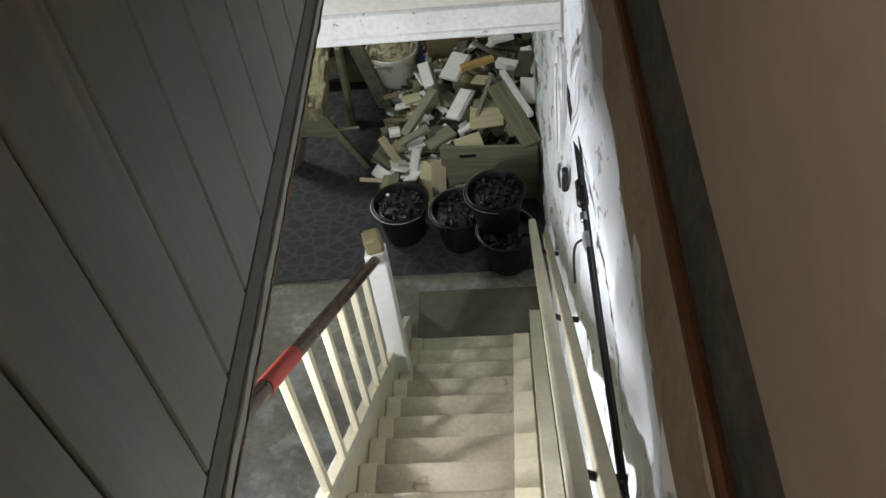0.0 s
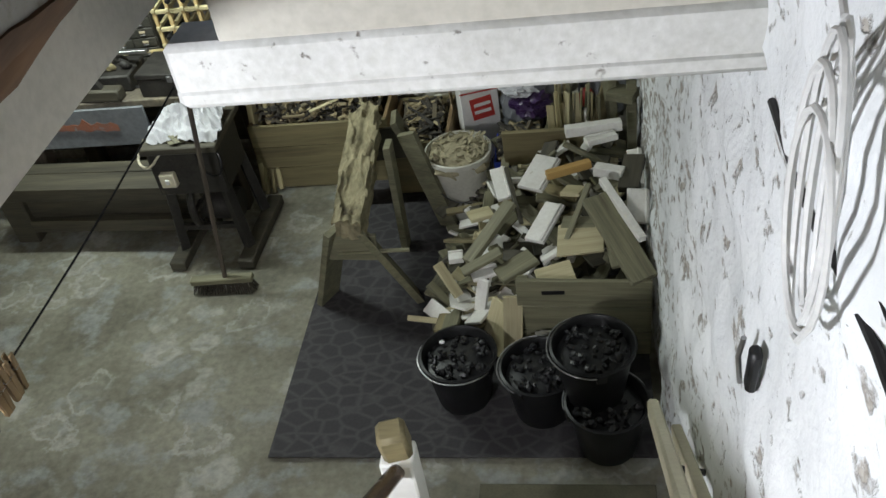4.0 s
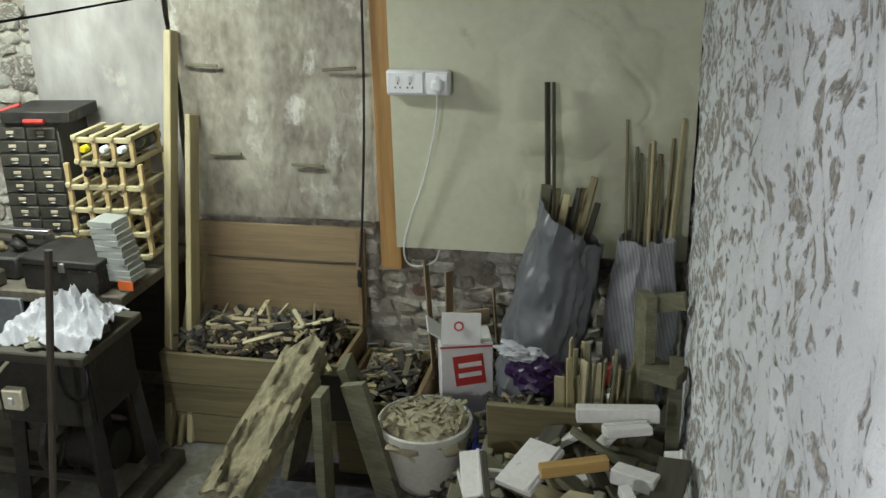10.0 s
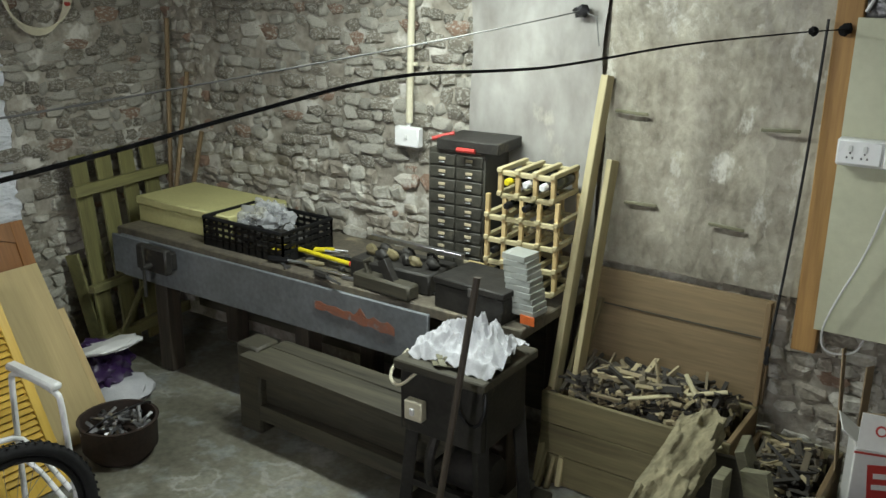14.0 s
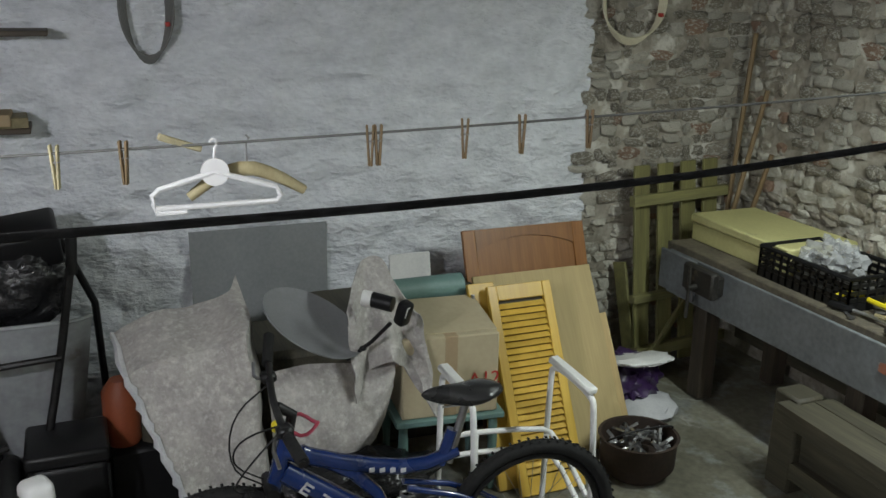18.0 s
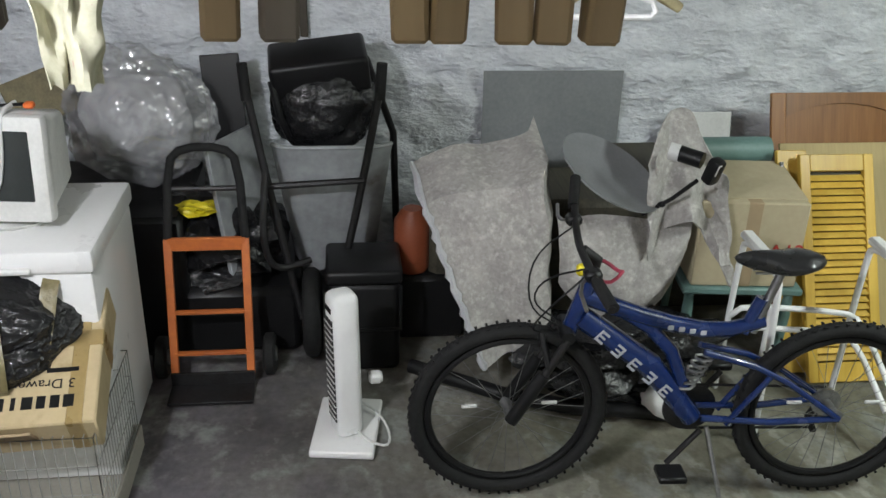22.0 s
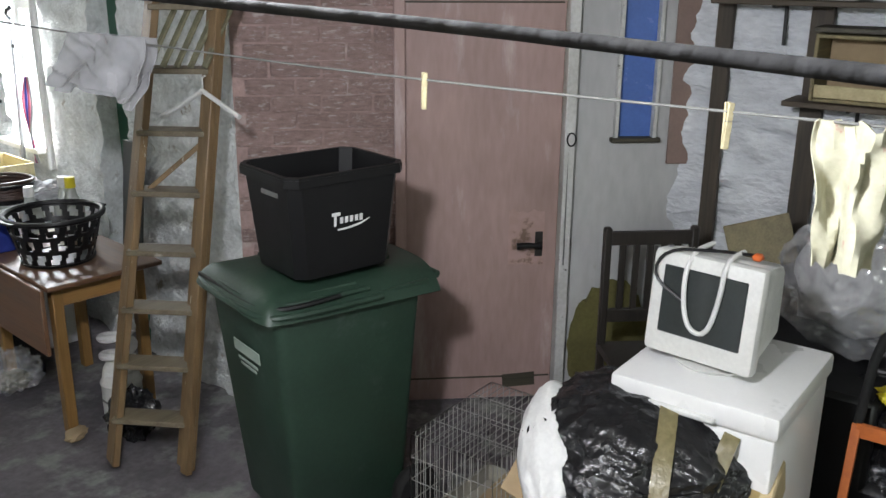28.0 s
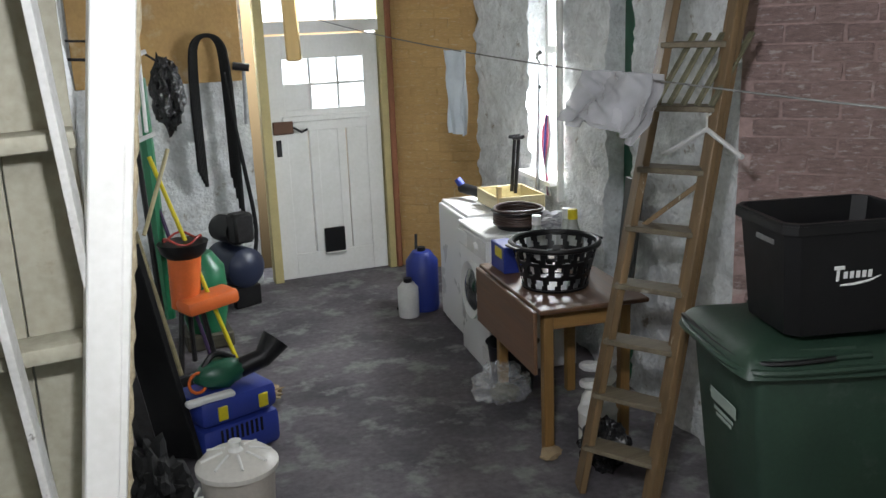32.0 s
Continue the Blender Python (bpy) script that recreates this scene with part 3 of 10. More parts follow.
    col = mixed(0.55, col, ramp(nz[1].outputs[0], 0.3, 0.7, (0.55, 0.55, 0.55), (1.25, 1.25, 1.25)), "MULTIPLY")
    lk.new(col, b.inputs["Base Color"])
    b.inputs["Roughness"].default_value = 0.72
    bp = ns.new("ShaderNodeBump")
    bp.inputs["Strength"].default_value, bp.inputs["Distance"].default_value = 0.35, 0.006
    lk.new(nz[1].outputs[0], bp.inputs["Height"])
    lk.new(bp.outputs[0], b.inputs["Normal"])
    return m


def rug_material():
    m = bpy.data.materials.new("cobble_pattern_carpet")
    m.use_nodes = True
    ns, lk = m.node_tree.nodes, m.node_tree.links
    tc, v, r, n = (ns.new("ShaderNode" + k) for k in ("TexCoord", "TexVoronoi", "ValToRGB", "TexNoise"))
    mp = ns.new("ShaderNodeMapping")
    mp.inputs["Scale"].default_value = (11, 15, 11)
    v.feature, v.inputs["Scale"].default_value = "DISTANCE_TO_EDGE", 1.0
    n.inputs["Scale"].default_value = 90
    lk.new(tc.outputs["Object"], mp.inputs[0])
    lk.new(mp.outputs[0], v.inputs["Vector"])
    lk.new(tc.outputs["Object"], n.inputs["Vector"])
    e = r.color_ramp.elements
    e[0].position, e[1].position = 0.03, 0.16
    e[0].color, e[1].color = (0.052, 0.048, 0.050, 1), (0.026, 0.024, 0.026, 1)
    lk.new(v.outputs["Distance"], r.inputs[0])
    mx = ns.new("ShaderNodeMix")
    mx.data_type, mx.blend_type = "RGBA", "MULTIPLY"
    mx.inputs[0].default_value = 0.5
    lk.new(r.outputs[0], mx.inputs[6])
    lk.new(n.outputs[0], mx.inputs[7])
    b = ns["Principled BSDF"]
    lk.new(mx.outputs[2], b.inputs["Base Color"])
    b.inputs["Roughness"].default_value = 0.8
    bp = ns.new("ShaderNodeBump")
    bp.inputs["Strength"].default_value, bp.inputs["Distance"].default_value = 0.4, 0.004
    lk.new(n.outputs[0], bp.inputs["Height"])
    lk.new(bp.outputs[0], b.inputs["Normal"])
    return m


def glow(name, colour, strength):
    m = bpy.data.materials.new(name)
    m.use_nodes = True
    b = m.node_tree.nodes["Principled BSDF"]
    b.inputs["Base Color"].default_value = (*colour, 1)
    b.inputs["Emission Color"].default_value = (*colour, 1)
    b.inputs["Emission Strength"].default_value = strength
    return m


M["rug"] = rug_material()
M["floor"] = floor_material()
M["side_white"] = flaking_wall()


# ---- structure ----
def rough_wall(name, a, b, z0, z1, mat, step=0.035, amp=0.022, freq=4.5, thick=0.25, holes=(), label="", side=1, seed=0):
    """An uneven stone wall from a to b (plan), its face towards the left of a-b; holes: (s0, s1, z0, z1) along it go right through."""
    a, b = Vector((*a, 0)), Vector((*b, 0))
    d = (b - a)
    L = d.length
    d.normalize()
    nrm = Vector((-d.y, d.x, 0)) * side
    ss = {0.0, L} | {round(i * step, 4) for i in range(1, int(L / step) + 1) if i * step < L - step * 0.4}
    zs = {z0, z1} | {round(z0 + i * step, 4) for i in range(1, int((z1 - z0) / step) + 1) if z0 + i * step < z1 - step * 0.4}
    for h in holes:
        ss = {s for s in ss if abs(s - h[0]) > 0.4 * step and abs(s - h[1]) > 0.4 * step} | {max(0.0, h[0]), min(L, h[1])}
        zs = {z for z in zs if abs(z - h[2]) > 0.4 * step and abs(z - h[3]) > 0.4 * step} | {max(z0, h[2]), min(z1, h[3])}
    ss, zs = sorted(ss), sorted(zs)
    bm, g = bmesh.new(), {}

    def vert(i, j, back):
        k = (i, j, back)
        if k not in g:
            p = a + d * ss[i] + Vector((0, 0, zs[j]))
            q = Vector((ss[i] * 0.75, zs[j] * 1.25, seed * 5.3)) * freq
            off = -thick if back else amp * (noise.noise(q) + 0.6 * noise.noise(q * 2.3) + 0.35 * abs(noise.noise(q * 5.1)))
            g[k] = bm.verts.new(p + nrm * off)
        return g[k]

    def solid(i, j):
        if not (0 <= i < len(ss) - 1 and 0 <= j < len(zs) - 1):
            return False
        s, z = (ss[i] + ss[i + 1]) / 2, (zs[j] + zs[j + 1]) / 2
        return not any(h[0] < s < h[1] and h[2] < z < h[3] for h in holes)

    for i in range(len(ss) - 1):
        for j in range(len(zs) - 1):
            if not solid(i, j):
                continue
            bm.faces.new((vert(i, j, 0), vert(i + 1, j, 0), vert(i + 1, j + 1, 0), vert(i, j + 1, 0)))
            for (di, dj), (p, q) in {(-1, 0): ((0, 0), (0, 1)), (1, 0): ((1, 1), (1, 0)), (0, -1): ((1, 0), (0, 0)), (0, 1): ((0, 1), (1, 1))}.items():
                if not solid(i + di, j + dj):
                    bm.faces.new((vert(i + p[0], j + p[1], 0), vert(i + q[0], j + q[1], 0), vert(i + q[0], j + q[1], 1), vert(i + p[0], j + p[1], 1)))
    ob = part(name, bm, mat, None, "", 0 if amp == 0 else 60)
    return tagged(ob, label, "wall", kind="structure")


def slab(name, sx, sy, sz, at, mat, label, category, rot=(0, 0, 0), bev=0.004):
    return tagged(part(name, box(sx, sy, sz, at, rot, bev), mat), label, category, kind="structure")


CEIL, UP = 2.46, 2.69
LEFT, RIGHT, BACK = -4.55, 0.61, 6.08

# floor and ceiling
bm = bmesh.new()
fx, fy = [-4.9 + 0.115 * i for i in range(52)], [-5.6 + 0.15 * i for i in range(83)]
g = [[bm.verts.new((x, y, 0.005 * noise.noise(Vector((x, y, 0)) * 1.3) - 0.004)) for y in fy] for x in fx]
for i in range(len(fx) - 1):
    for j in range(len(fy) - 1):
        bm.faces.new((g[i][j], g[i + 1][j], g[i + 1][j + 1], g[i][j + 1]))
bmesh.ops.solidify(bm, geom=list(bm.faces), thickness=0.2)
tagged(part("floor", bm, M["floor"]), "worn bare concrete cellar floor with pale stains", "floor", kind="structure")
bm = bmesh.new()
box(4.52, 12.2, UP - CEIL, (-2.70, 0.3, (UP + CEIL) / 2), bm=bm)
box(1.4, 3.8, UP - CEIL, (0.46, 4.46, (UP + CEIL) / 2), bm=bm)
box(1.4, 5.5, UP - CEIL, (0.46, -3.05, (UP + CEIL) / 2), bm=bm)
tagged(part("ceiling", bm, M["ceiling"]), "old boarded cellar ceiling round the stair opening", "ceiling", kind="structure")

# outer walls
rough_wall("wall_right", (RIGHT, -5.3), (RIGHT, 6.2), 0, 2.98, M["side_white"], 0.035, 0.024, 5, label="flaking whitewashed stone wall along the stairs", seed=1)
rough_wall("wall_back", (RIGHT + 0.1, BACK), (LEFT - 0.1, BACK), 0, CEIL, M["rubble"], 0.03, 0.014, 6, label="bare rubble stone back wall with dusty film over it", seed=2)
rough_wall("wall_left", (LEFT, 5.02), (LEFT, 0.35), 0, CEIL, M["grey_white"], 0.026, 0.036, 8, label="bluish whitewashed rubble stone wall", seed=3)
rough_wall("wall_left_bare", (LEFT, 6.2), (LEFT, 5.02), 0, CEIL, M["rubble"], 0.03, 0.014, 6, label="bare rubble stone wall in the dark corner", seed=4)
PA, PB = Vector((-4.62, 0.52)), Vector((-3.20, -1.07))
PD = (PB - PA).normalized()
PN = Vector((-PD.y, PD.x))


def on_pink(s, n=0.0, z=0.0):
    p = PA + PD * s + PN * n
    return (p.x, p.y, z)


PINK_TURN = math.degrees(math.atan2(PD.y, PD.x))
LP = (PB - PA).length
rough_wall("wall_pink", on_pink(1.40)[:2], PB[:], 0, CEIL, M["pink"], 0.04, 0.004, 5, 0.2, label="faded pink painted brick wall beside the door", seed=5)
SA, SB = Vector((-3.20, -1.07)), Vector((-3.62, -4.62))
SD = (SB - SA).normalized()
SN = Vector((-SD.y, SD.x))


def on_side(s, n=0.0, z=0.0):
    p = SA + SD * s + SN * n
    return (p.x, p.y, z)


SIDE_TURN = math.degrees(math.atan2(SD.y, SD.x))
rough_wall("wall_side", SA[:], SB[:], 0, CEIL, M["white_wall"], 0.03, 0.032, 8, 0.35, holes=((0.95, 1.25, 0.0, 2.2), (1.86, 2.44, 1.0, 2.2)), label="whitewashed rough stone wall with a window and green door frame", seed=6)
OA, OB = Vector((-3.62, -4.62)), Vector((-3.05, -5.12))
rough_wall("wall_orange", OA[:], OB[:], 0, CEIL, M["orange"], 0.05, 0.004, 5, 0.2, label="orange painted brick wall beside the outer door", seed=7)
rough_wall("wall_door", (-3.10, -5.15), (-0.5, -5.15), 0, CEIL, M["white_wall"], 0.04, 0.018, 5, 0.3, holes=((0.12, 1.19, 0.0, 2.36),), label="whitewashed stone wall around the outer door", seed=8)
rough_wall("wall_passage", (-0.62, -5.2), (-0.62, -0.55), 0, CEIL, M["white_wall"], 0.06, 0.015, 5, 0.2, label="whitewashed wall with tools hung on it", seed=9)
rough_wall("wall_under_stairs", (-0.62, -0.55), (0.8, -0.55), 0, CEIL, M["white_wall"], 0.08, 0.01, 5, 0.1, label="whitewashed wall closing the space under the stairs", seed=10)

# upper stairwell
slab("wall_upper_right", 0.2, 5.0, 1.60, (RIGHT + 0.105, 0.2, 4.23), M["plaster"], "smooth pink plaster stairwell wall", "wall")
slab("wall_upper_front", 1.4, 0.12, 2.35, (0.2, 2.62, 3.85), M["plaster"], "beige plaster wall over the stair opening", "wall")
slab("wall_upper_rear", 1.4, 0.1, 2.4, (0.2, -1.3, 3.84), M["plaster"], "plain plaster wall behind the landing", "wall")
slab("ceiling_upper", 1.6, 4.2, 0.1, (0.2, 0.6, 4.98), M["ceiling"], "plain stairwell ceiling", "ceiling")
slab("landing_floor", 1.1, 1.1, 0.05, (0.2, -0.80, UP + 0.03), M["tread"], "worn landing floor", "floor")


# ---- stairs ----
rnd = random.Random(5)
GO, RISE, Y0, Z0 = 0.19, 0.152, 3.03, 0.12
stairs = thing("staircase", (0.15, 3.0, 0), "steep cream-painted wooden cellar stairs with worn treads", "staircase")


def local(ob, bm):
    """Meshes in world metres, hung under a thing."""
    return moved(bm, ob.matrix_basis.inverted())


SLOPE = 0.8
for i in range(17):
    y, z = Y0 - GO * i, Z0 + RISE * i
    part("tread", local(stairs, box(0.65, GO + 0.03, 0.030, (0.145, y - GO / 2 + 0.004, z - 0.015), bev=0.008, seg=2)), M["tread"], stairs)
    part("riser", local(stairs, box(0.64, 0.016, RISE - 0.030, (0.145, y - 0.024, z - 0.030 - (RISE - 0.030) / 2))), M["cream"], stairs)
    part("tread_edge", local(stairs, box(0.085, GO + 0.032, 0.005, (0.42, y - GO / 2 + 0.004, z + 0.0015), bev=0.002)), M["cream"], stairs, "cream-painted end of the tread")
    part("tread_edge", local(stairs, box(0.06, GO + 0.032, 0.005, (-0.14, y - GO / 2 + 0.004, z + 0.0015), bev=0.002)), M["cream"], stairs, "cream-painted end of the tread")
for x, w, name in ((-0.195, 0.035, "outer_string"), (0.50, 0.055, "wall_string")):
    part(name, local(stairs, span((x, 3.10, 0.05), (x, -0.2, 0.05 + 3.30 * SLOPE), w, 0.26)), M["cream"], stairs)
part("string_cap", local(stairs, span((-0.20, 2.96, 0.30), (-0.20, 0.1, 0.30 + 2.86 * SLOPE), 0.05, 0.024)), M["flaked"], stairs, "chipped white string capping")
newel = part("newel_post", local(stairs, box(0.085, 0.085, 1.28, (-0.165, 2.66, 0.64), bev=0.006)), M["white_paint"], stairs, "white-painted newel post")
part("newel_top", local(stairs, box(0.075, 0.075, 0.10, (-0.165, 2.66, 1.33), (4, -5, 12), 0.012)), M["wood"], newel, "bare broken brown top")
RAILWOOD = wood("dark_varnished_rail", (0.10, 0.045, 0.02), (0.04, 0.02, 0.012), "y", 0.25)
hr = part("handrail", local(stairs, tube([(-0.165, 2.64, 1.24), (-0.165, 1.08, 1.24 + 1.56 * 0.815)], 0.022, 12)), RAILWOOD, stairs, "dark varnished handrail")
part("red_patch", local(stairs, tube([(-0.165, 1.50, 1.24 + 1.14 * 0.815), (-0.165, 1.28, 1.24 + 1.36 * 0.815)], 0.0235, 12)), M["red"], hr, "red painted patch")
for i in range(1, 7):
    y = 2.66 - 0.205 * i
    z0, z1 = 0.31 + (2.96 - y) * SLOPE, 1.22 + (2.64 - y) * 0.815
    part("baluster", local(stairs, box(0.026, 0.026, z1 - z0, (-0.185, y, (z0 + z1) / 2), (0, 0, 0), 0.003)), M["cream"], stairs)
part("rope", local(stairs, tube([(-0.235 - 0.002 * (k % 2), 1.62 - 0.035 * k, 1.30 + 0.028 * k) for k in range(26)], [0.011 + 0.002 * (k % 2) for k in range(26)], 8)), M["rope"], stairs, "frayed rope along the string")
rail = thing("wall_handrail", (0.51, 3.12, 0.88), "cream-painted wooden handrail fixed along the stair wall", "handrail")
part("rail", local(rail, span((0.505, 3.13, 0.88), (0.505, 0.3, 0.88 + 2.83 * SLOPE), 0.035, 0.06, 0.008)), M["cream"], rail)
part("rail_batten", local(rail, span((0.565, 3.02, 0.90), (0.56, 0.3, 0.90 + 2.72 * SLOPE), 0.03, 0.05, 0.004)), M["cream"], rail)
for y in (2.7, 1.8, 0.9):
    part("bracket", local(rail, tube([(0.505, y, 0.85 + (3.12 - y) * SLOPE), (0.55, y, 0.82 + (3.12 - y) * SLOPE), (0.60, y, 0.81 + (3.12 - y) * SLOPE)], 0.009)), M["dark_metal"], rail)

# stair opening: trimmer beam, edge board and plank lining
slab("beam", 0.98, 0.10, 0.11, (0.15, 2.60, 2.435), M["flaked"], "white-painted trimmer beam with flaking paint", "beam", bev=0.012)
slab("trim_beam_lip", 0.98, 0.045, 0.045, (0.15, 2.568, 2.392), M["flaked"], "rounded flaking lip under the beam", "trim", bev=0.022)
TY0, TY1 = -0.9, 2.50
# the skirting's dark tone also carries the shadow line below the planks
slab("trim_skirting", 0.03, TY1 - TY0, 0.07, (0.004, (TY0 + TY1) / 2, 3.0), M["wood_dark"], "skirting along the plank lining, dark for the shadow gap there", "trim", bev=0.008)
bm = sheet(1, 1, 90, 8, lambda u, v: (-0.012 + 0.014 * v + 0.003 * noise.noise(Vector((u * 40, v * 5, 2))), TY0 + (TY1 - TY0) * u, 2.905 + 0.062 * v), 0.02)
tagged(part("trim_fascia", bm, M["fascia"]), "grey-painted worn fascia board round the stair opening", "trim", kind="structure")
bm = sheet(1, 1, 120, 6, lambda u, v: (-0.016 + 0.008 * v + 0.004 * noise.noise(Vector((u * 90, v * 3, 5))), TY0 + (TY1 - TY0) * u, 2.886 + 0.024 * v + 0.006 * noise.noise(Vector((u * 60, 1, 2))) * (1 - v)), 0.02)
tagged(part("trim_lath_edge", bm, M["brown_edge"]), "splintered brown lath under the fascia", "trim", kind="structure")
slab("trim_floor_edge", 0.44, TY1 - TY0, 0.04, (-0.25, (TY0 + TY1) / 2, 2.935), M["wood_dark"], "dark floor boards beside the stair opening", "floor", bev=0.004)
slab("trim_joist", 0.04, TY1 - TY0, 0.24, (-0.455, (TY0 + TY1) / 2, 2.80), M["wood_dark"], "dark floor joist beside the stair opening", "joist", bev=0.004)
for y, w in ((1.62, 0.10), (1.38, 0.05)):
    slab("trim_hand_hole", 0.004, w, 0.022, (0.002, y, 2.94), M["black"], "dark worn slot in the fascia", "slot", bev=0.001)
lining = tagged(part("wall_plank_lining", box(0.02, 3.6, 1.92, (-0.012, 0.65, 3.99)), M["wood_dark"]), "plank-lined stairwell side wall", "wall", kind="structure")
PLANK = wood("grey_brown_plank", (0.165, 0.152, 0.118), (0.12, 0.11, 0.085), "z", 0.5, rand=0.10, bump=0.06, stain=(0.21, 0.18, 0.12))
pm = finish(box(0.022, 0.148, 1.92, bev=0.004), "plank")
pm.materials.append(PLANK)
for i in range(23):
    o = new("plank", pm)
    o.parent = lining
    o.location = (0.010, -1.05 + 0.1515 * i, 3.995)

# broken plaster and pipes on the stair wall
bm = sheet(1, 1, 40, 10, lambda u, v: (RIGHT + 0.012 - 0.03 * v * (1 - v) - 0.014 * noise.noise(Vector((u * 22, v * 6, 1))), -0.8 + 3.28 * u, 2.895 + 0.265 * v + 0.035 * noise.noise(Vector((u * 13, 0, v * 2))) * (1 - v)), 0.012)
tagged(part("trim_render_edge", bm, M["brickdust"]), "ragged orange-brown edge of old render", "trim", kind="structure")
bm = sheet(1, 1, 40, 8, lambda u, v: (RIGHT + 0.026 - 0.02 * abs(noise.noise(Vector((u * 15, v * 5, 4)))), -0.8 + 3.28 * u, 3.135 + 0.325 * v + 0.03 * noise.noise(Vector((u * 11, 3, v))) * (1 - v)), 0.012)
tagged(part("trim_chase", bm, M["chase"]), "dark pipe chase hacked into the plaster", "trim", kind="structure")
pipe = thing("gas_pipe", (0.58, 1.6, 2.3), "dark iron pipe with tap and black clamp on whitewash", "pipe")
part("pipe", local(pipe, tube([(0.600, 2.42, 2.40), (0.598, 2.15, 2.405), (0.596, 1.93, 2.47), (0.595, 1.70, 2.475), (0.593, 1.45, 2.49), (0.592, 1.0, 2.56), (0.592, 0.4, 2.62)], 0.0062, smooth_path=1)), M["dark_metal"], pipe)
part("thin_pipe", local(pipe, tube([(0.604, 1.98, 2.50), (0.600, 1.72, 2.505), (0.598, 1.45, 2.52), (0.597, 0.8, 2.60)], 0.003, 8, smooth_path=1)), M["dark_metal"], pipe)
part("clamp", local(pipe, box(0.028, 0.056, 0.030, (0.594, 1.705, 2.478), bev=0.008)), M["black"], pipe)
part("clamp_nut", local(pipe, lathe([(0.008, -0.016), (0.014, -0.012), (0.014, 0.012), (0.008, 0.016)], 8, (0.594, 1.75, 2.477), (90, 0, 0))), M["black"], pipe)
part("union", local(pipe, lathe([(0.007, -0.014), (0.010, -0.011), (0.010, 0.011), (0.007, 0.014)], 10, (0.593, 1.64, 2.478), (90, 0, 0))), M["steel"], pipe)
part("valve", local(pipe, lathe([(0.009, -0.025), (0.012, -0.010), (0.012, 0.010), (0.009, 0.025)], 12, (0.593, 1.56, 2.482), (90, 0, 0))), M["zinc"], pipe)
part("tap_lever", local(pipe, tube([(0.58, 1.57, 2.475), (0.565, 1.575, 2.455), (0.56, 1.54, 2.43), (0.56, 1.49, 2.415)], 0.0032, smooth_path=1)), M["dark_metal"], pipe)
part("copper_pipe", local(pipe, tube([(0.600, 2.1, 3.17), (0.598, 1.6, 3.28), (0.598, 1.2, 3.31), (0.598, 0.2, 3.33), (0.598, -0.6, 3.34)], 0.009, smooth_path=1)), plain("old_copper", (0.25, 0.11, 0.06), 0.45, 0.8), pipe)
coil = thing("cable_coil", (0.55, 2.02, 2.56), "hank of white electric cable hung from the wall", "cable")
for k in range(6):
    a, b = 0.020 + 0.013 * k, 0.17 + 0.02 * ((k * 3) % 5)
    part("loop", local(coil, tube([(0.575 - 0.004 * k, 2.02 + a * math.sin(t) + 0.012 * math.sin(k * 2.1), 2.56 + 0.75 * b * math.cos(t) - 0.01 * k) for t in (2 * math.pi * j / 20 for j in range(20))], 0.0042, 6, closed=True)), M["white_plastic"], coil)
part("tail", local(coil, tube([(0.57, 2.04, 2.72), (0.58, 2.2, 2.78), (0.58, 2.38, 2.82)], 0.0042, 6, smooth_path=2)), M["white_plastic"], coil)
hook = thing("wall_socket_plate", (0.60, 2.34, 1.93), "small dark slot in the whitewashed wall", "vent")
part("slot", local(hook, box(0.02, 0.03, 0.11, (0.60, 2.34, 1.93), (8, 0, 0), 0.008)), M["black"], hook)
part("slot_rim", local(hook, tube([(0.585, 2.365, 1.98), (0.58, 2.37, 1.93), (0.585, 2.36, 1.875)], 0.005)), M["steel"], hook)

# ---- floor coverings ----
rug = tagged(part("rug", sheet(1, 1, 40, 40, lambda u, v: (-1.09 + 1.66 * u, 3.59 + 2.1 * v, 0.012 + 0.003 * noise.noise(Vector((u * 9, v * 9, 0)))), 0.006), M["rug"]), "dark grey carpet with a cobblestone pattern on the floor", "rug")
tagged(part("doormat", sheet(1, 1, 20, 12, lambda u, v: (-0.15 + 0.70 * u, 3.10 + 0.36 * v, 0.014 + 0.003 * noise.noise(Vector((u * 9, v * 9, 2)))), 0.01), M["mat"]), "worn olive doormat at the foot of the stairs", "doormat")


# ---- coal buckets ----
def bucket(at, turn, label, tilt=0.0):
    b = thing("coal_bucket", at, label, "bucket", "coal buckets", turn)
    part("body", lathe([(0.0, 0.0), (0.112, 0.0), (0.118, 0.01), (0.155, 0.262), (0.168, 0.265), (0.170, 0.278), (0.160, 0.282), (0.150, 0.268), (0.112, 0.02), (0.0, 0.02)], 32), M["black"], b)
    part("handle", tube([(0.166, 0, 0.262), (0.172, 0.05, 0.27), (0.12, 0.145, 0.275), (0.0, 0.19, 0.268), (-0.12, 0.145, 0.275), (-0.172, 0.05, 0.27), (-0.166, 0, 0.262)], 0.0035, 6, smooth_path=2), M["steel"], b, "thin wire handle")
    part("lug", box(0.012, 0.04, 0.04, (0.166, 0, 0.255), bev=0.006), M["black"], b)
    part("lug", box(0.012, 0.04, 0.04, (-0.166, 0, 0.255), bev=0.006), M["black"], b)
    return b


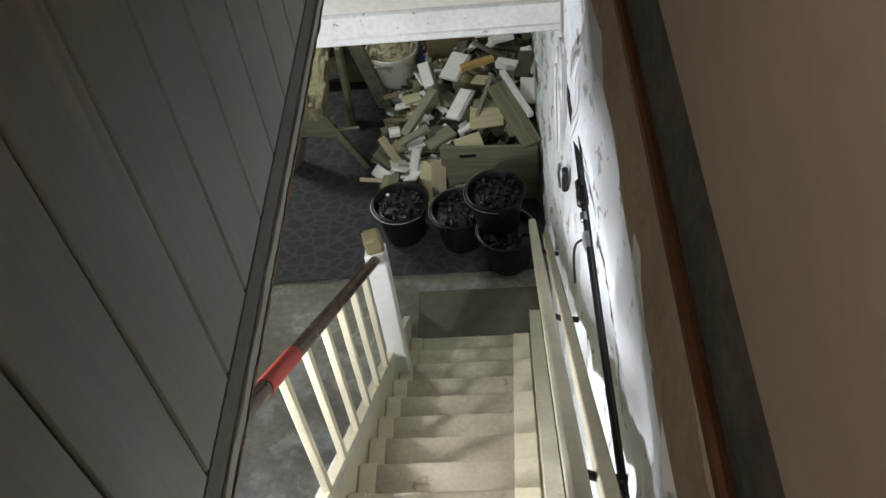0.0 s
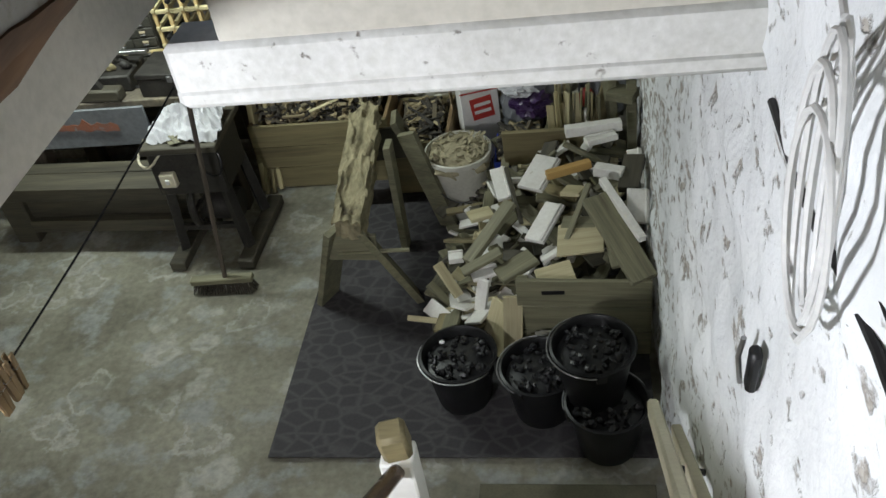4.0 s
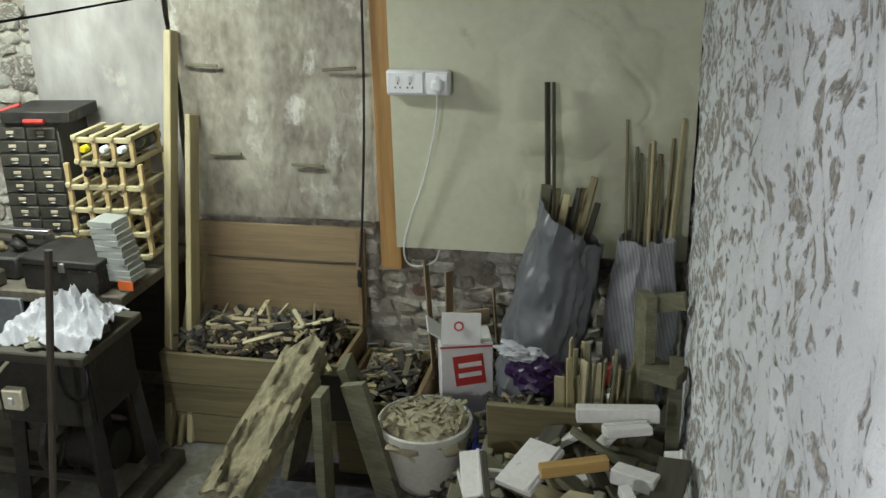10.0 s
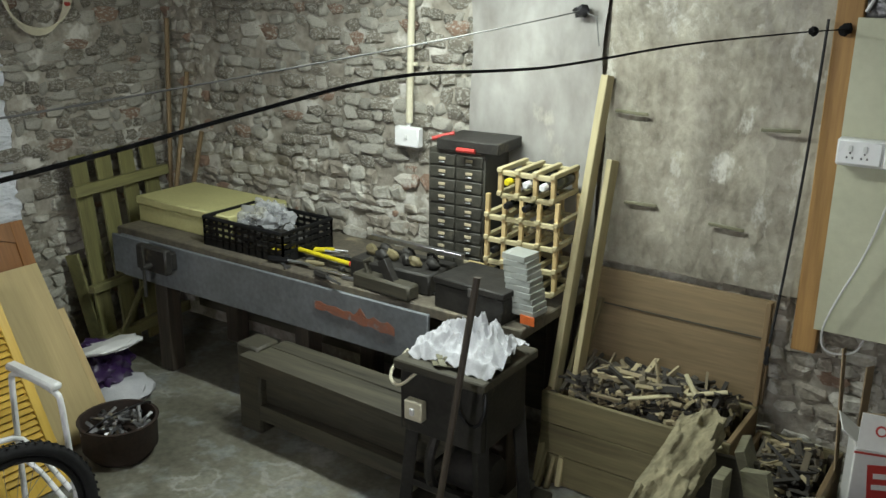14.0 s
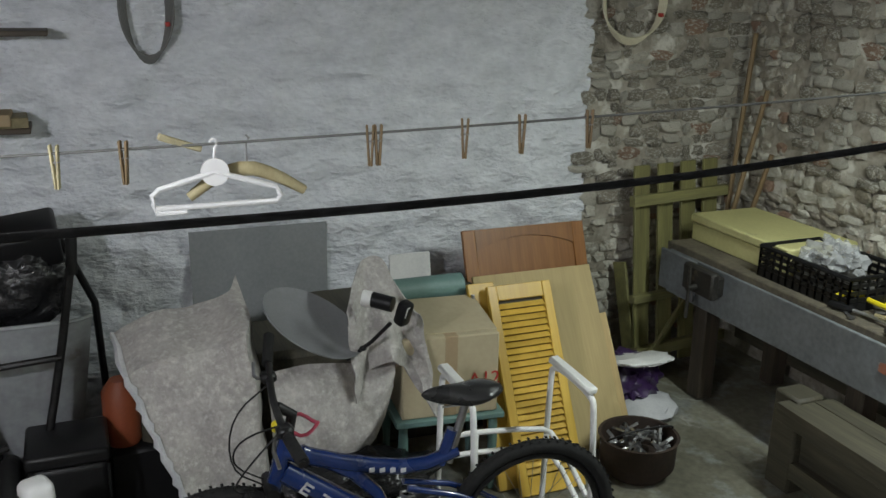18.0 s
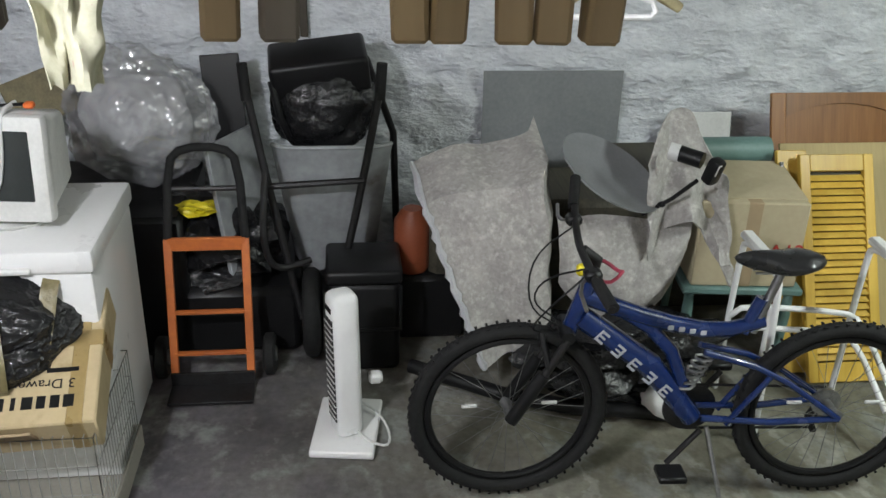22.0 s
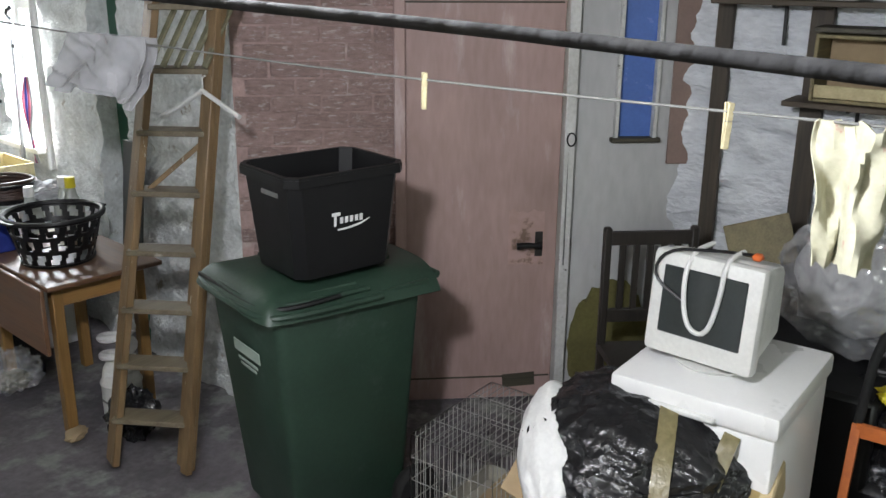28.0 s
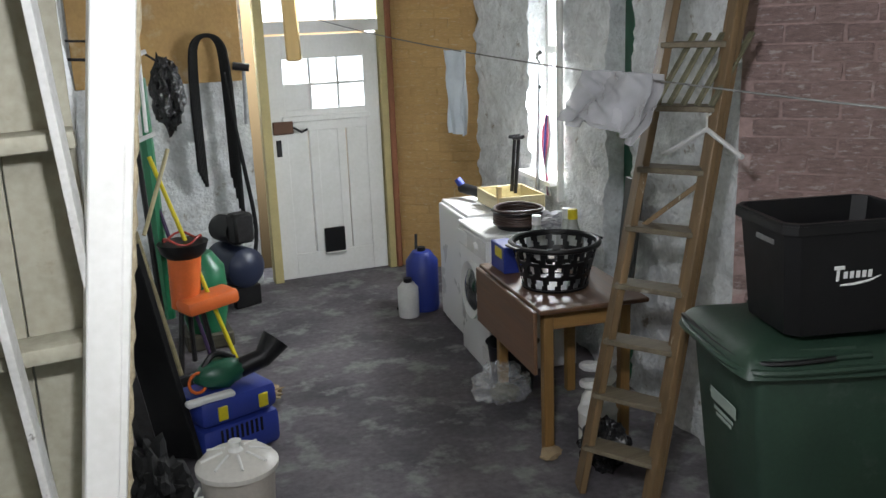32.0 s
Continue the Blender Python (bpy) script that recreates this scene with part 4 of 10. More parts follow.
def coal_fill(at, seed):
    r = random.Random(seed)
    bm = lathe([(0.0, -0.03), (0.135, -0.03), (0.143, 0.0), (0.09, 0.012), (0.0, 0.02)], 20)
    for k in range(46):
        a, q = r.uniform(0, 6.283), 0.132 * math.sqrt(r.random())
        s = r.uniform(0.026, 0.05)
        lump(s, s * r.uniform(0.6, 0.9), s * r.uniform(0.5, 0.8), (q * math.cos(a), q * math.sin(a), 0.016 + r.uniform(0, 0.014)), (r.uniform(0, 90), r.uniform(0, 90), r.uniform(0, 360)), k + seed, 0.5, 2.0, 1, bm)
    ob = part("coal", bm, M["coal"], None, smooth=25)
    ob.matrix_basis = pose(*at)
    return tagged(ob, "lumps of black coal heaped in the bucket", "coal", kind="stuff")


for k, (x, y, z, tr) in enumerate(((-0.25, 3.93, 0.012, 150), (0.10, 3.85, 0.012, 60), (0.37, 3.66, 0.012, 20), (0.325, 3.74, 0.25, 100))):
    bucket((x, y, z), tr, "black rubber bucket of coal standing on the carpet" if z < 0.1 else "black rubber bucket of coal stacked on another bucket")
    coal_fill((x, y, z + 0.235), 3 * k + 1)
pebble = tagged(part("pebble", lump(0.025, 0.022, 0.018, (-0.33, 4.01, 0.276), seed=4, sub=2), M["white_plastic"]), "small white pebble lying on the coal", "pebble")


# ---- offcut pile ----
def plank_at(parent, a, b, w, d, mat, twist=0.0, name="offcut", bev=0.003, label=""):
    a, b = Vector(a), Vector(b)
    ob = part(name, box((b - a).length, w, d, bev=bev), mat, parent, label, 30)
    ob.matrix_basis = (parent.matrix_basis.inverted() if parent else Matrix()) @ Matrix.Translation((a + b) / 2) @ (b - a).to_track_quat("X", "Z").to_matrix().to_4x4() @ pose(0, 0, 0, twist)
    return ob


pile = thing("offcut_pile", (0.15, 4.75, 0.012), "heaped timber offcuts, some painted white, against the stone wall", "wood pile")


def mound(x, y):
    h = 0.14 + 0.34 * min(1, max(0, (y - 4.15) / 0.9)) * min(1, max(0.15, (x + 0.50) / 0.65))
    return h - 0.04 * max(0, y - 5.1)


kinds = [M["wood_old"], M["wood_old"], M["wood_dark"], M["fresh"], M["wood_white"], M["wood_old"], M["wood_white"], M["wood_dark"], M["wood_old"], M["wood"]]
for k in range(250):
    y = rnd.uniform(4.22, 5.40)
    x0 = -0.42 + 0.2 * max(0, y - 5.0)
    x = rnd.uniform(x0, 0.50)
    L, w, d = rnd.uniform(0.09, 0.34), rnd.uniform(0.018, 0.10), rnd.uniform(0.010, 0.024)
    z = mound(x, y) * rnd.uniform(0.6, 0.98) + rnd.uniform(-0.02, 0.03)
    a, t = rnd.uniform(0, 6.283), rnd.uniform(-0.6, 0.6)
    h = Vector((math.cos(a) * math.cos(t), math.sin(a) * math.cos(t), math.sin(t))) * L / 2
    p, q = Vector((x, y, z)) - h, Vector((x, y, z)) + h
    for e in (p, q):
        e.x, e.z = min(e.x, 0.54), max(e.z, 0.05)
    if (q - p).length > 0.08:
        plank_at(pile, p, q, w, d, kinds[k % len(kinds)], rnd.uniform(-35, 35))
for k in range(60):
    y, x = rnd.uniform(4.25, 5.35), rnd.uniform(-0.36, 0.50)
    L = rnd.uniform(0.2, 0.4)
    a = rnd.uniform(0, 6.283)
    h = Vector((math.cos(a), math.sin(a), 0.1)) * L / 2
    z = mound(x, y) * rnd.uniform(0.1, 0.55)
    plank_at(pile, Vector((x, y, max(z, 0.06))) - h * 0.8, Vector((x, y, max(z, 0.06))) + h * 0.8, rnd.uniform(0.06, 0.12), 0.03, kinds[(k * 3) % 4], rnd.uniform(-20, 20))
pile_rnd = random.Random(12)
M["ochre"] = wood("ochre_turned_pine", (0.42, 0.27, 0.09), (0.32, 0.19, 0.06))
TOPS = (
    ((0.14, 4.97, 0.56), (0.05, 4.77, 0.52), 0.13, 0.022, 'wood_white'),
    ((-0.12, 4.98, 0.5), (-0.07, 4.78, 0.46), 0.08, 0.02, 'wood_white'),
    ((0.17, 4.71, 0.47), (0.07, 4.5, 0.42), 0.1, 0.022, 'wood_white'),
    ((0.22, 5.16, 0.58), (0.5, 5.2, 0.58), 0.06, 0.05, 'wood_white'),
    ((0.32, 5.07, 0.57), (0.47, 5.12, 0.57), 0.07, 0.03, 'wood_white'),
    ((0.13, 4.82, 0.56), (0.34, 4.89, 0.57), 0.04, 0.04, 'ochre'),
    ((0.55, 4.65, 0.58), (0.54, 4.48, 0.52), 0.1, 0.02, 'wood_white'),
    ((0.55, 4.96, 0.58), (0.55, 4.73, 0.54), 0.07, 0.03, 'wood_white'),
    ((0.33, 4.71, 0.58), (0.21, 4.43, 0.44), 0.028, 0.018, 'wood_old'),
    ((0.35, 4.58, 0.6), (0.55, 4.17, 0.46), 0.12, 0.03, 'wood_old'),
    ((0.39, 4.67, 0.63), (0.55, 4.32, 0.56), 0.035, 0.035, 'wood_white'),
    ((0.18, 4.46, 0.45), (0.39, 4.45, 0.48), 0.2, 0.014, 'fresh'),
    ((-0.09, 4.33, 0.36), (0.07, 4.42, 0.4), 0.13, 0.022, 'wood_old'),
    ((-0.34, 4.5, 0.34), (-0.27, 4.51, 0.34), 0.07, 0.03, 'wood_white'),
    ((-0.22, 4.37, 0.33), (-0.1, 4.41, 0.34), 0.08, 0.02, 'wood_white'),
    ((0.09, 4.25, 0.4), (0.25, 4.29, 0.42), 0.12, 0.02, 'fresh'),
    ((-0.25, 4.7, 0.42), (-0.14, 4.74, 0.42), 0.11, 0.02, 'fresh'),
    ((-0.04, 4.7, 0.5), (-0.24, 4.44, 0.36), 0.07, 0.03, 'wood_old'),
    ((-0.07, 4.93, 0.54), (0.01, 4.61, 0.44), 0.022, 0.014, 'wood_dark'),
    ((0.55, 4.91, 0.58), (0.51, 4.7, 0.54), 0.1, 0.04, 'wood_dark'),
    ((0.36, 4.84, 0.57), (0.49, 4.79, 0.57), 0.06, 0.05, 'wood_white'),
    ((-0.26, 4.37, 0.36), (-0.08, 4.44, 0.42), 0.06, 0.02, 'wood_old'),
    ((0.2, 4.57, 0.46), (0.36, 4.53, 0.48), 0.09, 0.02, 'wood_old'),
    ((0.21, 4.75, 0.52), (0.3, 4.72, 0.53), 0.1, 0.02, 'fresh'),
    ((0.11, 4.36, 0.42), (0.23, 4.44, 0.45), 0.035, 0.02, 'wood_white'),
    ((0.41, 4.45, 0.48), (0.44, 4.28, 0.44), 0.05, 0.02, 'wood_old'),
    ((-0.39, 4.46, 0.34), (-0.29, 4.36, 0.22), 0.05, 0.02, 'fresh')
)
for a, b, w, d, m in TOPS:
    o = plank_at(pile, a, b, w, d, M[m], pile_rnd.uniform(-14, 14))
    if m == "wood_white" and w > 0.06:
        bead = part("moulded_bead", box((Vector(b) - Vector(a)).length * 0.98, 0.012, 0.010, (0, w / 2 - 0.016, d / 2 + 0.004), bev=0.003), M["wood_white"], o)
bin_box = thing("offcut_crate", (0.30, 4.18, 0.012), "low weathered plank crate front holding the offcuts", "crate")
for k, z in enumerate((0.09, 0.245, 0.395)):
    plank_at(bin_box, (0.0, 4.19, z), (0.58, 4.17, z - 0.015), 0.022, 0.15, M["wood_old"], 0, "board")
for x in (0.03, 0.55):
    part("cleat", local(bin_box, box(0.05, 0.03, 0.44, (x, 4.215, 0.24))), M["wood_old"], bin_box)
part("hand_hole", local(bin_box, box(0.10, 0.006, 0.022, (0.16, 4.172, 0.40), bev=0.002)), M["black"], bin_box)
for a, b, w, m in (((-0.14, 4.16, 0.05), (-0.06, 4.22, 0.30), 0.14, M["fresh"]), ((-0.04, 4.10, 0.05), (-0.02, 4.2, 0.36), 0.09, M["fresh"]), ((-0.22, 4.28, 0.04), (-0.16, 4.34, 0.34), 0.06, M["wood_white"])):
    plank_at(pile, a, b, w, 0.02, m, 15)

# ---- sawhorse with a hewn beam ----
horse = thing("sawhorse", (-0.82, 4.9, 0), "rough timber sawhorse with splayed legs and a hewn top", "sawhorse")
hb = box(0.15, 0.94, 0.10, bev=0.0)
bmesh.ops.subdivide_edges(hb, edges=hb.edges[:], cuts=21, use_grid_fill=True)
for v in hb.verts:
    n = noise.noise(Vector((v.co.x * 9, v.co.y * 5, v.co.z * 9))) + 0.7 * noise.noise(Vector((v.co.x * 30, v.co.y * 14, v.co.z * 20)))
    r = 0.5 - abs(noise.noise(Vector((v.co.x * 16, v.co.y * 7 + 3, v.co.z * 14)))) * 2
    v.co += Vector((0.022 * n + 0.010 * r, 0.03 * n * (abs(v.co.y) > 0.45), (0.030 * n + 0.022 * r) * (1 if v.co.z > 0 else 0.3)))
moved(hb, pose(-0.81, 4.92, 0.59, 2.5, 0, 4))
part("top_beam", local(horse, hb), material("hewn_timber_end", (0.33, 0.29, 0.175), (0.12, 0.104, 0.058), 0.95, scale=13, fine=48, bump=1.0, depth=0.03, stretch=(1, 0.45, 1), stain=(0.08, 0.068, 0.042), stain_scale=11, stain_at=0.60), horse, "rough-hewn crumbly timber")
for a, b in (((-0.85, 4.50, 0.55), (-1.03, 4.60, 0.0)), ((-0.75, 4.50, 0.55), (-0.55, 4.60, 0.0)), ((-0.82, 5.40, 0.58), (-0.98, 5.44, 0.0)), ((-0.70, 5.40, 0.58), (-0.50, 5.42, 0.0))):
    part("leg", local(horse, span(a, b, 0.14, 0.035)), M["wood_old"], horse)
part("end_brace", local(horse, box(0.24, 0.025, 0.15, (-0.79, 4.49, 0.44), (0, 4, 0))), M["wood_old"], horse)
part("end_brace", local(horse, box(0.26, 0.025, 0.2, (-0.76, 5.42, 0.40), (0, -4, 0))), M["wood_dark"], horse)
for a, b in (((-0.66, 5.02, 0.66), (-0.66, 4.98, 0.02)), ((-0.60, 5.20, 0.60), (-0.44, 5.16, 0.02))):
    part("leg", local(horse, span(a, b, 0.035, 0.10)), M["wood_old"], horse, "worn curved leg board")
part("stray_batten", local(horse, span((-0.86, 4.47, 0.42), (-0.52, 4.50, 0.40), 0.02, 0.012)), M["wood_old"], horse)

# ---- pail of shavings ----
pail = thing("white_pail", (-0.36, 5.31, 0.012), "grubby white plastic pail filled with wood shavings", "bucket")
part("body", lathe([(0.0, 0.0), (0.128, 0.0), (0.132, 0.01), (0.170, 0.37), (0.182, 0.375), (0.182, 0.40), (0.173, 0.404), (0.166, 0.39), (0.13, 0.02), (0, 0.02)], 36), material("grubby_white_plastic", (0.56, 0.55, 0.48), (0.42, 0.41, 0.35), 0.5, scale=5, bump=0.05, stain=(0.22, 0.18, 0.12), stain_scale=5, stain_at=0.66), pail)
part("handle", tube([(0.182, -0.03, 0.35), (0.165, -0.12, 0.25), (0.06, -0.19, 0.17), (-0.06, -0.185, 0.19), (-0.16, -0.12, 0.29), (-0.182, -0.03, 0.35)], 0.004, 6, smooth_path=2), M["dark_metal"], pail)
bm = lump(0.34, 0.34, 0.16, (0, 0, 0), seed=2, rough=0.3, sub=3)
for k in range(90):
    a, q = rnd.uniform(0, 6.283), 0.16 * math.sqrt(rnd.random())
    box(rnd.uniform(0.03, 0.08), rnd.uniform(0.008, 0.018), 0.003, (q * math.cos(a), q * math.sin(a), 0.05 + 0.03 * (1 - q / 0.16) + rnd.uniform(0, 0.02)), (rnd.uniform(-50, 50), rnd.uniform(-50, 50), rnd.uniform(0, 360)), 0, bm)
sh = part("wood_shavings", bm, material("pale_shavings", (0.38, 0.34, 0.22), (0.22, 0.195, 0.12), 0.9, scale=20, bump=0.6), None)
sh.matrix_basis = pose(-0.36, 5.31, 0.365)
tagged(sh, "pale wood shavings heaped in the pail", "shavings", kind="stuff")


# ---- boxes of kindling ----
def chips(name, x0, x1, y0, y1, z, n, seed, label, lo=0.08, hi=0.26):
    r, bm = random.Random(seed), bmesh.new()
    for k in range(n):
        L = r.uniform(lo, hi)
        a, t = r.uniform(0, 6.283), r.uniform(-0.35, 0.35)
        h = 0.5 * L * abs(math.cos(a))
        hy = 0.5 * L * abs(math.sin(a))
        x, y = r.uniform(min(x0 + h, x1 - 0.02), max(x1 - h, x0 + 0.02)), r.uniform(min(y0 + hy, y1 - 0.02), max(y1 - hy, y0 + 0.02))
        box(L, r.uniform(0.01, 0.028), r.uniform(0.006, 0.018), (x, y, z + r.uniform(-0.05, 0.05)), (r.uniform(0, 90), math.degrees(t), math.degrees(a)), 0, bm)
    me = finish(bm, name, 0)
    me.materials.append(CHIP)
    return tagged(new(name, me), label, "kindling", kind="stuff")


def island_wood():
    m = bpy.data.materials.new("mixed_kindling")
    m.use_nodes = True
    ns, lk = m.node_tree.nodes, m.node_tree.links
    g, r, b = ns.new("ShaderNodeNewGeometry"), ns.new("ShaderNodeValToRGB"), ns["Principled BSDF"]
    e = r.color_ramp.elements
    e[0].color, e[1].color = (0.022, 0.019, 0.016, 1), (0.46, 0.39, 0.23, 1)
    for p, c in ((0.35, (0.045, 0.039, 0.030, 1)), (0.55, (0.105, 0.088, 0.060, 1)), (0.76, (0.26, 0.21, 0.12, 1))):
        e.new(p).color = c
    lk.new(g.outputs["Random Per Island"], r.inputs[0])
    n = ns.new("ShaderNodeTexNoise")
    n.inputs["Scale"].default_value = 60
    bp = ns.new("ShaderNodeBump")
    bp.inputs["Strength"].default_value = 0.3
    lk.new(n.outputs[0], bp.inputs["Height"])
    lk.new(bp.outputs[0], b.inputs["Normal"])
    lk.new(r.outputs[0], b.inputs["Base Color"])
    b.inputs["Roughness"].default_value = 0.8
    return m


CHIP = island_wood()


def crate(name, x0, x1, y0, y1, h, label, lid=0.0, boards=3):
    c = thing(name, ((x0 + x1) / 2, (y0 + y1) / 2, 0), label, "box")
    s = h / boards
    for k in range(boards):
        z = s * (k + 0.5)
        for nm, sx, sy, x, y in (("front_board", x1 - x0, 0.022, (x0 + x1) / 2, y0), ("back_board", x1 - x0, 0.022, (x0 + x1) / 2, y1)):
            part(nm, local(c, box(sx, sy, s - 0.002, (x, y, z), bev=0.003)), M["wood"], c)
        for x in (x0 + 0.011, x1 - 0.011):
            part("side_board", local(c, box(0.022, y1 - y0 - 0.026, s - 0.002, (x, (y0 + y1) / 2, z))), M["wood_y"], c)
    part("bottom", local(c, box(x1 - x0 - 0.05, y1 - y0 - 0.03, 0.02, ((x0 + x1) / 2, (y0 + y1) / 2, 0.03))), M["wood"], c)
    for x in (x0 + 0.035, x1 - 0.035):
        for y in (y0 + 0.03, y1 - 0.03):
            part("corner_post", local(c, box(0.03, 0.03, h - 0.02, (x, y, h / 2))), M["wood_dark_z"], c)
    if lid:
        l = part("lid", local(c, box(x1 - x0 + 0.02, 0.02, lid, ((x0 + x1) / 2, y1 + 0.03, h + lid / 2 + 0.01), (-3, 0, 0))), wood("lid_timber", (0.30, 0.215, 0.115), (0.19, 0.135, 0.07), stain=(0.11, 0.08, 0.045)), c, "hinged lid standing open against the wall")
        for x in (x0 + 0.01, x1 - 0.01):
            part("lid_edge", local(c, box(0.022, 0.05, lid, (x, y1 + 0.01, h + lid / 2 + 0.01), (-3, 0, 0))), M["wood_z"], l)
        for k in (1, 2):
            part("lid_joint", local(c, box(x1 - x0 - 0.04, 0.003, 0.006, ((x0 + x1) / 2, y1 + 0.0185, h + lid * k / 3), (-3, 0, 0), 0)), M["wood_dark"], l)
    return c


crate("kindling_box", -1.63, -0.80, 5.62, 6.0, 0.44, "large brown wooden box of kindling with its lid open", 0.46)
chips("kindling", -1.58, -0.85, 5.66, 5.96, 0.44, 520, 1, "dark sticks and splinters of kindling filling the box")
chips("kindling_heap", -1.53, -0.88, 5.68, 5.94, 0.49, 260, 2, "sticks of kindling heaped over the box rim", 0.1, 0.3)
split = thing("split_lath", (-0.95, 5.6, 0.5), "two fresh split laths lying across the kindling", "lath")
plank_at(split, (-1.06, 5.80, 0.60), (-0.82, 5.56, 0.44), 0.02, 0.012, M["fresh"], 10, "lath")
plank_at(split, (-1.25, 5.66, 0.49), (-0.88, 5.80, 0.57), 0.022, 0.01, M["fresh"], 10, "lath")
crate("scrap_box", -0.78, -0.44, 5.48, 5.96, 0.36, "smaller wooden box filled with cut scraps", 0, 2)
chips("scrap_wood", -0.74, -0.48, 5.54, 5.92, 0.34, 260, 4, "short cut wood scraps filling the box", 0.05, 0.16)


# ---- back wall: film sheets, panel, socket, timbers ----
def film_sheet(name, x0, x1, z0, z1, seed, label, mat=None, y=BACK):
    f = lambda u, v: (x0 + (x1 - x0) * u + 0.02 * noise.noise(Vector((u * 2, v * 4, seed))), y - 0.05 - 0.02 * noise.noise(Vector((u * 6, v * 3, seed))) - 0.008 * abs(noise.noise(Vector((u * 20, v * 14, seed)))), z0 + (z1 - z0) * v)
    return tagged(part(name, sheet(1, 1, 30, 40, f, 0.003), mat or M["film"]), label, "plastic sheet")


film_sheet("wall_film_sheet", -2.30, -1.62, 0.95, 2.44, 1, "dusty grey damp-proof film fixed over the stone wall")
film_sheet("wall_film_sheet", -1.60, -0.70, 0.95, 2.44, 2, "stained translucent film hanging over the stone wall", material("stained_film", (0.42, 0.39, 0.31), (0.17, 0.15, 0.115), 0.36, scale=6, fine=30, bump=0.8, depth=0.03, stretch=(1, 1, 0.6), stain=(0.52, 0.50, 0.44), stain_scale=7, stain_at=0.57))
film_sheet("wall_film_sheet", -0.66, 0.5, 2.06, 2.45, 3, "shiny grey film above the cream board", material("shiny_film", (0.14, 0.14, 0.13), (0.06, 0.06, 0.055), 0.22, scale=3, fine=12, bump=0.9, depth=0.04))
post = tagged(part("wall_batten", box(0.095, 0.05, 1.75, (-0.655, BACK - 0.075, 1.62), bev=0.004), wood("orange_pine", (0.42, 0.24, 0.08), (0.28, 0.15, 0.05), "z")), "orange-brown upright batten beside the cream board", "batten")


DENTS = ((0.05, 1.66, 0.22, 0.016), (0.14, 1.50, 0.26, 0.020), (0.36, 1.44, 0.24, 0.018), (0.30, 1.72, 0.16, 0.012), (0.08, 1.04, 0.17, 0.020), (-0.02, 1.30, 0.14, 0.008), (0.44, 1.16, 0.15, 0.010))


def panel_shape(u, v):
    """A thin board that has been knocked: shallow hollows, each with a sharp crease along one rim."""
    x, z = -0.62 + 1.22 * u, 0.86 + 1.20 * v
    d = 0.0
    for k, (px, pz, r, s) in enumerate(DENTS):
        ang = math.atan2(z - pz, x - px)
        rr = r * (1 + 0.22 * math.sin(2 * ang + k) + 0.10 * math.sin(5 * ang + 2 * k))
        q = math.hypot(x - px, z - pz) / rr
        if q < 1:
            d += s * (1 - q ** 4) * (0.75 + 0.5 * noise.noise(Vector((x * 5, z * 5, k))))
            crack = max(0, 1 - abs(q - 0.86) / 0.05) * max(0, math.sin(ang * 1.0 + 1.3 * k)) ** 3
            d -= 0.006 * crack
    return (x, BACK - 0.12 - d - 0.006 * noise.noise(Vector((x * 3, z * 3, 5))), z)


board = tagged(part("cream_board", sheet(1, 1, 120, 120, panel_shape, 0.006), M["panel"]), "dented cream-painted sheet board fixed to the wall", "board")
sock = thing("double_socket", (-0.50, BACK - 0.14, 1.58), "white double wall socket with a plug in it", "socket")
part("back_box", local(sock, box(0.26, 0.05, 0.10, (-0.49, BACK - 0.155, 1.585), bev=0.006)), M["white_plastic"], sock)
part("face_plate", local(sock, box(0.15, 0.012, 0.086, (-0.54, BACK - 0.183, 1.587), bev=0.004)), M["white"], sock)
part("face_plate", local(sock, box(0.09, 0.012, 0.086, (-0.41, BACK - 0.183, 1.583), bev=0.004)), M["white"], sock)
part("plug", local(sock, box(0.048, 0.035, 0.05, (-0.405, BACK - 0.205, 1.58), bev=0.012)), M["white"], sock)
for x in (-0.57, -0.52, -0.41):
    part("rocker", local(sock, box(0.014, 0.006, 0.022, (x, BACK - 0.191, 1.602), bev=0.002)), M["white_plastic"], sock)
    for dx, dz in ((0, -0.005), (-0.01, -0.022), (0.01, -0.022)):
        part("pin_hole", local(sock, box(0.005, 0.003, 0.007, (x + dx, BACK - 0.1895, 1.59 + dz), bev=0)), M["black"], sock)
part("flex", local(sock, tube([(-0.405, BACK - 0.21, 1.56), (-0.41, BACK - 0.19, 1.45), (-0.47, BACK - 0.17, 1.2), (-0.55, BACK - 0.16, 1.0), (-0.59, BACK - 0.15, 0.86), (-0.57, BACK - 0.13, 0.77), (-0.46, BACK - 0.10, 0.78), (-0.44, BACK - 0.08, 0.84)], 0.0042, 6, smooth_path=2)), M["white_plastic"], sock, "white flex")
lead = tagged(part("overhead_cable", tube([(-0.60, BACK - 0.1, 2.08), (-0.56, BACK - 0.12, 2.16), (-0.45, BACK - 0.12, 2.17), (-0.2, BACK - 0.12, 2.13), (0.2, BACK - 0.12, 2.14), (0.55, BACK - 0.12, 2.2)], 0.007, 6, smooth_path=2), M["white_plastic"]), "white cable looped above the cream board", "cable")
conduit = thing("switch_conduit", (-2.62, BACK - 0.05, 1.4), "cream conduit running down to a white switch box", "switch")
part("conduit", local(conduit, tube([(-2.64, BACK - 0.05, 2.46), (-2.66, BACK - 0.055, 1.46)], 0.018, 10)), M["cream"], conduit)
for z in (2.2, 1.75):
    part("saddle_clip", local(conduit, box(0.055, 0.03, 0.02, (-2.65, BACK - 0.045, z), bev=0.004)), M["cream"], conduit)
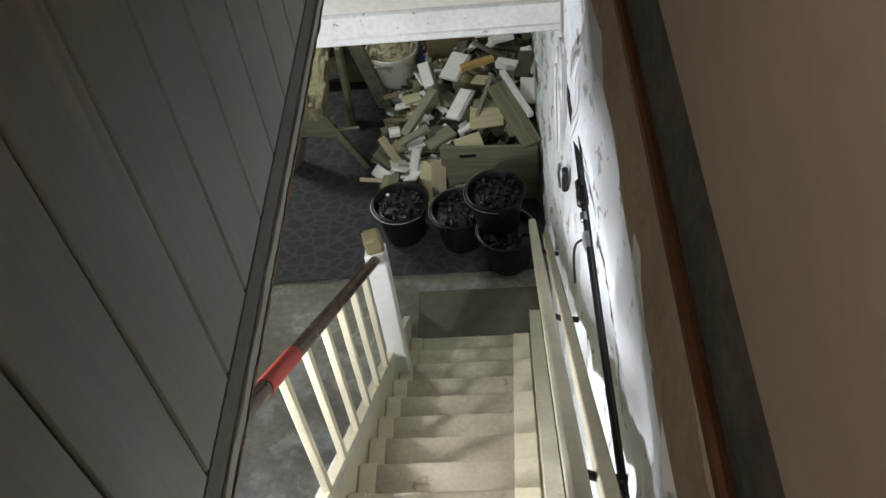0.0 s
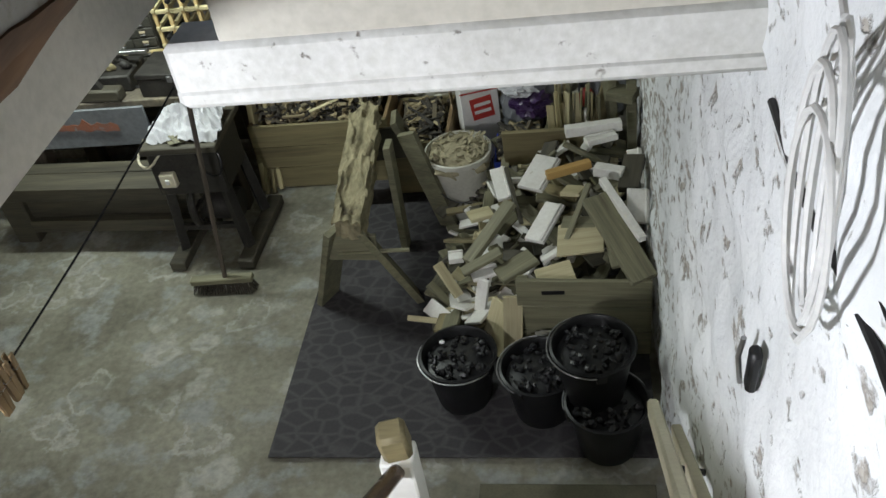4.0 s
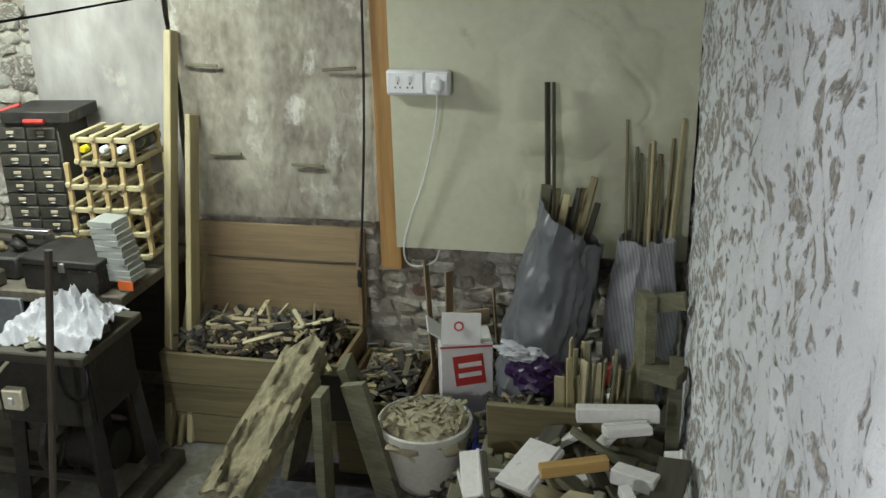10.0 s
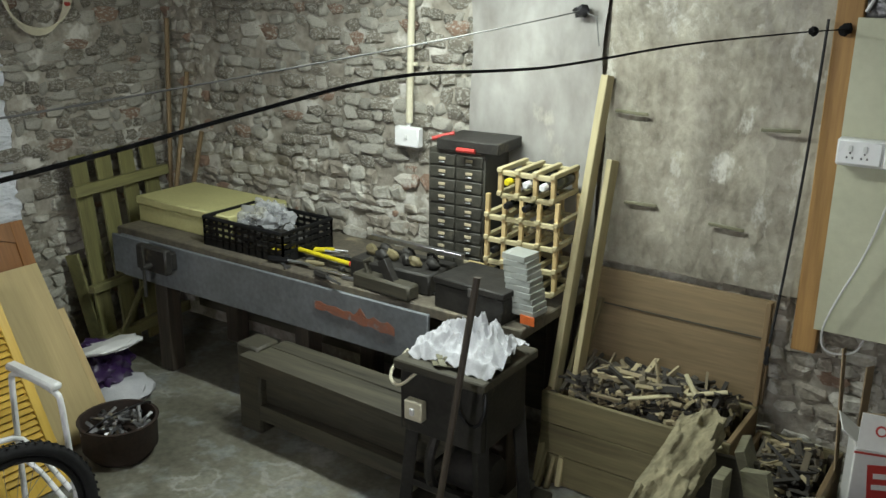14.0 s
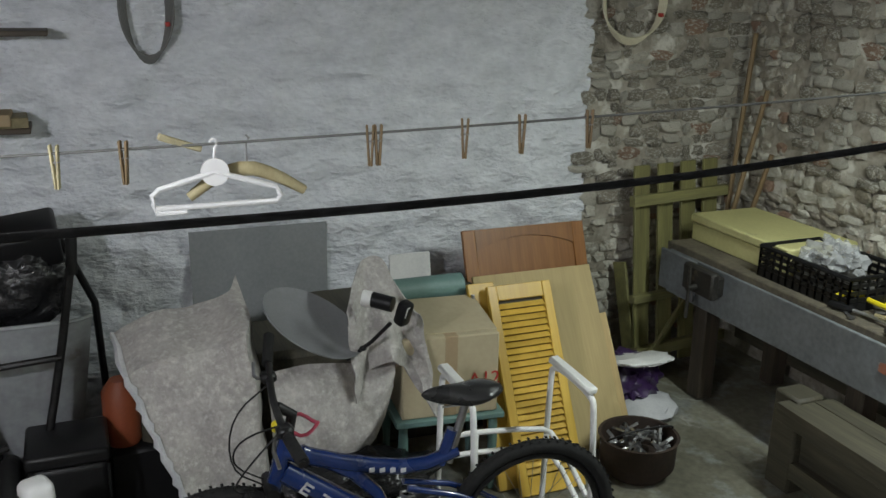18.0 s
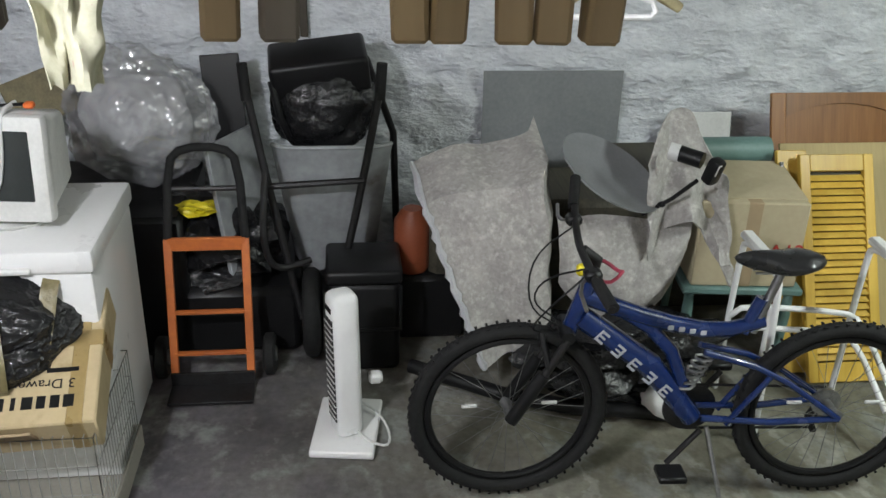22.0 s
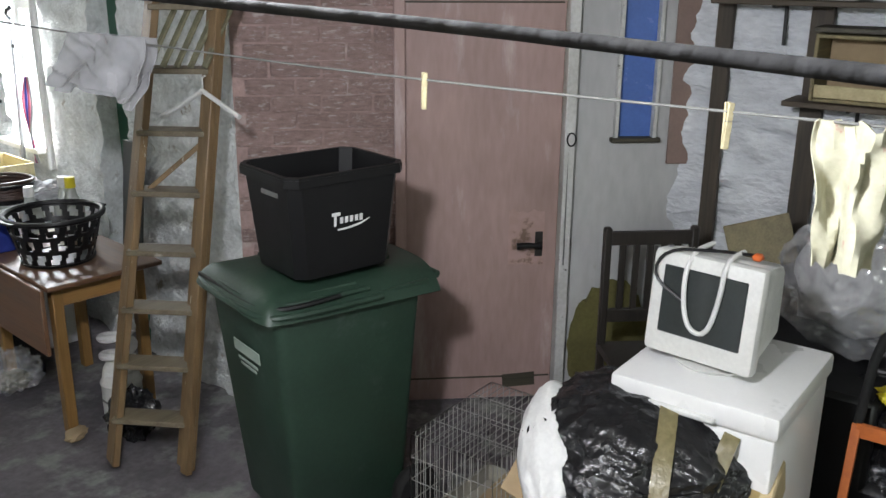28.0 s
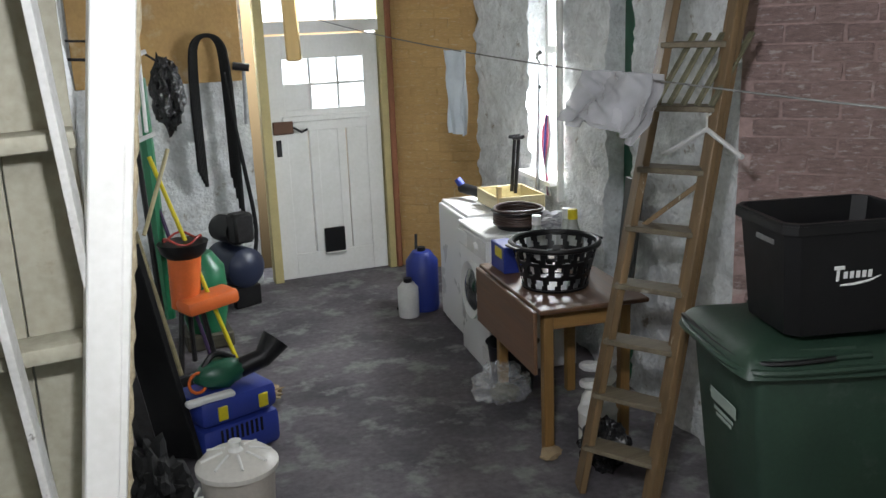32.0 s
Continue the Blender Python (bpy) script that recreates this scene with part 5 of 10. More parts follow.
part("switch_box", local(conduit, box(0.15, 0.045, 0.10, (-2.66, BACK - 0.06, 1.39), bev=0.006)), M["white"], conduit)
part("switch_lever", local(conduit, box(0.014, 0.012, 0.024, (-2.66, BACK - 0.088, 1.39), bev=0.003)), M["white_plastic"], conduit)
part("cable_entry", local(conduit, tube([(-2.66, BACK - 0.055, 1.47), (-2.67, BACK - 0.05, 1.43)], 0.011)), M["white_plastic"], conduit)
for a, b, w, d, m, lab in (((-1.62, 5.60, 0.0), (-1.58, 5.98, 1.78), 0.06, 0.035, M["wood_pale"], "long pale pine batten leaning against the wall"), ((-1.52, 5.62, 0.0), (-1.53, 5.98, 1.42), 0.09, 0.025, M["wood_pale"], "pale pine board leaning against the wall"),
                           ((-1.56, 5.56, 0.0), (-1.52, 5.94, 0.80), 0.025, 0.02, M["wood"], "thin brown batten leaning by the bench"), ((-1.60, 5.55, 0.0), (-1.58, 5.9, 0.70), 0.03, 0.02, M["wood"], "thin brown batten leaning by the bench")):
    o = plank_at(None, a, b, w, d, m, 90, "leaning_batten")
    tagged(o, lab, "batten")
for x, z in ((-1.47, 1.63), (-1.40, 1.24), (-0.85, 1.62), (-1.02, 1.20)):
    tagged(part("fixing_batten", box(0.15, 0.012, 0.014, (x, BACK - 0.078, z), (0, rnd.uniform(-4, 4), 0)), M["wood_old"]), "short batten nailed over the film", "batten")
cord = thing("hanging_cord", (-0.80, BACK - 0.1, 2.0), "thin dark cord hanging from the line hook with a knotted end", "cord")
part("cord", local(cord, tube([(-0.72, BACK - 0.12, 2.05), (-0.73, BACK - 0.13, 1.5), (-0.74, BACK - 0.22, 1.0), (-0.745, BACK - 0.28, 0.82)], 0.006, 6, smooth_path=2)), M["dark_metal"], cord)
part("knot", local(cord, lathe([(0.004, -0.05), (0.012, -0.04), (0.008, -0.02), (0.012, 0.0), (0.005, 0.03)], 8, (-0.745, BACK - 0.29, 0.78))), M["dark_metal"], cord)

# ---- carton, sacks and sticks in the corner ----
cart = thing("drinks_carton", (-0.28, 5.72, 0.0), "open white cardboard carton with red print", "carton", turn=16)
part("body", box(0.215, 0.18, 0.58, (0, 0, 0.29), bev=0.004), M["white_card"], cart)
part("flap", box(0.16, 0.006, 0.13, (-0.02, -0.075, 0.64), (-16, 4, 0), 0.001), M["white_card"], cart)
part("flap", box(0.006, 0.16, 0.09, (-0.12, 0, 0.61), (0, -52, 0), 0.001), M["white_card"], cart)
part("flap", box(0.19, 0.006, 0.10, (0.02, 0.085, 0.61), (24, -4, 0), 0.001), M["card"], cart)
part("red_panel", box(0.125, 0.003, 0.135, (0.01, -0.0915, 0.46), (0, -6, 0), 0), M["red"], cart, "red printed block")
for k in range(2):
    part("print_bar", box(0.095, 0.003, 0.020, (0.012, -0.0935, 0.485 - 0.045 * k), (0, -6, 0), 0), M["white_card"], cart)
part("red_stripe", box(0.217, 0.003, 0.008, (0, -0.0915, 0.565), bev=0), M["red"], cart)
part("emblem", lathe([(0.0, 0.0), (0.020, 0.0), (0.020, 0.003), (0.0, 0.003)], 16, (-0.03, -0.083, 0.655), (74, 0, 0)), M["red"], cart)
part("emblem_middle", lathe([(0.0, 0.003), (0.013, 0.003), (0.013, 0.005), (0.0, 0.005)], 16, (-0.03, -0.083, 0.655), (74, 0, 0)), M["white_card"], cart)
for a, b, w in (((-0.44, 5.84, 0.30), (-0.50, 5.98, 0.80), 0.10), ((-0.38, 5.87, 0.2), (-0.40, 6.0, 0.74), 0.08), ((-0.14, 5.86, 0.1), (-0.20, 5.98, 0.68), 0.10)):
    tagged(plank_at(None, a, b, w, 0.006, M["card"], 70, "card_sheet"), "folded brown card standing behind the carton", "cardboard")


def sack(name, at, w, d, h, mat, label, seed, lean=(0, 0), turn=0.0, slant=0.0, fold=0.012):
    """An open plastic sack: creased skin, a narrow slumped foot, a mouth cut on the slant."""
    s = thing(name, at, label, "sack", "", turn)

    def f(u, v):
        t = 2 * math.pi * u
        belly = 0.80 + 0.24 * math.sin(math.pi * min(1, v * 1.15)) - 0.10 * (v - 0.8) * (v > 0.8)
        k = belly * (1 + 0.07 * math.sin(3 * t + seed) * (0.4 + v))
        q = Vector((math.cos(t) * 1.6, math.sin(t) * 1.6, v * 3.2 + seed))
        crease = fold * (0.5 - 2.2 * abs(noise.noise(q * 1.3 + Vector((0.8 * v, 0, 0))))) + 0.5 * fold * (0.5 - 2 * abs(noise.noise(q * 3.1)))
        if v < 0.3:
            crease += fold * math.sin(26 * v + 3 * math.cos(t)) * (0.3 - v) * 3
        x = (0.5 * w * k + crease) * math.cos(t) + lean[0] * v * h
        y = (0.5 * d * k + crease) * math.sin(t) + lean[1] * v * h
        return (x, y, h * v - slant * v * v * math.cos(t) + 0.02 * noise.noise(q * 2) * v)

    part("skin", sheet(1, 1, 72, 40, f, 0.003), mat, s)
    part("base", lathe([(0.0, 0.0), (0.36 * min(w, d), 0.0), (0.36 * min(w, d), 0.01), (0.0, 0.01)], 20, squash=(w / min(w, d), d / min(w, d))), mat, s)
    return s


def sticks(name, label, spots, mat, w=0.02, d=0.012):
    for a, b in spots:
        tagged(plank_at(None, a, b, w * rnd.uniform(0.7, 1.6), d, mat[rnd.randrange(len(mat))], rnd.uniform(0, 90), name), label, "stick", "sticks stored upright")


sack("grey_sack", (-0.02, 5.66, 0.35), 0.31, 0.24, 0.72, M["film_grey"], "tall grey plastic sack of timber strips leaning on the wall", 1, (0.22, 0.17), slant=0.095, fold=0.018)
tagged(part("storage_crate", box(0.5, 0.35, 0.36, (0.12, 5.75, 0.17), bev=0.01), M["wood_dark"]), "dark low crate under the sacks", "crate")
sack("striped_sack", (0.42, 5.75, 0.35), 0.27, 0.22, 0.66, striped("striped_carrier", (0.42, 0.42, 0.44), (0.05, 0.05, 0.055)), "striped plastic carrier sack of laths in the corner", 3, (0.02, 0.1))
sticks("timber_strip", "thin timber strip standing in the grey sack", [((-0.02 + 0.008 * k, 5.74, 0.5), (0.05 + 0.015 * k + rnd.uniform(-.03, .03), 5.84 + rnd.uniform(-.03, .05), 1.06 + rnd.uniform(0, 0.26))) for k in range(13)], [M["wood_old"], M["wood"], M["wood_pale"], M["wood_dark"]], 0.028, 0.010)
sticks("dark_strip", "long dark slotted strip standing in the grey sack", [((0.06, 5.78, 0.6), (0.03, 5.88, 1.60)), ((0.085, 5.78, 0.6), (0.055, 5.88, 1.60))], [M["wood_dark"]], 0.022)
sticks("lath", "thin lath standing in the corner by the stone wall", [((0.37 + 0.015 * k, 5.78, 0.5), (0.35 + 0.022 * k + rnd.uniform(-.02, .02), 5.92, 1.06 + rnd.uniform(0, 0.45))) for k in range(11)], [M["wood_old"], M["wood"], M["wood_pale"]], 0.02)
tub_ = thing("blue_tray", (-0.05, 5.42, 0.0), "shallow blue plastic tray heaped with scrap wood", "tray")
for nm, sx, sy, x, y in (("side", 0.27, 0.012, -0.03, 5.27), ("side", 0.27, 0.012, -0.03, 5.56), ("end", 0.012, 0.29, -0.165, 5.415), ("end", 0.012, 0.29, 0.105, 5.415)):
    part(nm, local(tub_, box(sx, sy, 0.34, (x, y, 0.17))), M["blue"], tub_)
part("bottom", local(tub_, box(0.27, 0.29, 0.01, (-0.03, 5.415, 0.02))), M["blue"], tub_)
chips("scrap_heap", -0.155, 0.095, 5.28, 5.56, 0.37, 230, 9, "scrap wood and shavings heaped in the blue tray", 0.06, 0.2)
bag = tagged(part("purple_bag", lump(0.22, 0.16, 0.17, (0.03, 5.60, 0.50), seed=5, rough=0.3, crease=0.3, sub=4), M["purple"]), "crumpled purple and white printed plastic bag", "bag")
tagged(part("white_bag", lump(0.20, 0.13, 0.07, (-0.02, 5.60, 0.585), seed=8, rough=0.4, crease=0.4, sub=4), M["cloth_white"]), "scrunched white plastic over the purple bag", "bag")
ob_ = thing("offcut_box", (0.27, 5.48, 0.0), "open board box with upright pale sticks", "box")
for nm, sx, sy, x, y in (("panel", 0.30, 0.018, 0.27, 5.36), ("panel", 0.30, 0.018, 0.27, 5.60), ("panel", 0.018, 0.22, 0.12, 5.48), ("panel", 0.018, 0.22, 0.42, 5.48)):
    part(nm, local(ob_, box(sx, sy, 0.42, (x, y, 0.21))), M["wood"], ob_)
sticks("pale_stick", "short split pale stick standing in the box", [((0.15 + 0.011 * k, 5.41 + 0.07 * (k % 3), 0.2), (0.13 + 0.013 * k + rnd.uniform(-.03, .03), 5.40 + 0.07 * (k % 3), 0.52 + rnd.uniform(0, 0.20))) for k in range(24)], [M["fresh"], M["wood_pale"], M["wood_old"]], 0.026, 0.010)
tagged(plank_at(None, (0.36, 5.34, 0.35), (0.46, 5.5, 0.66), 0.10, 0.015, M["wood"], 60, "thin_board"), "thin brown board leaning on the stick box", "board")
tagged(part("back_plank", box(0.50, 0.025, 0.22, (0.14, 5.26, 0.43), (6, 0, 0)), M["wood"]), "wide brown plank behind the offcuts", "plank")
frame_ = thing("trestle_stand", (0.50, 5.4, 0.0), "rough timber frame standing against the whitewashed wall", "trestle")
for a, b, w, d in (((0.46, 5.42, 0.0), (0.44, 5.46, 0.92), 0.045, 0.09), ((0.56, 5.36, 0.0), (0.56, 5.40, 0.70), 0.05, 0.05), ((0.45, 5.42, 0.64), (0.58, 5.36, 0.64), 0.10, 0.05), ((0.45, 5.5, 0.86), (0.58, 5.46, 0.90), 0.04, 0.06)):
    part("rail", local(frame_, span(a, b, w, d)), M["wood_old"], frame_)
tagged(part("red_float", lump(0.09, 0.07, 0.12, (0.33, 5.66, 0.47), seed=2, rough=0.15), M["red"]), "dull red plastic float hung in the corner", "float")

# ---- workbench ----
bench = thing("workbench", (-3.2, 5.75, 0), "long heavy workbench with a steel-faced apron", "workbench")
BY0, BY1, BX0, BX1, BZ = 5.38, 6.02, -4.22, -1.62, 0.80
part("top", local(bench, box(BX1 - BX0, BY1 - BY0, 0.05, ((BX0 + BX1) / 2, (BY0 + BY1) / 2, BZ - 0.025), bev=0.006)), material("oily_bench_top", (0.15, 0.13, 0.09), (0.06, 0.05, 0.04), 0.7, scale=5, fine=40, bump=0.3, stain=(0.24, 0.20, 0.13), stain_scale=4, stain_at=0.6), bench)
part("apron", local(bench, box(BX1 - BX0 - 0.5, 0.02, 0.24, ((BX0 + BX1) / 2 - 0.20, BY0 - 0.012, BZ - 0.15), bev=0.004)), M["bench_metal"], bench, "grey-blue steel apron with rust-red paint smears")
part("rust_smear", local(bench, sheet(1, 1, 24, 12, lambda u, v: (-2.722 + 0.475 * u, BY0 - 0.0265, 0.66 + 0.075 * v * (0.5 + noise.noise(Vector((u * 6, 1, 2))) ** 2) - 0.03 * u + 0.012 * noise.noise(Vector((u * 9, v * 3, 4)))), 0.002)), material("rust_red_smear", (0.30, 0.105, 0.055), (0.20, 0.10, 0.07), 0.8, scale=14, bump=0.3, stain=(0.22, 0.225, 0.225), stain_scale=18, stain_at=0.56), bench, "rust-red paint smear")
part("apron_end", local(bench, box(0.30, 0.02, 0.22, (-4.06, BY0 - 0.035, BZ - 0.14), (0, 0, 0), 0.004)), M["bench_metal"], bench)
for x in (-3.90, -2.85, -1.72):
    for y in (BY0 + 0.06, BY1 - 0.08):
        part("leg", local(bench, box(0.10, 0.10, BZ - 0.05, (x, y, (BZ - 0.05) / 2), bev=0.008)), M["wood_dark_z"], bench)
part("shelf_beam", local(bench, span((-2.98, 5.18, 0.40), (-1.75, 5.12, 0.40), 0.16, 0.08)), M["wood_dark"], bench, "thick lower timber beam")
part("shelf_beam", local(bench, span((-2.92, 5.30, 0.42), (-1.75, 5.26, 0.42), 0.10, 0.05)), M["wood_dark"], bench)
part("end_block", local(bench, box(0.15, 0.15, 0.46, (-3.0, 5.24, 0.23), bev=0.012)), M["wood_dark"], bench, "weathered timber end post")
part("stretcher", local(bench, span((-2.98, 5.2, 0.12), (-1.75, 5.15, 0.12), 0.06, 0.08)), M["wood_dark"], bench)
part("back_panel", local(bench, box(2.6, 0.02, 0.6, (-3.0, BY1 - 0.02, 0.42))), M["wood_dark"], bench)
part("front_board", local(bench, box(1.3, 0.02, 0.24, (-2.42, 5.22, 0.26))), M["wood_dark"], bench)
vise = thing("bench_vise", (-4.0, 5.30, 0.72), "black iron woodworking vise on the bench front", "vise")
part("jaw", local(vise, box(0.24, 0.05, 0.14, (-3.80, BY0 - 0.09, BZ - 0.09), bev=0.01)), M["grime"], vise)
part("body", local(vise, box(0.20, 0.06, 0.10, (-3.80, BY0 - 0.045, BZ - 0.10), bev=0.008)), M["grime"], vise)
part("screw", local(vise, tube([(-3.80, BY0 - 0.05, BZ - 0.12), (-3.80, BY0 - 0.17, BZ - 0.12)], 0.016, 10)), M["grime"], vise)
part("handle", local(vise, tube([(-3.80, BY0 - 0.16, BZ + 0.0), (-3.80, BY0 - 0.16, BZ - 0.28)], 0.009, 8)), M["grime"], vise)

ybox = thing("pale_yellow_case", (-3.84, 5.74, BZ), "pale yellow wooden case on the bench end", "case")
YCASE = material("pale_yellow_paint", (0.55, 0.52, 0.24), (0.46, 0.43, 0.19), 0.6, scale=4, bump=0.05, stain=(0.40, 0.36, 0.18), stain_scale=6, stain_at=0.6)
part("body", local(ybox, box(0.74, 0.42, 0.10, (-3.84, 5.74, BZ + 0.05), bev=0.006)), YCASE, ybox)
part("lid", local(ybox, box(0.76, 0.44, 0.045, (-3.84, 5.74, BZ + 0.124), bev=0.008)), YCASE, ybox)


def grid_crate(name, x0, x1, y0, y1, z0, h, mat, label):
    c = thing(name, ((x0 + x1) / 2, (y0 + y1) / 2, z0), label, "crate")
    part("bottom", local(c, box(x1 - x0 - 0.03, y1 - y0 - 0.03, 0.01, ((x0 + x1) / 2, (y0 + y1) / 2, z0 + 0.006))), mat, c)
    part("rim", local(c, tube([(x0, y0, z0 + h), (x1, y0, z0 + h), (x1, y1, z0 + h), (x0, y1, z0 + h)], 0.012, 6, closed=True)), mat, c)
    for (ax, ay), (bx, by) in (((x0, y0), (x1, y0)), ((x1, y0), (x1, y1)), ((x1, y1), (x0, y1)), ((x0, y1), (x0, y0))):
        bm = bmesh.new()
        for k in range(4):
            z = z0 + 0.02 + (h - 0.02) * k / 4
            span((ax, ay, z), (bx, by, z), 0.008, 0.018 if k else 0.04, 0, bm)
        n = int(math.hypot(bx - ax, by - ay) / 0.045)
        for k in range(n + 1):
            x, y = ax + (bx - ax) * k / n, ay + (by - ay) * k / n
            span((x, y, z0), (x, y, z0 + h), 0.008, 0.012, 0, bm)
        part("lattice_side", local(c, bm), mat, c)
    return c


grid_crate("black_crate", -3.56, -3.00, 5.44, 5.80, BZ, 0.15, M["black"], "black plastic lattice crate of oddments on the bench")
tagged(part("clear_bag", lump(0.3, 0.2, 0.2, (-3.28, 5.62, BZ + 0.13), seed=3, rough=0.4, crease=0.5, sub=4), M["film_clear"]), "crumpled clear plastic bag in the crate", "bag")
tagged(part("bench_oddments", lump(0.4, 0.25, 0.14, (-3.28, 5.62, BZ + 0.07), seed=5, rough=0.6, sub=3), M["grime"]), "dark oily oddments lying in the crate", "oddments", kind="stuff")

saw = thing("yellow_bow_saw", (-2.9, 5.50, BZ), "yellow and red bow saw lying on the bench", "saw")
part("frame", local(saw, tube([(-3.12, 5.46, BZ + 0.03), (-3.10, 5.56, BZ + 0.05), (-2.98, 5.55, BZ + 0.05), (-2.62, 5.52, BZ + 0.05)], 0.012, 8, smooth_path=1)), M["yellow"], saw)
part("blade", local(saw, span((-3.12, 5.46, BZ + 0.02), (-2.60, 5.46, BZ + 0.02), 0.02, 0.003)), M["steel"], saw)
part("grip", local(saw, tube([(-2.64, 5.52, BZ + 0.05), (-2.44, 5.58, BZ + 0.05)], 0.014, 8)), M["red"], saw)
for k, (x, y, m, L, r, a) in enumerate(((-3.02, 5.66, "yellow", 0.16, 0.016, 20), (-2.98, 5.70, "yellow", 0.14, 0.014, 25), (-2.85, 5.64, "black", 0.30, 0.012, 8), (-2.70, 5.62, "wood_dark", 0.34, 0.014, -10), (-3.08, 5.42, "black", 0.22, 0.02, 15),
                                        (-2.55, 5.66, "dark_metal", 0.28, 0.011, 12), (-2.40, 5.62, "steel", 0.30, 0.010, -12), (-2.62, 5.44, "steel", 0.16, 0.010, 5), (-2.2, 5.56, "grime", 0.24, 0.02, 30), (-2.75, 5.40, "grime", 0.2, 0.02, -15))):
    t = thing("hand_tool", (x, y, BZ), "hand tool with a %s handle lying on the bench" % {"yellow": "yellow", "black": "black", "wood_dark": "dark wooden", "dark_metal": "dark iron", "steel": "bright steel", "grime": "greasy iron"}[m], "tool", "tools on the bench", a)
    part("handle", tube([(0, 0, r), (L * 0.25, 0, r), (L * 0.5, 0, r * 1.2)], [r * 0.8, r, r * 0.7], 8), M[m], t)
    part("shank", tube([(L * 0.5, 0, r), (L, 0, r * 0.8)], [r * 0.45, r * 0.3], 6), M["steel"], t)
plane_ = thing("wooden_block_plane", (-2.35, 5.42, BZ), "old wooden jack plane on the bench edge", "plane", turn=-4)
part("stock", box(0.34, 0.08, 0.07, (0, 0, 0.035), bev=0.01), M["wood_dark"], plane_)
part("iron", box(0.05, 0.04, 0.12, (0.02, 0, 0.10), (0, -30, 0)), M["grime"], plane_)
part("tote", tube([(-0.10, 0, 0.07), (-0.12, 0, 0.12), (-0.08, 0, 0.14)], 0.014, 8), M["wood_dark"], plane_)
tray = thing("parts_tray", (-2.38, 5.62, BZ), "dark tray of greasy iron tools and shackles", "tray")
part("tray", local(tray, box(0.46, 0.24, 0.10, (-2.38, 5.60, BZ + 0.05), bev=0.01)), M["grime"], tray)
for k in range(9):
    part("iron_part", local(tray, lump(0.07, 0.05, 0.05, (-2.55 + 0.045 * k, 5.58 + 0.05 * math.sin(k * 2.0), BZ + 0.125), (20 * k, 30, 0), k, 0.4, sub=2)), M["grime"] if k % 3 else M["wood"], tray)
part("bar", local(tray, span((-2.62, 5.66, BZ + 0.16), (-2.05, 5.60, BZ + 0.18), 0.03, 0.02)), M["steel"], tray)
tb = thing("black_tool_box", (-1.86, 5.52, BZ), "flat dark steel box with a worn lid", "tool box")
part("body", local(tb, box(0.36, 0.26, 0.11, (-1.88, 5.52, BZ + 0.055), (0, 0, -4), 0.006)), M["grime"], tb)
part("lid", local(tb, box(0.37, 0.27, 0.03, (-1.88, 5.52, BZ + 0.126), (0, 0, -4), 0.006)), M["grime"], tb)
part("catch", local(tb, box(0.03, 0.01, 0.04, (-1.87, 5.385, BZ + 0.11), (0, 0, -4))), M["steel"], tb)
tagged(part("card_slip", box(0.30, 0.02, 0.12, (-1.95, 5.72, BZ + 0.06), (-8, 0, 0)), M["ply"]), "small upright board behind the steel box", "board")

tool_rnd = random.Random(31)
for k in range(16):
    x, y, a = -3.02 + 0.062 * k, 5.44 + 0.20 * tool_rnd.random(), tool_rnd.uniform(-35, 35)
    L = tool_rnd.uniform(0.14, 0.26)
    if k % 3 == 0:
        t = thing("spanner", (x, y, BZ + 0.004), "dull steel spanner lying on the bench", "spanner", "bench tools", a)
        part("shaft", box(L, 0.014, 0.006, (0, 0, 0.004), bev=0.002), M["steel"], t)
        for sgn in (-1, 1):
            part("jaw_end", lathe([(0.006, 0.0), (0.017, 0.0), (0.017, 0.008), (0.006, 0.008)], 14, (sgn * L / 2, 0, 0)), M["steel"], t)
    elif k % 3 == 1:
        t = thing("hammer", (x, y, BZ + 0.004), "old hammer with a grimy wooden shaft", "hammer", "bench tools", a)
        part("shaft", tube([(-L / 2, 0, 0.014), (0, 0, 0.013), (L / 2, 0, 0.014)], [0.012, 0.009, 0.010], 8), M["wood_dark"], t)
        part("head", box(0.028, 0.10, 0.026, (L / 2, 0, 0.016), bev=0.006), M["grime"], t)
    else:
        t = thing("chisel", (x, y, BZ + 0.004), "worn chisel with a turned wooden handle", "chisel", "bench tools", a)
        part("grip", lathe([(0.0, 0.0), (0.012, 0.002), (0.014, 0.05), (0.010, 0.09), (0.006, 0.10), (0.0, 0.10)], 12, (0, 0, 0.014), (0, 90, 0)), M["wood"], t)
        part("blade", box(0.13, 0.018, 0.004, (-0.065, 0, 0.013), bev=0.001), M["steel"], t)

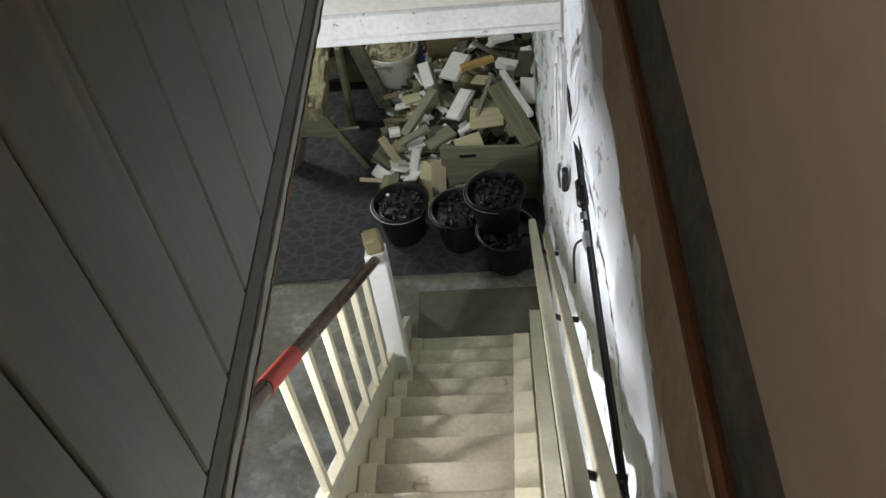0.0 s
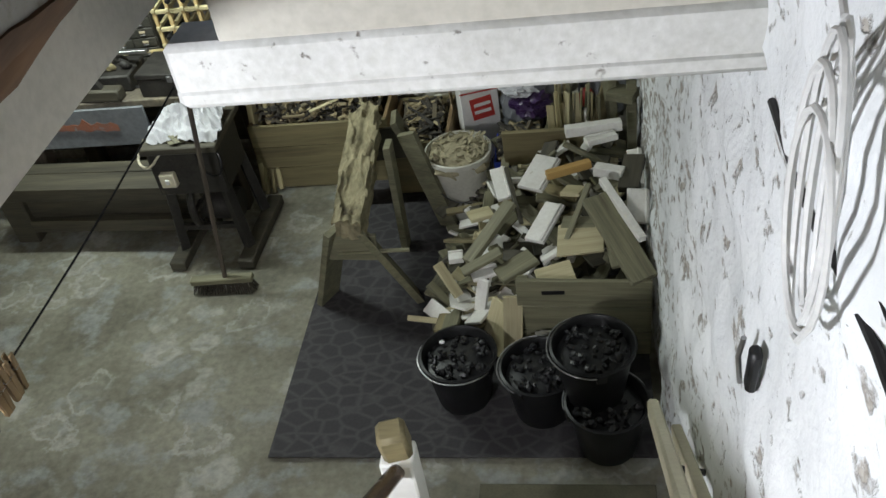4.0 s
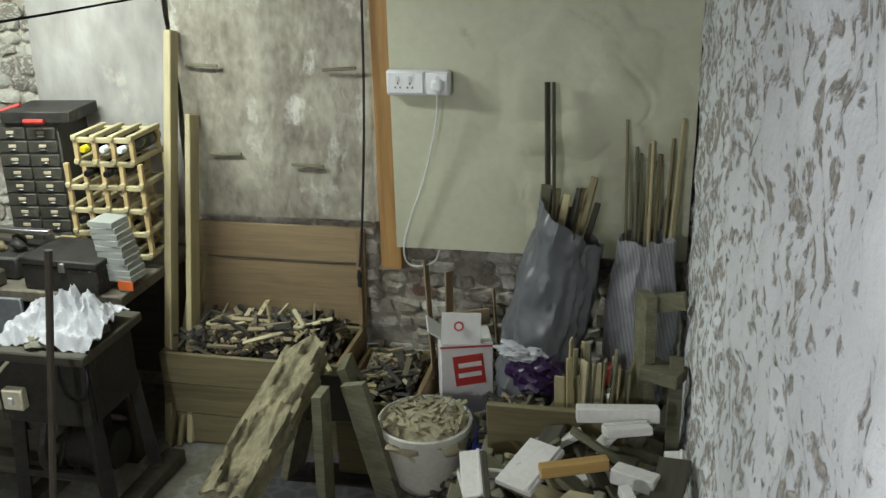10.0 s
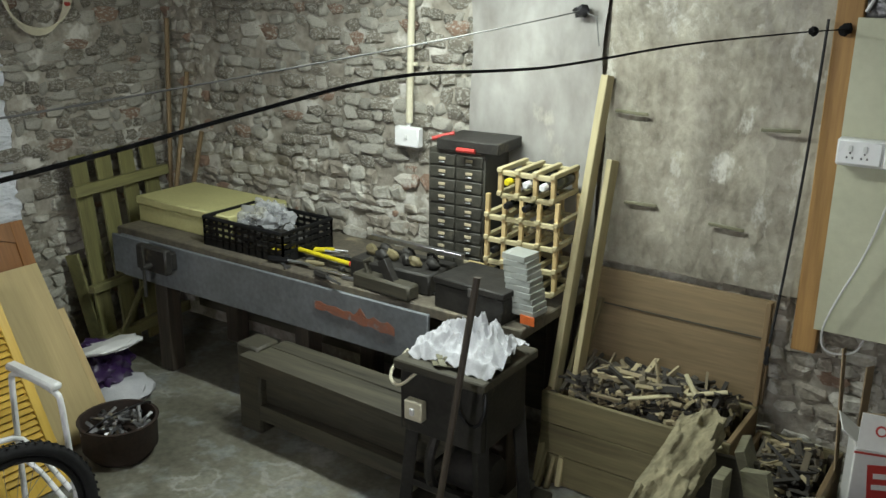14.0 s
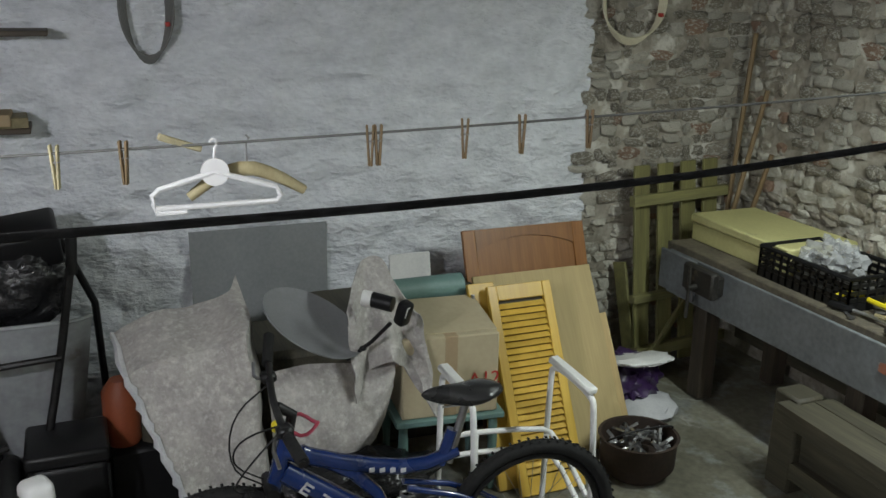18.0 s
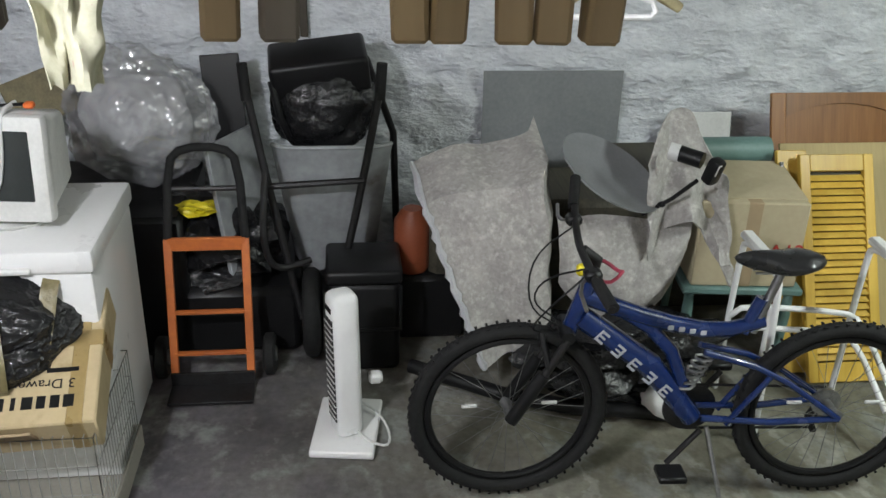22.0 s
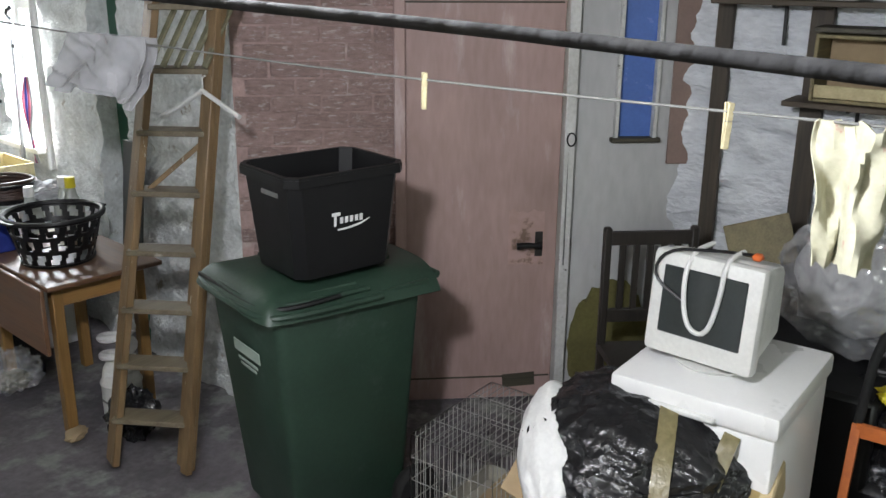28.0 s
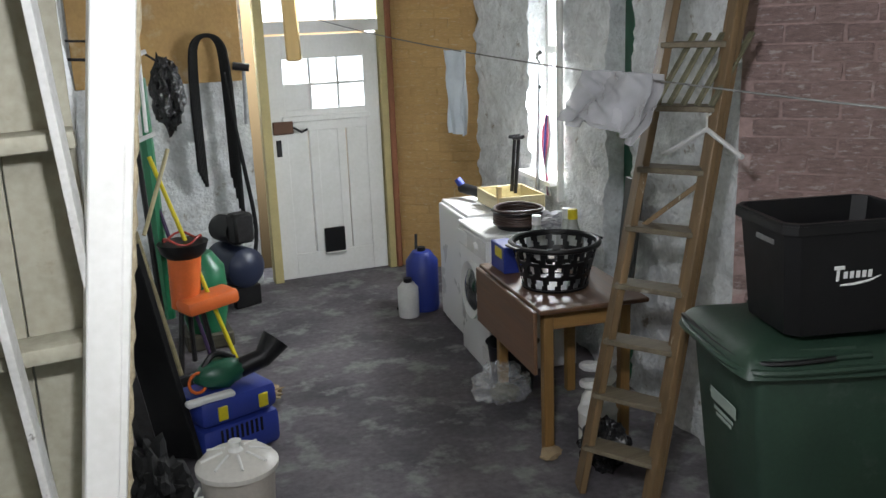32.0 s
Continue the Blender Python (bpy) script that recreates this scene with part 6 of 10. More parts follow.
# drawer cabinet, wine rack, tubs
OLIVE = material("olive_grey_steel", (0.075, 0.072, 0.056), (0.04, 0.038, 0.031), 0.5, 0.3, scale=12, bump=0.15, stain=(0.11, 0.10, 0.075), stain_scale=9, stain_at=0.6)
cab = thing("small_parts_cabinet", (-2.205, 5.88, BZ), "dark steel cabinet of small drawers with label holders", "cabinet", turn=6)
part("carcass", box(0.29, 0.26, 0.62, (0, 0, 0.31), bev=0.005), OLIVE, cab)
for r in range(10):
    for c in range(2):
        dr = part("drawer", box(0.130, 0.012, 0.052, (-0.069 + 0.138 * c, -0.134, 0.038 + 0.0595 * r), bev=0.003), OLIVE, cab)
        part("label_holder", box(0.034, 0.006, 0.014, (-0.069 + 0.138 * c, -0.142, 0.042 + 0.0595 * r), bev=0.002), M["pale_card"], dr, "pale label holder")
        part("cup_pull", box(0.030, 0.010, 0.006, (-0.069 + 0.138 * c, -0.144, 0.026 + 0.0595 * r), bev=0.002), M["steel"], dr)
lid_ = thing("steel_tray_lid", (-2.16, 5.86, BZ + 0.62), "dark steel tray with a red-handled tool on the cabinet", "tray", turn=6)
part("tray", box(0.31, 0.26, 0.05, (0.02, 0, 0.025), bev=0.004), M["grime"], lid_)
part("red_grip", tube([(-0.02, -0.15, 0.012), (0.07, -0.15, 0.012)], 0.011, 8), M["red"], lid_)
part("red_grip", tube([(-0.20, -0.05, 0.03), (-0.10, -0.02, 0.06)], 0.009, 8), M["red"], lid_)

rack = thing("wine_rack", (-1.76, 5.80, BZ), "stepped pale wooden wine rack holding a few bottles", "wine rack", turn=2)
SX = 0.084
for r in range(6):
    for c in range(4 if r < 4 else 3):
        for y in (-0.11, 0.11):
            if True:
                z = 0.06 + 0.103 * r
                x = -0.22 + SX * c + (0.06 if r >= 4 else 0)
                part("crossbar", box(SX - 0.006, 0.02, 0.022, (x + SX / 2, y, z - 0.008), bev=0.003), M["wood_pale"], rack)
for r in range(7):
    for c in range(5 if r < 4 else 4):
        z = 0.06 + 0.103 * r
        x = -0.22 + SX * c + (0.06 if r >= 4 else 0)
        if r < 6:
            part("slat", box(0.022, 0.26, 0.022, (x, 0, z + 0.004), bev=0.003), M["wood_pale"], rack)
        if r < 5:
            for y in (-0.11, 0.11):
                part("peg_post", box(0.02, 0.02, 0.085, (x, y, z + 0.055), bev=0.002), M["wood_pale_z"], rack)
GLASS = plain("dark_bottle_glass", (0.012, 0.016, 0.010), 0.12, coat=0.4)


def bottle(x, z, cap):
    b = thing("wine_bottle", (x, 5.80, BZ + z), "dark glass wine bottle lying in the rack", "bottle", "wine bottles", 2)
    part("glass", lathe([(0.0, 0.0), (0.035, 0.0), (0.038, 0.01), (0.038, 0.19), (0.016, 0.235), (0.0145, 0.30), (0.0, 0.302)], 16, (0, 0.15, 0), (90, 0, 0)), GLASS, b)
    part("capsule", lathe([(0.0155, 0.0), (0.0155, 0.06), (0.012, 0.066), (0.0, 0.066)], 12, (0, -0.09, 0), (90, 0, 0)), M[cap], b)


for x, z, cap in ((-1.87, 0.535, "yellow"), (-1.78, 0.535, "white_plastic"), (-1.70, 0.535, "white_plastic"), (-1.87, 0.43, "black"), (-1.78, 0.43, "black"), (-1.93, 0.12, "black"), (-1.83, 0.12, "black"), (-1.93, 0.22, "black")):
    bottle(x, z, cap)
tubs = thing("tub_stack", (-1.66, 5.50, BZ), "leaning stack of clear plastic food tubs", "tubs", turn=-5)
CLEARP = material("milky_plastic", (0.50, 0.52, 0.48), (0.42, 0.44, 0.40), 0.28, scale=5, bump=0.05, alpha=0.7)
for k in range(10):
    part("tub", box(0.128 - 0.002 * k + 0.004 * (k % 2), 0.11, 0.0255, (-0.005 * k, 0, 0.05 + 0.0255 * k), (0, 0, 2 * (k % 3)), 0.002), CLEARP, tubs)
part("orange_label", box(0.07, 0.004, 0.04, (0.045, -0.067, 0.03), bev=0.001), M["orange_p"], tubs)

# ---- treadle grindstone stand with cloth ----
gs = thing("machine_stand", (-1.72, 5.10, 0), "black iron machine stand with a switch and trailing leads", "machine")
GX, GY = -1.74, 5.14
for x, y in ((-0.19, -0.14), (0.19, -0.14), (-0.19, 0.20), (0.19, 0.20)):
    part("leg", local(gs, span((GX + x * 0.75, GY + y * 0.8, 0.70), (GX + x, GY + y, 0.05), 0.05, 0.05)), M["grime"], gs)
part("top_plate", local(gs, box(0.42, 0.42, 0.04, (GX, GY + 0.02, 0.73), bev=0.006)), M["wood_dark"], gs)
part("apron", local(gs, box(0.38, 0.03, 0.27, (GX, GY - 0.15, 0.58))), M["grime"], gs)
part("side_panel", local(gs, box(0.03, 0.30, 0.27, (GX + 0.175, GY + 0.02, 0.58))), M["grime"], gs)
part("side_panel", local(gs, box(0.03, 0.30, 0.27, (GX - 0.175, GY + 0.02, 0.58))), M["grime"], gs)
for x in (-0.2, 0.2):
    part("foot", local(gs, span((GX + x, GY - 0.28, 0.03), (GX + x + 0.02, GY + 0.32, 0.03), 0.09, 0.06, 0.006)), M["wood_dark"], gs)
part("flywheel", local(gs, tube([(GX - 0.06, GY + 0.02 + 0.17 * math.cos(t), 0.30 + 0.17 * math.sin(t)) for t in (2 * math.pi * k / 28 for k in range(28))], 0.022, 8, closed=True)), M["grime"], gs)
for k in range(4):
    t = math.pi * k / 4
    part("spoke", local(gs, tube([(GX - 0.06, GY + 0.02 + 0.16 * math.cos(t), 0.30 + 0.16 * math.sin(t)), (GX - 0.06, GY + 0.02 - 0.16 * math.cos(t), 0.30 - 0.16 * math.sin(t))], 0.012, 6)), M["grime"], gs)
part("motor", local(gs, lathe([(0.0, 0), (0.08, 0), (0.09, 0.02), (0.09, 0.2), (0.06, 0.24), (0, 0.24)], 20, (GX + 0.14, GY + 0.05, 0.22), (0, -90, 0))), M["grime"], gs)
part("tie_rod", local(gs, span((GX - 0.19, GY - 0.13, 0.2), (GX + 0.19, GY - 0.13, 0.2), 0.03, 0.03)), M["grime"], gs)
part("switch_box", local(gs, box(0.085, 0.04, 0.085, (GX - 0.10, GY - 0.19, 0.56), bev=0.006)), M["cream"], gs, "cream switch box")
part("switch_rocker", local(gs, box(0.02, 0.012, 0.03, (GX - 0.10, GY - 0.214, 0.56), bev=0.003)), M["white_plastic"], gs)
part("lead", local(gs, tube([(GX + 0.1, GY - 0.1, 0.76), (GX + 0.22, GY - 0.17, 0.70), (GX + 0.20, GY - 0.2, 0.56), (GX + 0.10, GY - 0.2, 0.60), (GX + 0.08, GY - 0.16, 0.74)], 0.007, 6, smooth_path=2)), M["black"], gs)
part("lead", local(gs, tube([(GX - 0.2, GY - 0.1, 0.76), (GX - 0.26, GY - 0.16, 0.66), (GX - 0.18, GY - 0.2, 0.63), (GX - 0.1, GY - 0.16, 0.72)], 0.007, 6, smooth_path=2)), M["cream"], gs)
tagged(part("oily_rags", lump(0.36, 0.30, 0.08, (GX, GY, 0.77), seed=7, rough=0.4, crease=0.4, sub=3), M["wood_old"]), "flat heap of oily rags on the machine", "rags", kind="stuff")


def heap(u, v):
    x, y = (u - 0.5), (v - 0.5)
    q = Vector((u * 6.2 + 2.0 * v, v * 4.6, 3))
    ridge = 0.5 - abs(noise.noise(q)) * 2.2
    fine = 0.5 - abs(noise.noise(q * 2.3 + Vector((4, 1, 0)))) * 2.0
    body = math.exp(-12 * ((x - 0.18) ** 2 + (y - 0.05) ** 2)) + 0.6 * math.exp(-16 * ((x + 0.24) ** 2 + (y + 0.05) ** 2))
    h = 0.105 * body + (0.050 * ridge + 0.030 * fine) * (0.35 + 0.9 * body)
    a = math.atan2(y, x)
    ragged = 1 + 0.30 * noise.noise(Vector((1.3 * math.cos(a), 1.3 * math.sin(a), 5)))
    return (GX + 0.02 + 0.38 * x * ragged, GY + 0.01 + 0.31 * y * ragged, 0.79 + max(-0.015, h) - 0.3 * max(0.0, -0.40 - y) * (1 + 0.4 * math.sin(9 * u)))


tagged(part("white_cloth", sheet(1, 1, 64, 56, heap, 0.004), M["cloth_white"]), "crumpled white cloth thrown over the machine", "cloth")
br = thing("yard_broom", (-1.62, 4.70, 0), "yard broom leaning upright on the bench", "broom")
part("head", local(br, box(0.34, 0.055, 0.035, (-1.62, 4.70, 0.075), (0, 0, 3), 0.006)), M["wood_old"], br)
bm = bmesh.new()
for k in range(220):
    x, y = rnd.uniform(-0.165, 0.165), rnd.uniform(-0.028, 0.028)
    span((-1.62 + x, 4.70 + y, 0.06), (-1.62 + x * 1.06 + rnd.uniform(-.01, .01), 4.70 + y * 1.6, 0.004), 0.004, 0.004, 0, bm)
part("bristles", local(br, bm), material("dark_bristle", (0.06, 0.05, 0.035), (0.03, 0.025, 0.018), 0.9), br)
part("stick", local(br, tube([(-1.60, 4.70, 0.08), (-1.515, 4.86, 1.20)], 0.013, 8)), M["wood_dark_z"], br)


# ---- storage wall: boards, boxes, bicycle ----
def leaning(name, x_foot, x_top, y0, y1, h, mat, label, category, thick=0.018):
    """A sheet leaning back towards the left wall."""
    t = thing(name, (x_foot, (y0 + y1) / 2, 0), label, category)
    a = math.degrees(math.asin(min(0.9, (x_foot - x_top) / h)))
    t.matrix_basis = pose(x_foot, (y0 + y1) / 2, 0, 0, -a, 0)
    return t, (y1 - y0), h


t, w, h = leaning("cupboard_door", -3.95, -4.30, 4.17, 4.87, 1.0, M["wood_red"], "arched oak cupboard door leaning on the wall", "door")
part("panel", box(0.010, w - 0.06, h - 0.06, (0, 0, h / 2)), M["wood_red"], t)
for y in (-w / 2 + 0.035, w / 2 - 0.035):
    part("stile", box(0.022, 0.07, h, (0.003, y, h / 2)), M["wood_red"], t)
bm = bmesh.new()
rail = []
for k in range(25):
    y = (w - 0.14) * (k / 24 - 0.5)
    z = h - 0.11 + 0.06 * (1 - (2 * y / (w - 0.14)) ** 2)
    rail.append([bm.verts.new((x, y, zz)) for x, zz in ((-0.008, h), (0.014, h), (0.014, z), (-0.008, z))])
for a, b in zip(rail, rail[1:]):
    for k in range(4):
        bm.faces.new((a[k], a[(k + 1) % 4], b[(k + 1) % 4], b[k]))
bm.faces.new(rail[0])
bm.faces.new(rail[-1][::-1])
bmesh.ops.recalc_face_normals(bm, faces=bm.faces)
part("arched_rail", bm, M["wood_red"], t)
part("bottom_rail", box(0.022, w - 0.14, 0.09, (0.003, 0, 0.045)), M["wood_red"], t)
t, w, h = leaning("plywood_sheet", -3.58, -4.04, 4.12, 4.77, 0.905, M["ply"], "yellowed plywood sheet leaning in front of the oak door", "board")
part("sheet", box(0.016, w, h, (0, 0, h / 2), bev=0.002), M["ply"], t)
part("batten", box(0.03, 0.05, h * 0.72, (-0.02, w / 2 + 0.02, h * 0.36)), M["wood_pale_z"], t)
t, w, h = leaning("louvre_door", -3.32, -3.75, 4.06, 4.38, 0.935, M["wood_yellow"], "varnished yellow pine louvre door leaning on the boards", "door")
for y in (-w / 2 + 0.022, w / 2 - 0.022):
    part("stile", box(0.026, 0.044, h, (0, y, h / 2)), M["wood_yellow"], t)
for z, d in ((h - 0.035, 0.07), (0.04, 0.08)):
    part("rail", box(0.024, w - 0.088, d, (0, 0, z)), M["wood_yellow"], t)
for k in range(26):
    z = 0.10 + 0.0295 * k
    if z < h - 0.08:
        part("slat", box(0.006, w - 0.088, 0.030, (0, 0, z), (0, -34, 0), 0.001), M["wood_yellow"], t)
part("backing", box(0.004, w - 0.08, h - 0.12, (-0.016, 0, h / 2)), M["wood_dark"], t)
t2, w, h = leaning("louvre_door", -3.40, -3.81, 3.99, 4.12, 0.925, M["wood_yellow"], "second louvre door standing half hidden behind", "door")
part("stile", box(0.026, w, h, (0, 0, h / 2)), M["wood_yellow"], t2)
part("hinge", tube([(0.02, -0.05, h - 0.1), (0.02, -0.05, h - 0.05)], 0.008), M["steel"], t2)
bundle = tagged(part("newspaper_bag", lump(0.30, 0.36, 0.30, (-3.92, 4.98, 0.16), (0, 0, 10), 4, 0.25, crease=0.3, sub=4, flat=-0.48), M["purple"]), "purple and white plastic compost sack on the floor", "sack")
tagged(part("white_paper", lump(0.26, 0.34, 0.05, (-3.85, 5.0, 0.30), (0, -12, 0), 6, 0.3, sub=3), M["white_plastic"]), "folded white plastic lying on the sack", "sheet")
tagged(part("folded_bag", lump(0.34, 0.40, 0.12, (-3.80, 4.98, 0.062), (0, 0, 5), 6, 0.2, sub=3, flat=-0.48), M["cloth_white"]), "pile of folded white plastic bags", "bags")

caul = thing("cast_iron_pot", (-3.34, 4.66, 0), "old rusty iron pot of metal oddments", "pot")
part("pot", lathe([(0.0, 0.0), (0.13, 0.0), (0.17, 0.05), (0.175, 0.17), (0.185, 0.19), (0.17, 0.19), (0.16, 0.06), (0.0, 0.03)], 28), material("rusty_iron", (0.055, 0.035, 0.026), (0.025, 0.018, 0.014), 0.75, 0.3, scale=12, bump=0.3), caul)
part("handle", tube([(0, 0.18, 0.18), (0.05, 0.15, 0.23), (0.06, 0, 0.25), (0.05, -0.15, 0.23), (0, -0.18, 0.18)], 0.005, 6, smooth_path=2), M["dark_metal"], caul)
bm = bmesh.new()
for k in range(50):
    a, q = rnd.uniform(0, 6.283), 0.14 * math.sqrt(rnd.random())
    box(rnd.uniform(0.03, 0.1), 0.014, 0.012, (-3.34 + q * math.cos(a), 4.66 + q * math.sin(a), 0.14 + rnd.uniform(0, 0.03)), (rnd.uniform(-40, 40), rnd.uniform(-40, 40), rnd.uniform(0, 360)), 0, bm)
tagged(part("metal_oddments", bm, M["steel"], None, smooth=0), "bolts and metal oddments in the pot", "oddments", kind="stuff")

pal = thing("pallet", (-4.40, 5.55, 0), "green treated timber pallet standing against the wall", "pallet")
pal.matrix_basis = pose(-4.36, 5.58, 0, 0, -6, 8)
for k in range(4):
    part("slat", box(0.02, 0.11, 1.18, (0.03, -0.26 + 0.175 * k, 0.60), (0, 0, 0)), M["wood_green"], pal)
for z in (0.12, 0.44, 1.0):
    part("bearer", box(0.05, 0.72, 0.06 if z != 0.44 else 0.045, (0.066, 0, z)), wood("green_bearer", (0.22, 0.21, 0.08), (0.12, 0.11, 0.05), "y"), pal)
part("brace", span((0.1, -0.26, 0.10), (0.1, 0.10, 0.48), 0.02, 0.03), M["wood_green"], pal)
tagged(plank_at(None, (-4.32, 5.28, 0.0), (-4.46, 5.24, 0.62), 0.09, 0.02, M["wood_green"], 90, "loose_board"), "short dark board leaning beside the pallet", "board")
for a, b in (((-4.45, 5.95, 0.7), (-4.42, 6.0, 1.9)), ((-4.30, 5.98, 0.8), (-4.18, 6.0, 1.25)), ((-4.40, 5.9, 0.6), (-4.25, 5.98, 1.6))):
    tagged(part("garden_cane", tube([a, b], 0.014, 6), M["wood_z"]), "old wooden pole leaning in the corner", "pole")

a12 = thing("storage_carton", (-3.63, 3.79, 0.385), "taped pale cardboard box marked A12", "box", turn=-6)
part("carton", box(0.36, 0.42, 0.36, (0, 0, 0.18), bev=0.006), M["pale_card"], a12)
part("tape", box(0.362, 0.06, 0.362, (0, 0, 0.18), bev=0.004), M["card"], a12)
part("flap", box(0.34, 0.42, 0.006, (-0.03, 0.0, 0.378), (0, 6, 0), 0.001), M["pale_card"], a12)
tx = bpy.data.curves.new("lettering", "FONT")
tx.body, tx.size, tx.extrude = "A12", 0.085, 0.0008
lt = new("lettering", tx)
tx.materials.append(M["red"])
lt.parent = a12
lt.matrix_basis = pose(0.1835, 0.075, 0.13, 90, 0, 90)
stool = thing("blue_green_stool", (-3.63, 3.79, 0), "pale blue-green painted wooden stool under the box", "stool", turn=-6)
TEAL = plain("pale_teal_paint", (0.14, 0.24, 0.22), 0.5)
for x in (-0.16, 0.16):
    for y in (-0.20, 0.20):
        part("leg", lathe([(0.014, 0), (0.02, 0.08), (0.016, 0.12), (0.022, 0.25), (0.018, 0.355)], 10, (x, y, 0)), TEAL, stool)
part("seat", box(0.40, 0.48, 0.03, (0, 0, 0.369), bev=0.006), TEAL, stool)
tagged(part("teal_roll", tube([(-3.90, 3.62, 0.80), (-3.90, 4.0, 0.80)], 0.06, 14), TEAL), "pale teal padded roll behind the box", "roll")
tagged(part("white_sheet_board", box(0.012, 0.22, 0.42, (-4.33, 3.92, 0.62), (0, -12, 0)), M["white_plastic"]), "white board leaning on the wall", "board")
tagged(part("storage_chest", box(0.36, 0.9, 0.70, (-4.15, 3.75, 0.35), bev=0.02), M["wood_dark"]), "dark low chest behind the boxes", "chest")
# thin sheet added to darken a patch of the wall; no separate board
tagged(part("damp_patch", sheet(1, 1, 12, 8, lambda u, v: (LEFT + 0.036 + 0.003 * noise.noise(Vector((u * 5, v * 5, 1))), 2.86 + 0.67 * u, 0.40 + 0.59 * v), 0.004), material("grey_wall_patch", (0.27, 0.28, 0.285), (0.20, 0.21, 0.215), 0.8, scale=3, bump=0.1)), "thin grey sheet added for a darker patch of the whitewashed wall", "board")

# white tubular frame
wf = thing("walking_frame", (-3.1, 3.9, 0), "white tubular toilet frame with plastic armrests", "frame")
for y, x0, x1 in ((3.665, -3.30, -2.98), (4.115, -3.22, -2.88)):
    part("side_tube", local(wf, tube([(x0 - 0.02, y, 0.0), (x0, y, 0.60), (x0 + 0.02, y, 0.68), (x1 - 0.03, y, 0.67), (x1, y, 0.62), (x1 + 0.01, y + 0.01, 0.0)], 0.0125, 10, smooth_path=2)), M["white"], wf)
    part("armrest", local(wf, span((x0 + 0.01, y, 0.695), (x1 - 0.02, y, 0.685), 0.05, 0.032, 0.012)), M["white_plastic"], wf)
    part("foot_pad", local(wf, lathe([(0.018, 0), (0.018, 0.03), (0.014, 0.04)], 10, (x1 + 0.01, y + 0.01, 0))), M["rubber"], wf)
for z in (0.40, 0.31):
    part("cross_bar", local(wf, tube([(-3.29, 3.665, z - 0.05), (-3.27, 3.70, z), (-3.20, 4.06, z), (-3.16, 4.115, z - 0.02), (-2.90, 4.12, z - 0.16)], 0.0115, 10, smooth_path=1)), M["white"], wf)
part("post", local(wf, tube([(-3.25, 3.80, 0.0), (-3.25, 3.80, 0.40)], 0.012, 10)), M["white"], wf)

# ---- bicycle ----
bike = thing("bicycle", (-2.70, 3.765, 0), "blue full-suspension mountain bicycle on its kickstand", "bicycle", turn=-93.5)


def wheel(x, name, turn=0.0):
    w = part(name, tube([(0.262 * math.cos(t), 0, 0.262 * math.sin(t)) for t in (2 * math.pi * k / 48 for k in range(48))], 0.013, 8, closed=True), M["black"], bike, "black alloy rim")
    w.matrix_basis = pose(x, 0, 0.33, 0, 0, turn)
    ring = [(0.299 * math.cos(t), 0, 0.298 * math.sin(t)) for t in (2 * math.pi * k / 64 for k in range(64))]
    bm = tube(ring, 0.025, 12, closed=True)
    for k in range(120):
        a = 2 * math.pi * k / 120
        for y in (-0.015, 0.015) if k % 2 else (0.0,):
            box(0.0045, 0.010, 0.008, (0.3225 * math.cos(a), y, 0.3225 * math.sin(a)), (0, -math.degrees(a), 0), 0, bm)
    part("tyre", bm, M["rubber"], w, "knobbly black tyre")
    part("hub", lathe([(0.012, -0.05), (0.022, -0.045), (0.016, -0.03), (0.016, 0.03), (0.022, 0.045), (0.012, 0.05)], 14, (0, 0, 0), (90, 0, 0)), M["steel"], w)
    bm = bmesh.new()
    for k in range(28):
        a = 2 * math.pi * k / 28
        b = a + (0.5 if k % 2 else -0.5)
        tube([(0.02 * math.cos(b), 0.03 if k % 4 < 2 else -0.03, 0.02 * math.sin(b)), (0.258 * math.cos(a), 0, 0.258 * math.sin(a))], 0.0011, 4, bm)
    part("spokes", bm, M["steel"], w, "thin steel spokes")
    for k in range(2):
        part("reflector", box(0.05, 0.008, 0.012, (0.13 - 0.26 * k, 0.01, 0.03)), M["white_plastic"], w)
    return w


wheel(0.0, "rear_wheel")
wheel(1.06, "front_wheel", 4)
BP = M["blue_paint"]
part("down_tube", tube([(0.86, 0, 0.68), (0.62, 0, 0.50), (0.46, 0, 0.30)], [0.036, 0.040, 0.034], 14), BP, bike, "thick blue down tube with pale lettering bars")
part("top_tube", tube([(0.86, 0, 0.75), (0.62, 0, 0.66), (0.42, 0, 0.62), (0.28, 0, 0.66)], [0.028, 0.028, 0.026, 0.022], 12, smooth_path=1), BP, bike)
part("top_brace", tube([(0.80, 0, 0.74), (0.58, 0, 0.60), (0.50, 0, 0.42)], 0.022, 12, smooth_path=1), BP, bike)
part("seat_tube", tube([(0.30, 0, 0.74), (0.34, 0, 0.62)], 0.020, 12), BP, bike)
part("head_tube", tube([(0.89, 0, 0.62), (0.84, 0, 0.80)], 0.026, 12), BP, bike)
for y in (-0.06, 0.06):
    part("chainstay", tube([(0.0, y, 0.33), (0.22, y * 0.8, 0.31), (0.44, y * 0.6, 0.32)], 0.012, 10), BP, bike)
    part("seatstay", tube([(0.0, y, 0.33), (0.24, y * 0.7, 0.50), (0.46, y * 0.4, 0.56)], 0.011, 10, smooth_path=1), BP, bike)
    part("link", tube([(0.24, y * 0.7, 0.48), (0.36, y * 0.7, 0.30)], 0.010, 8), BP, bike)
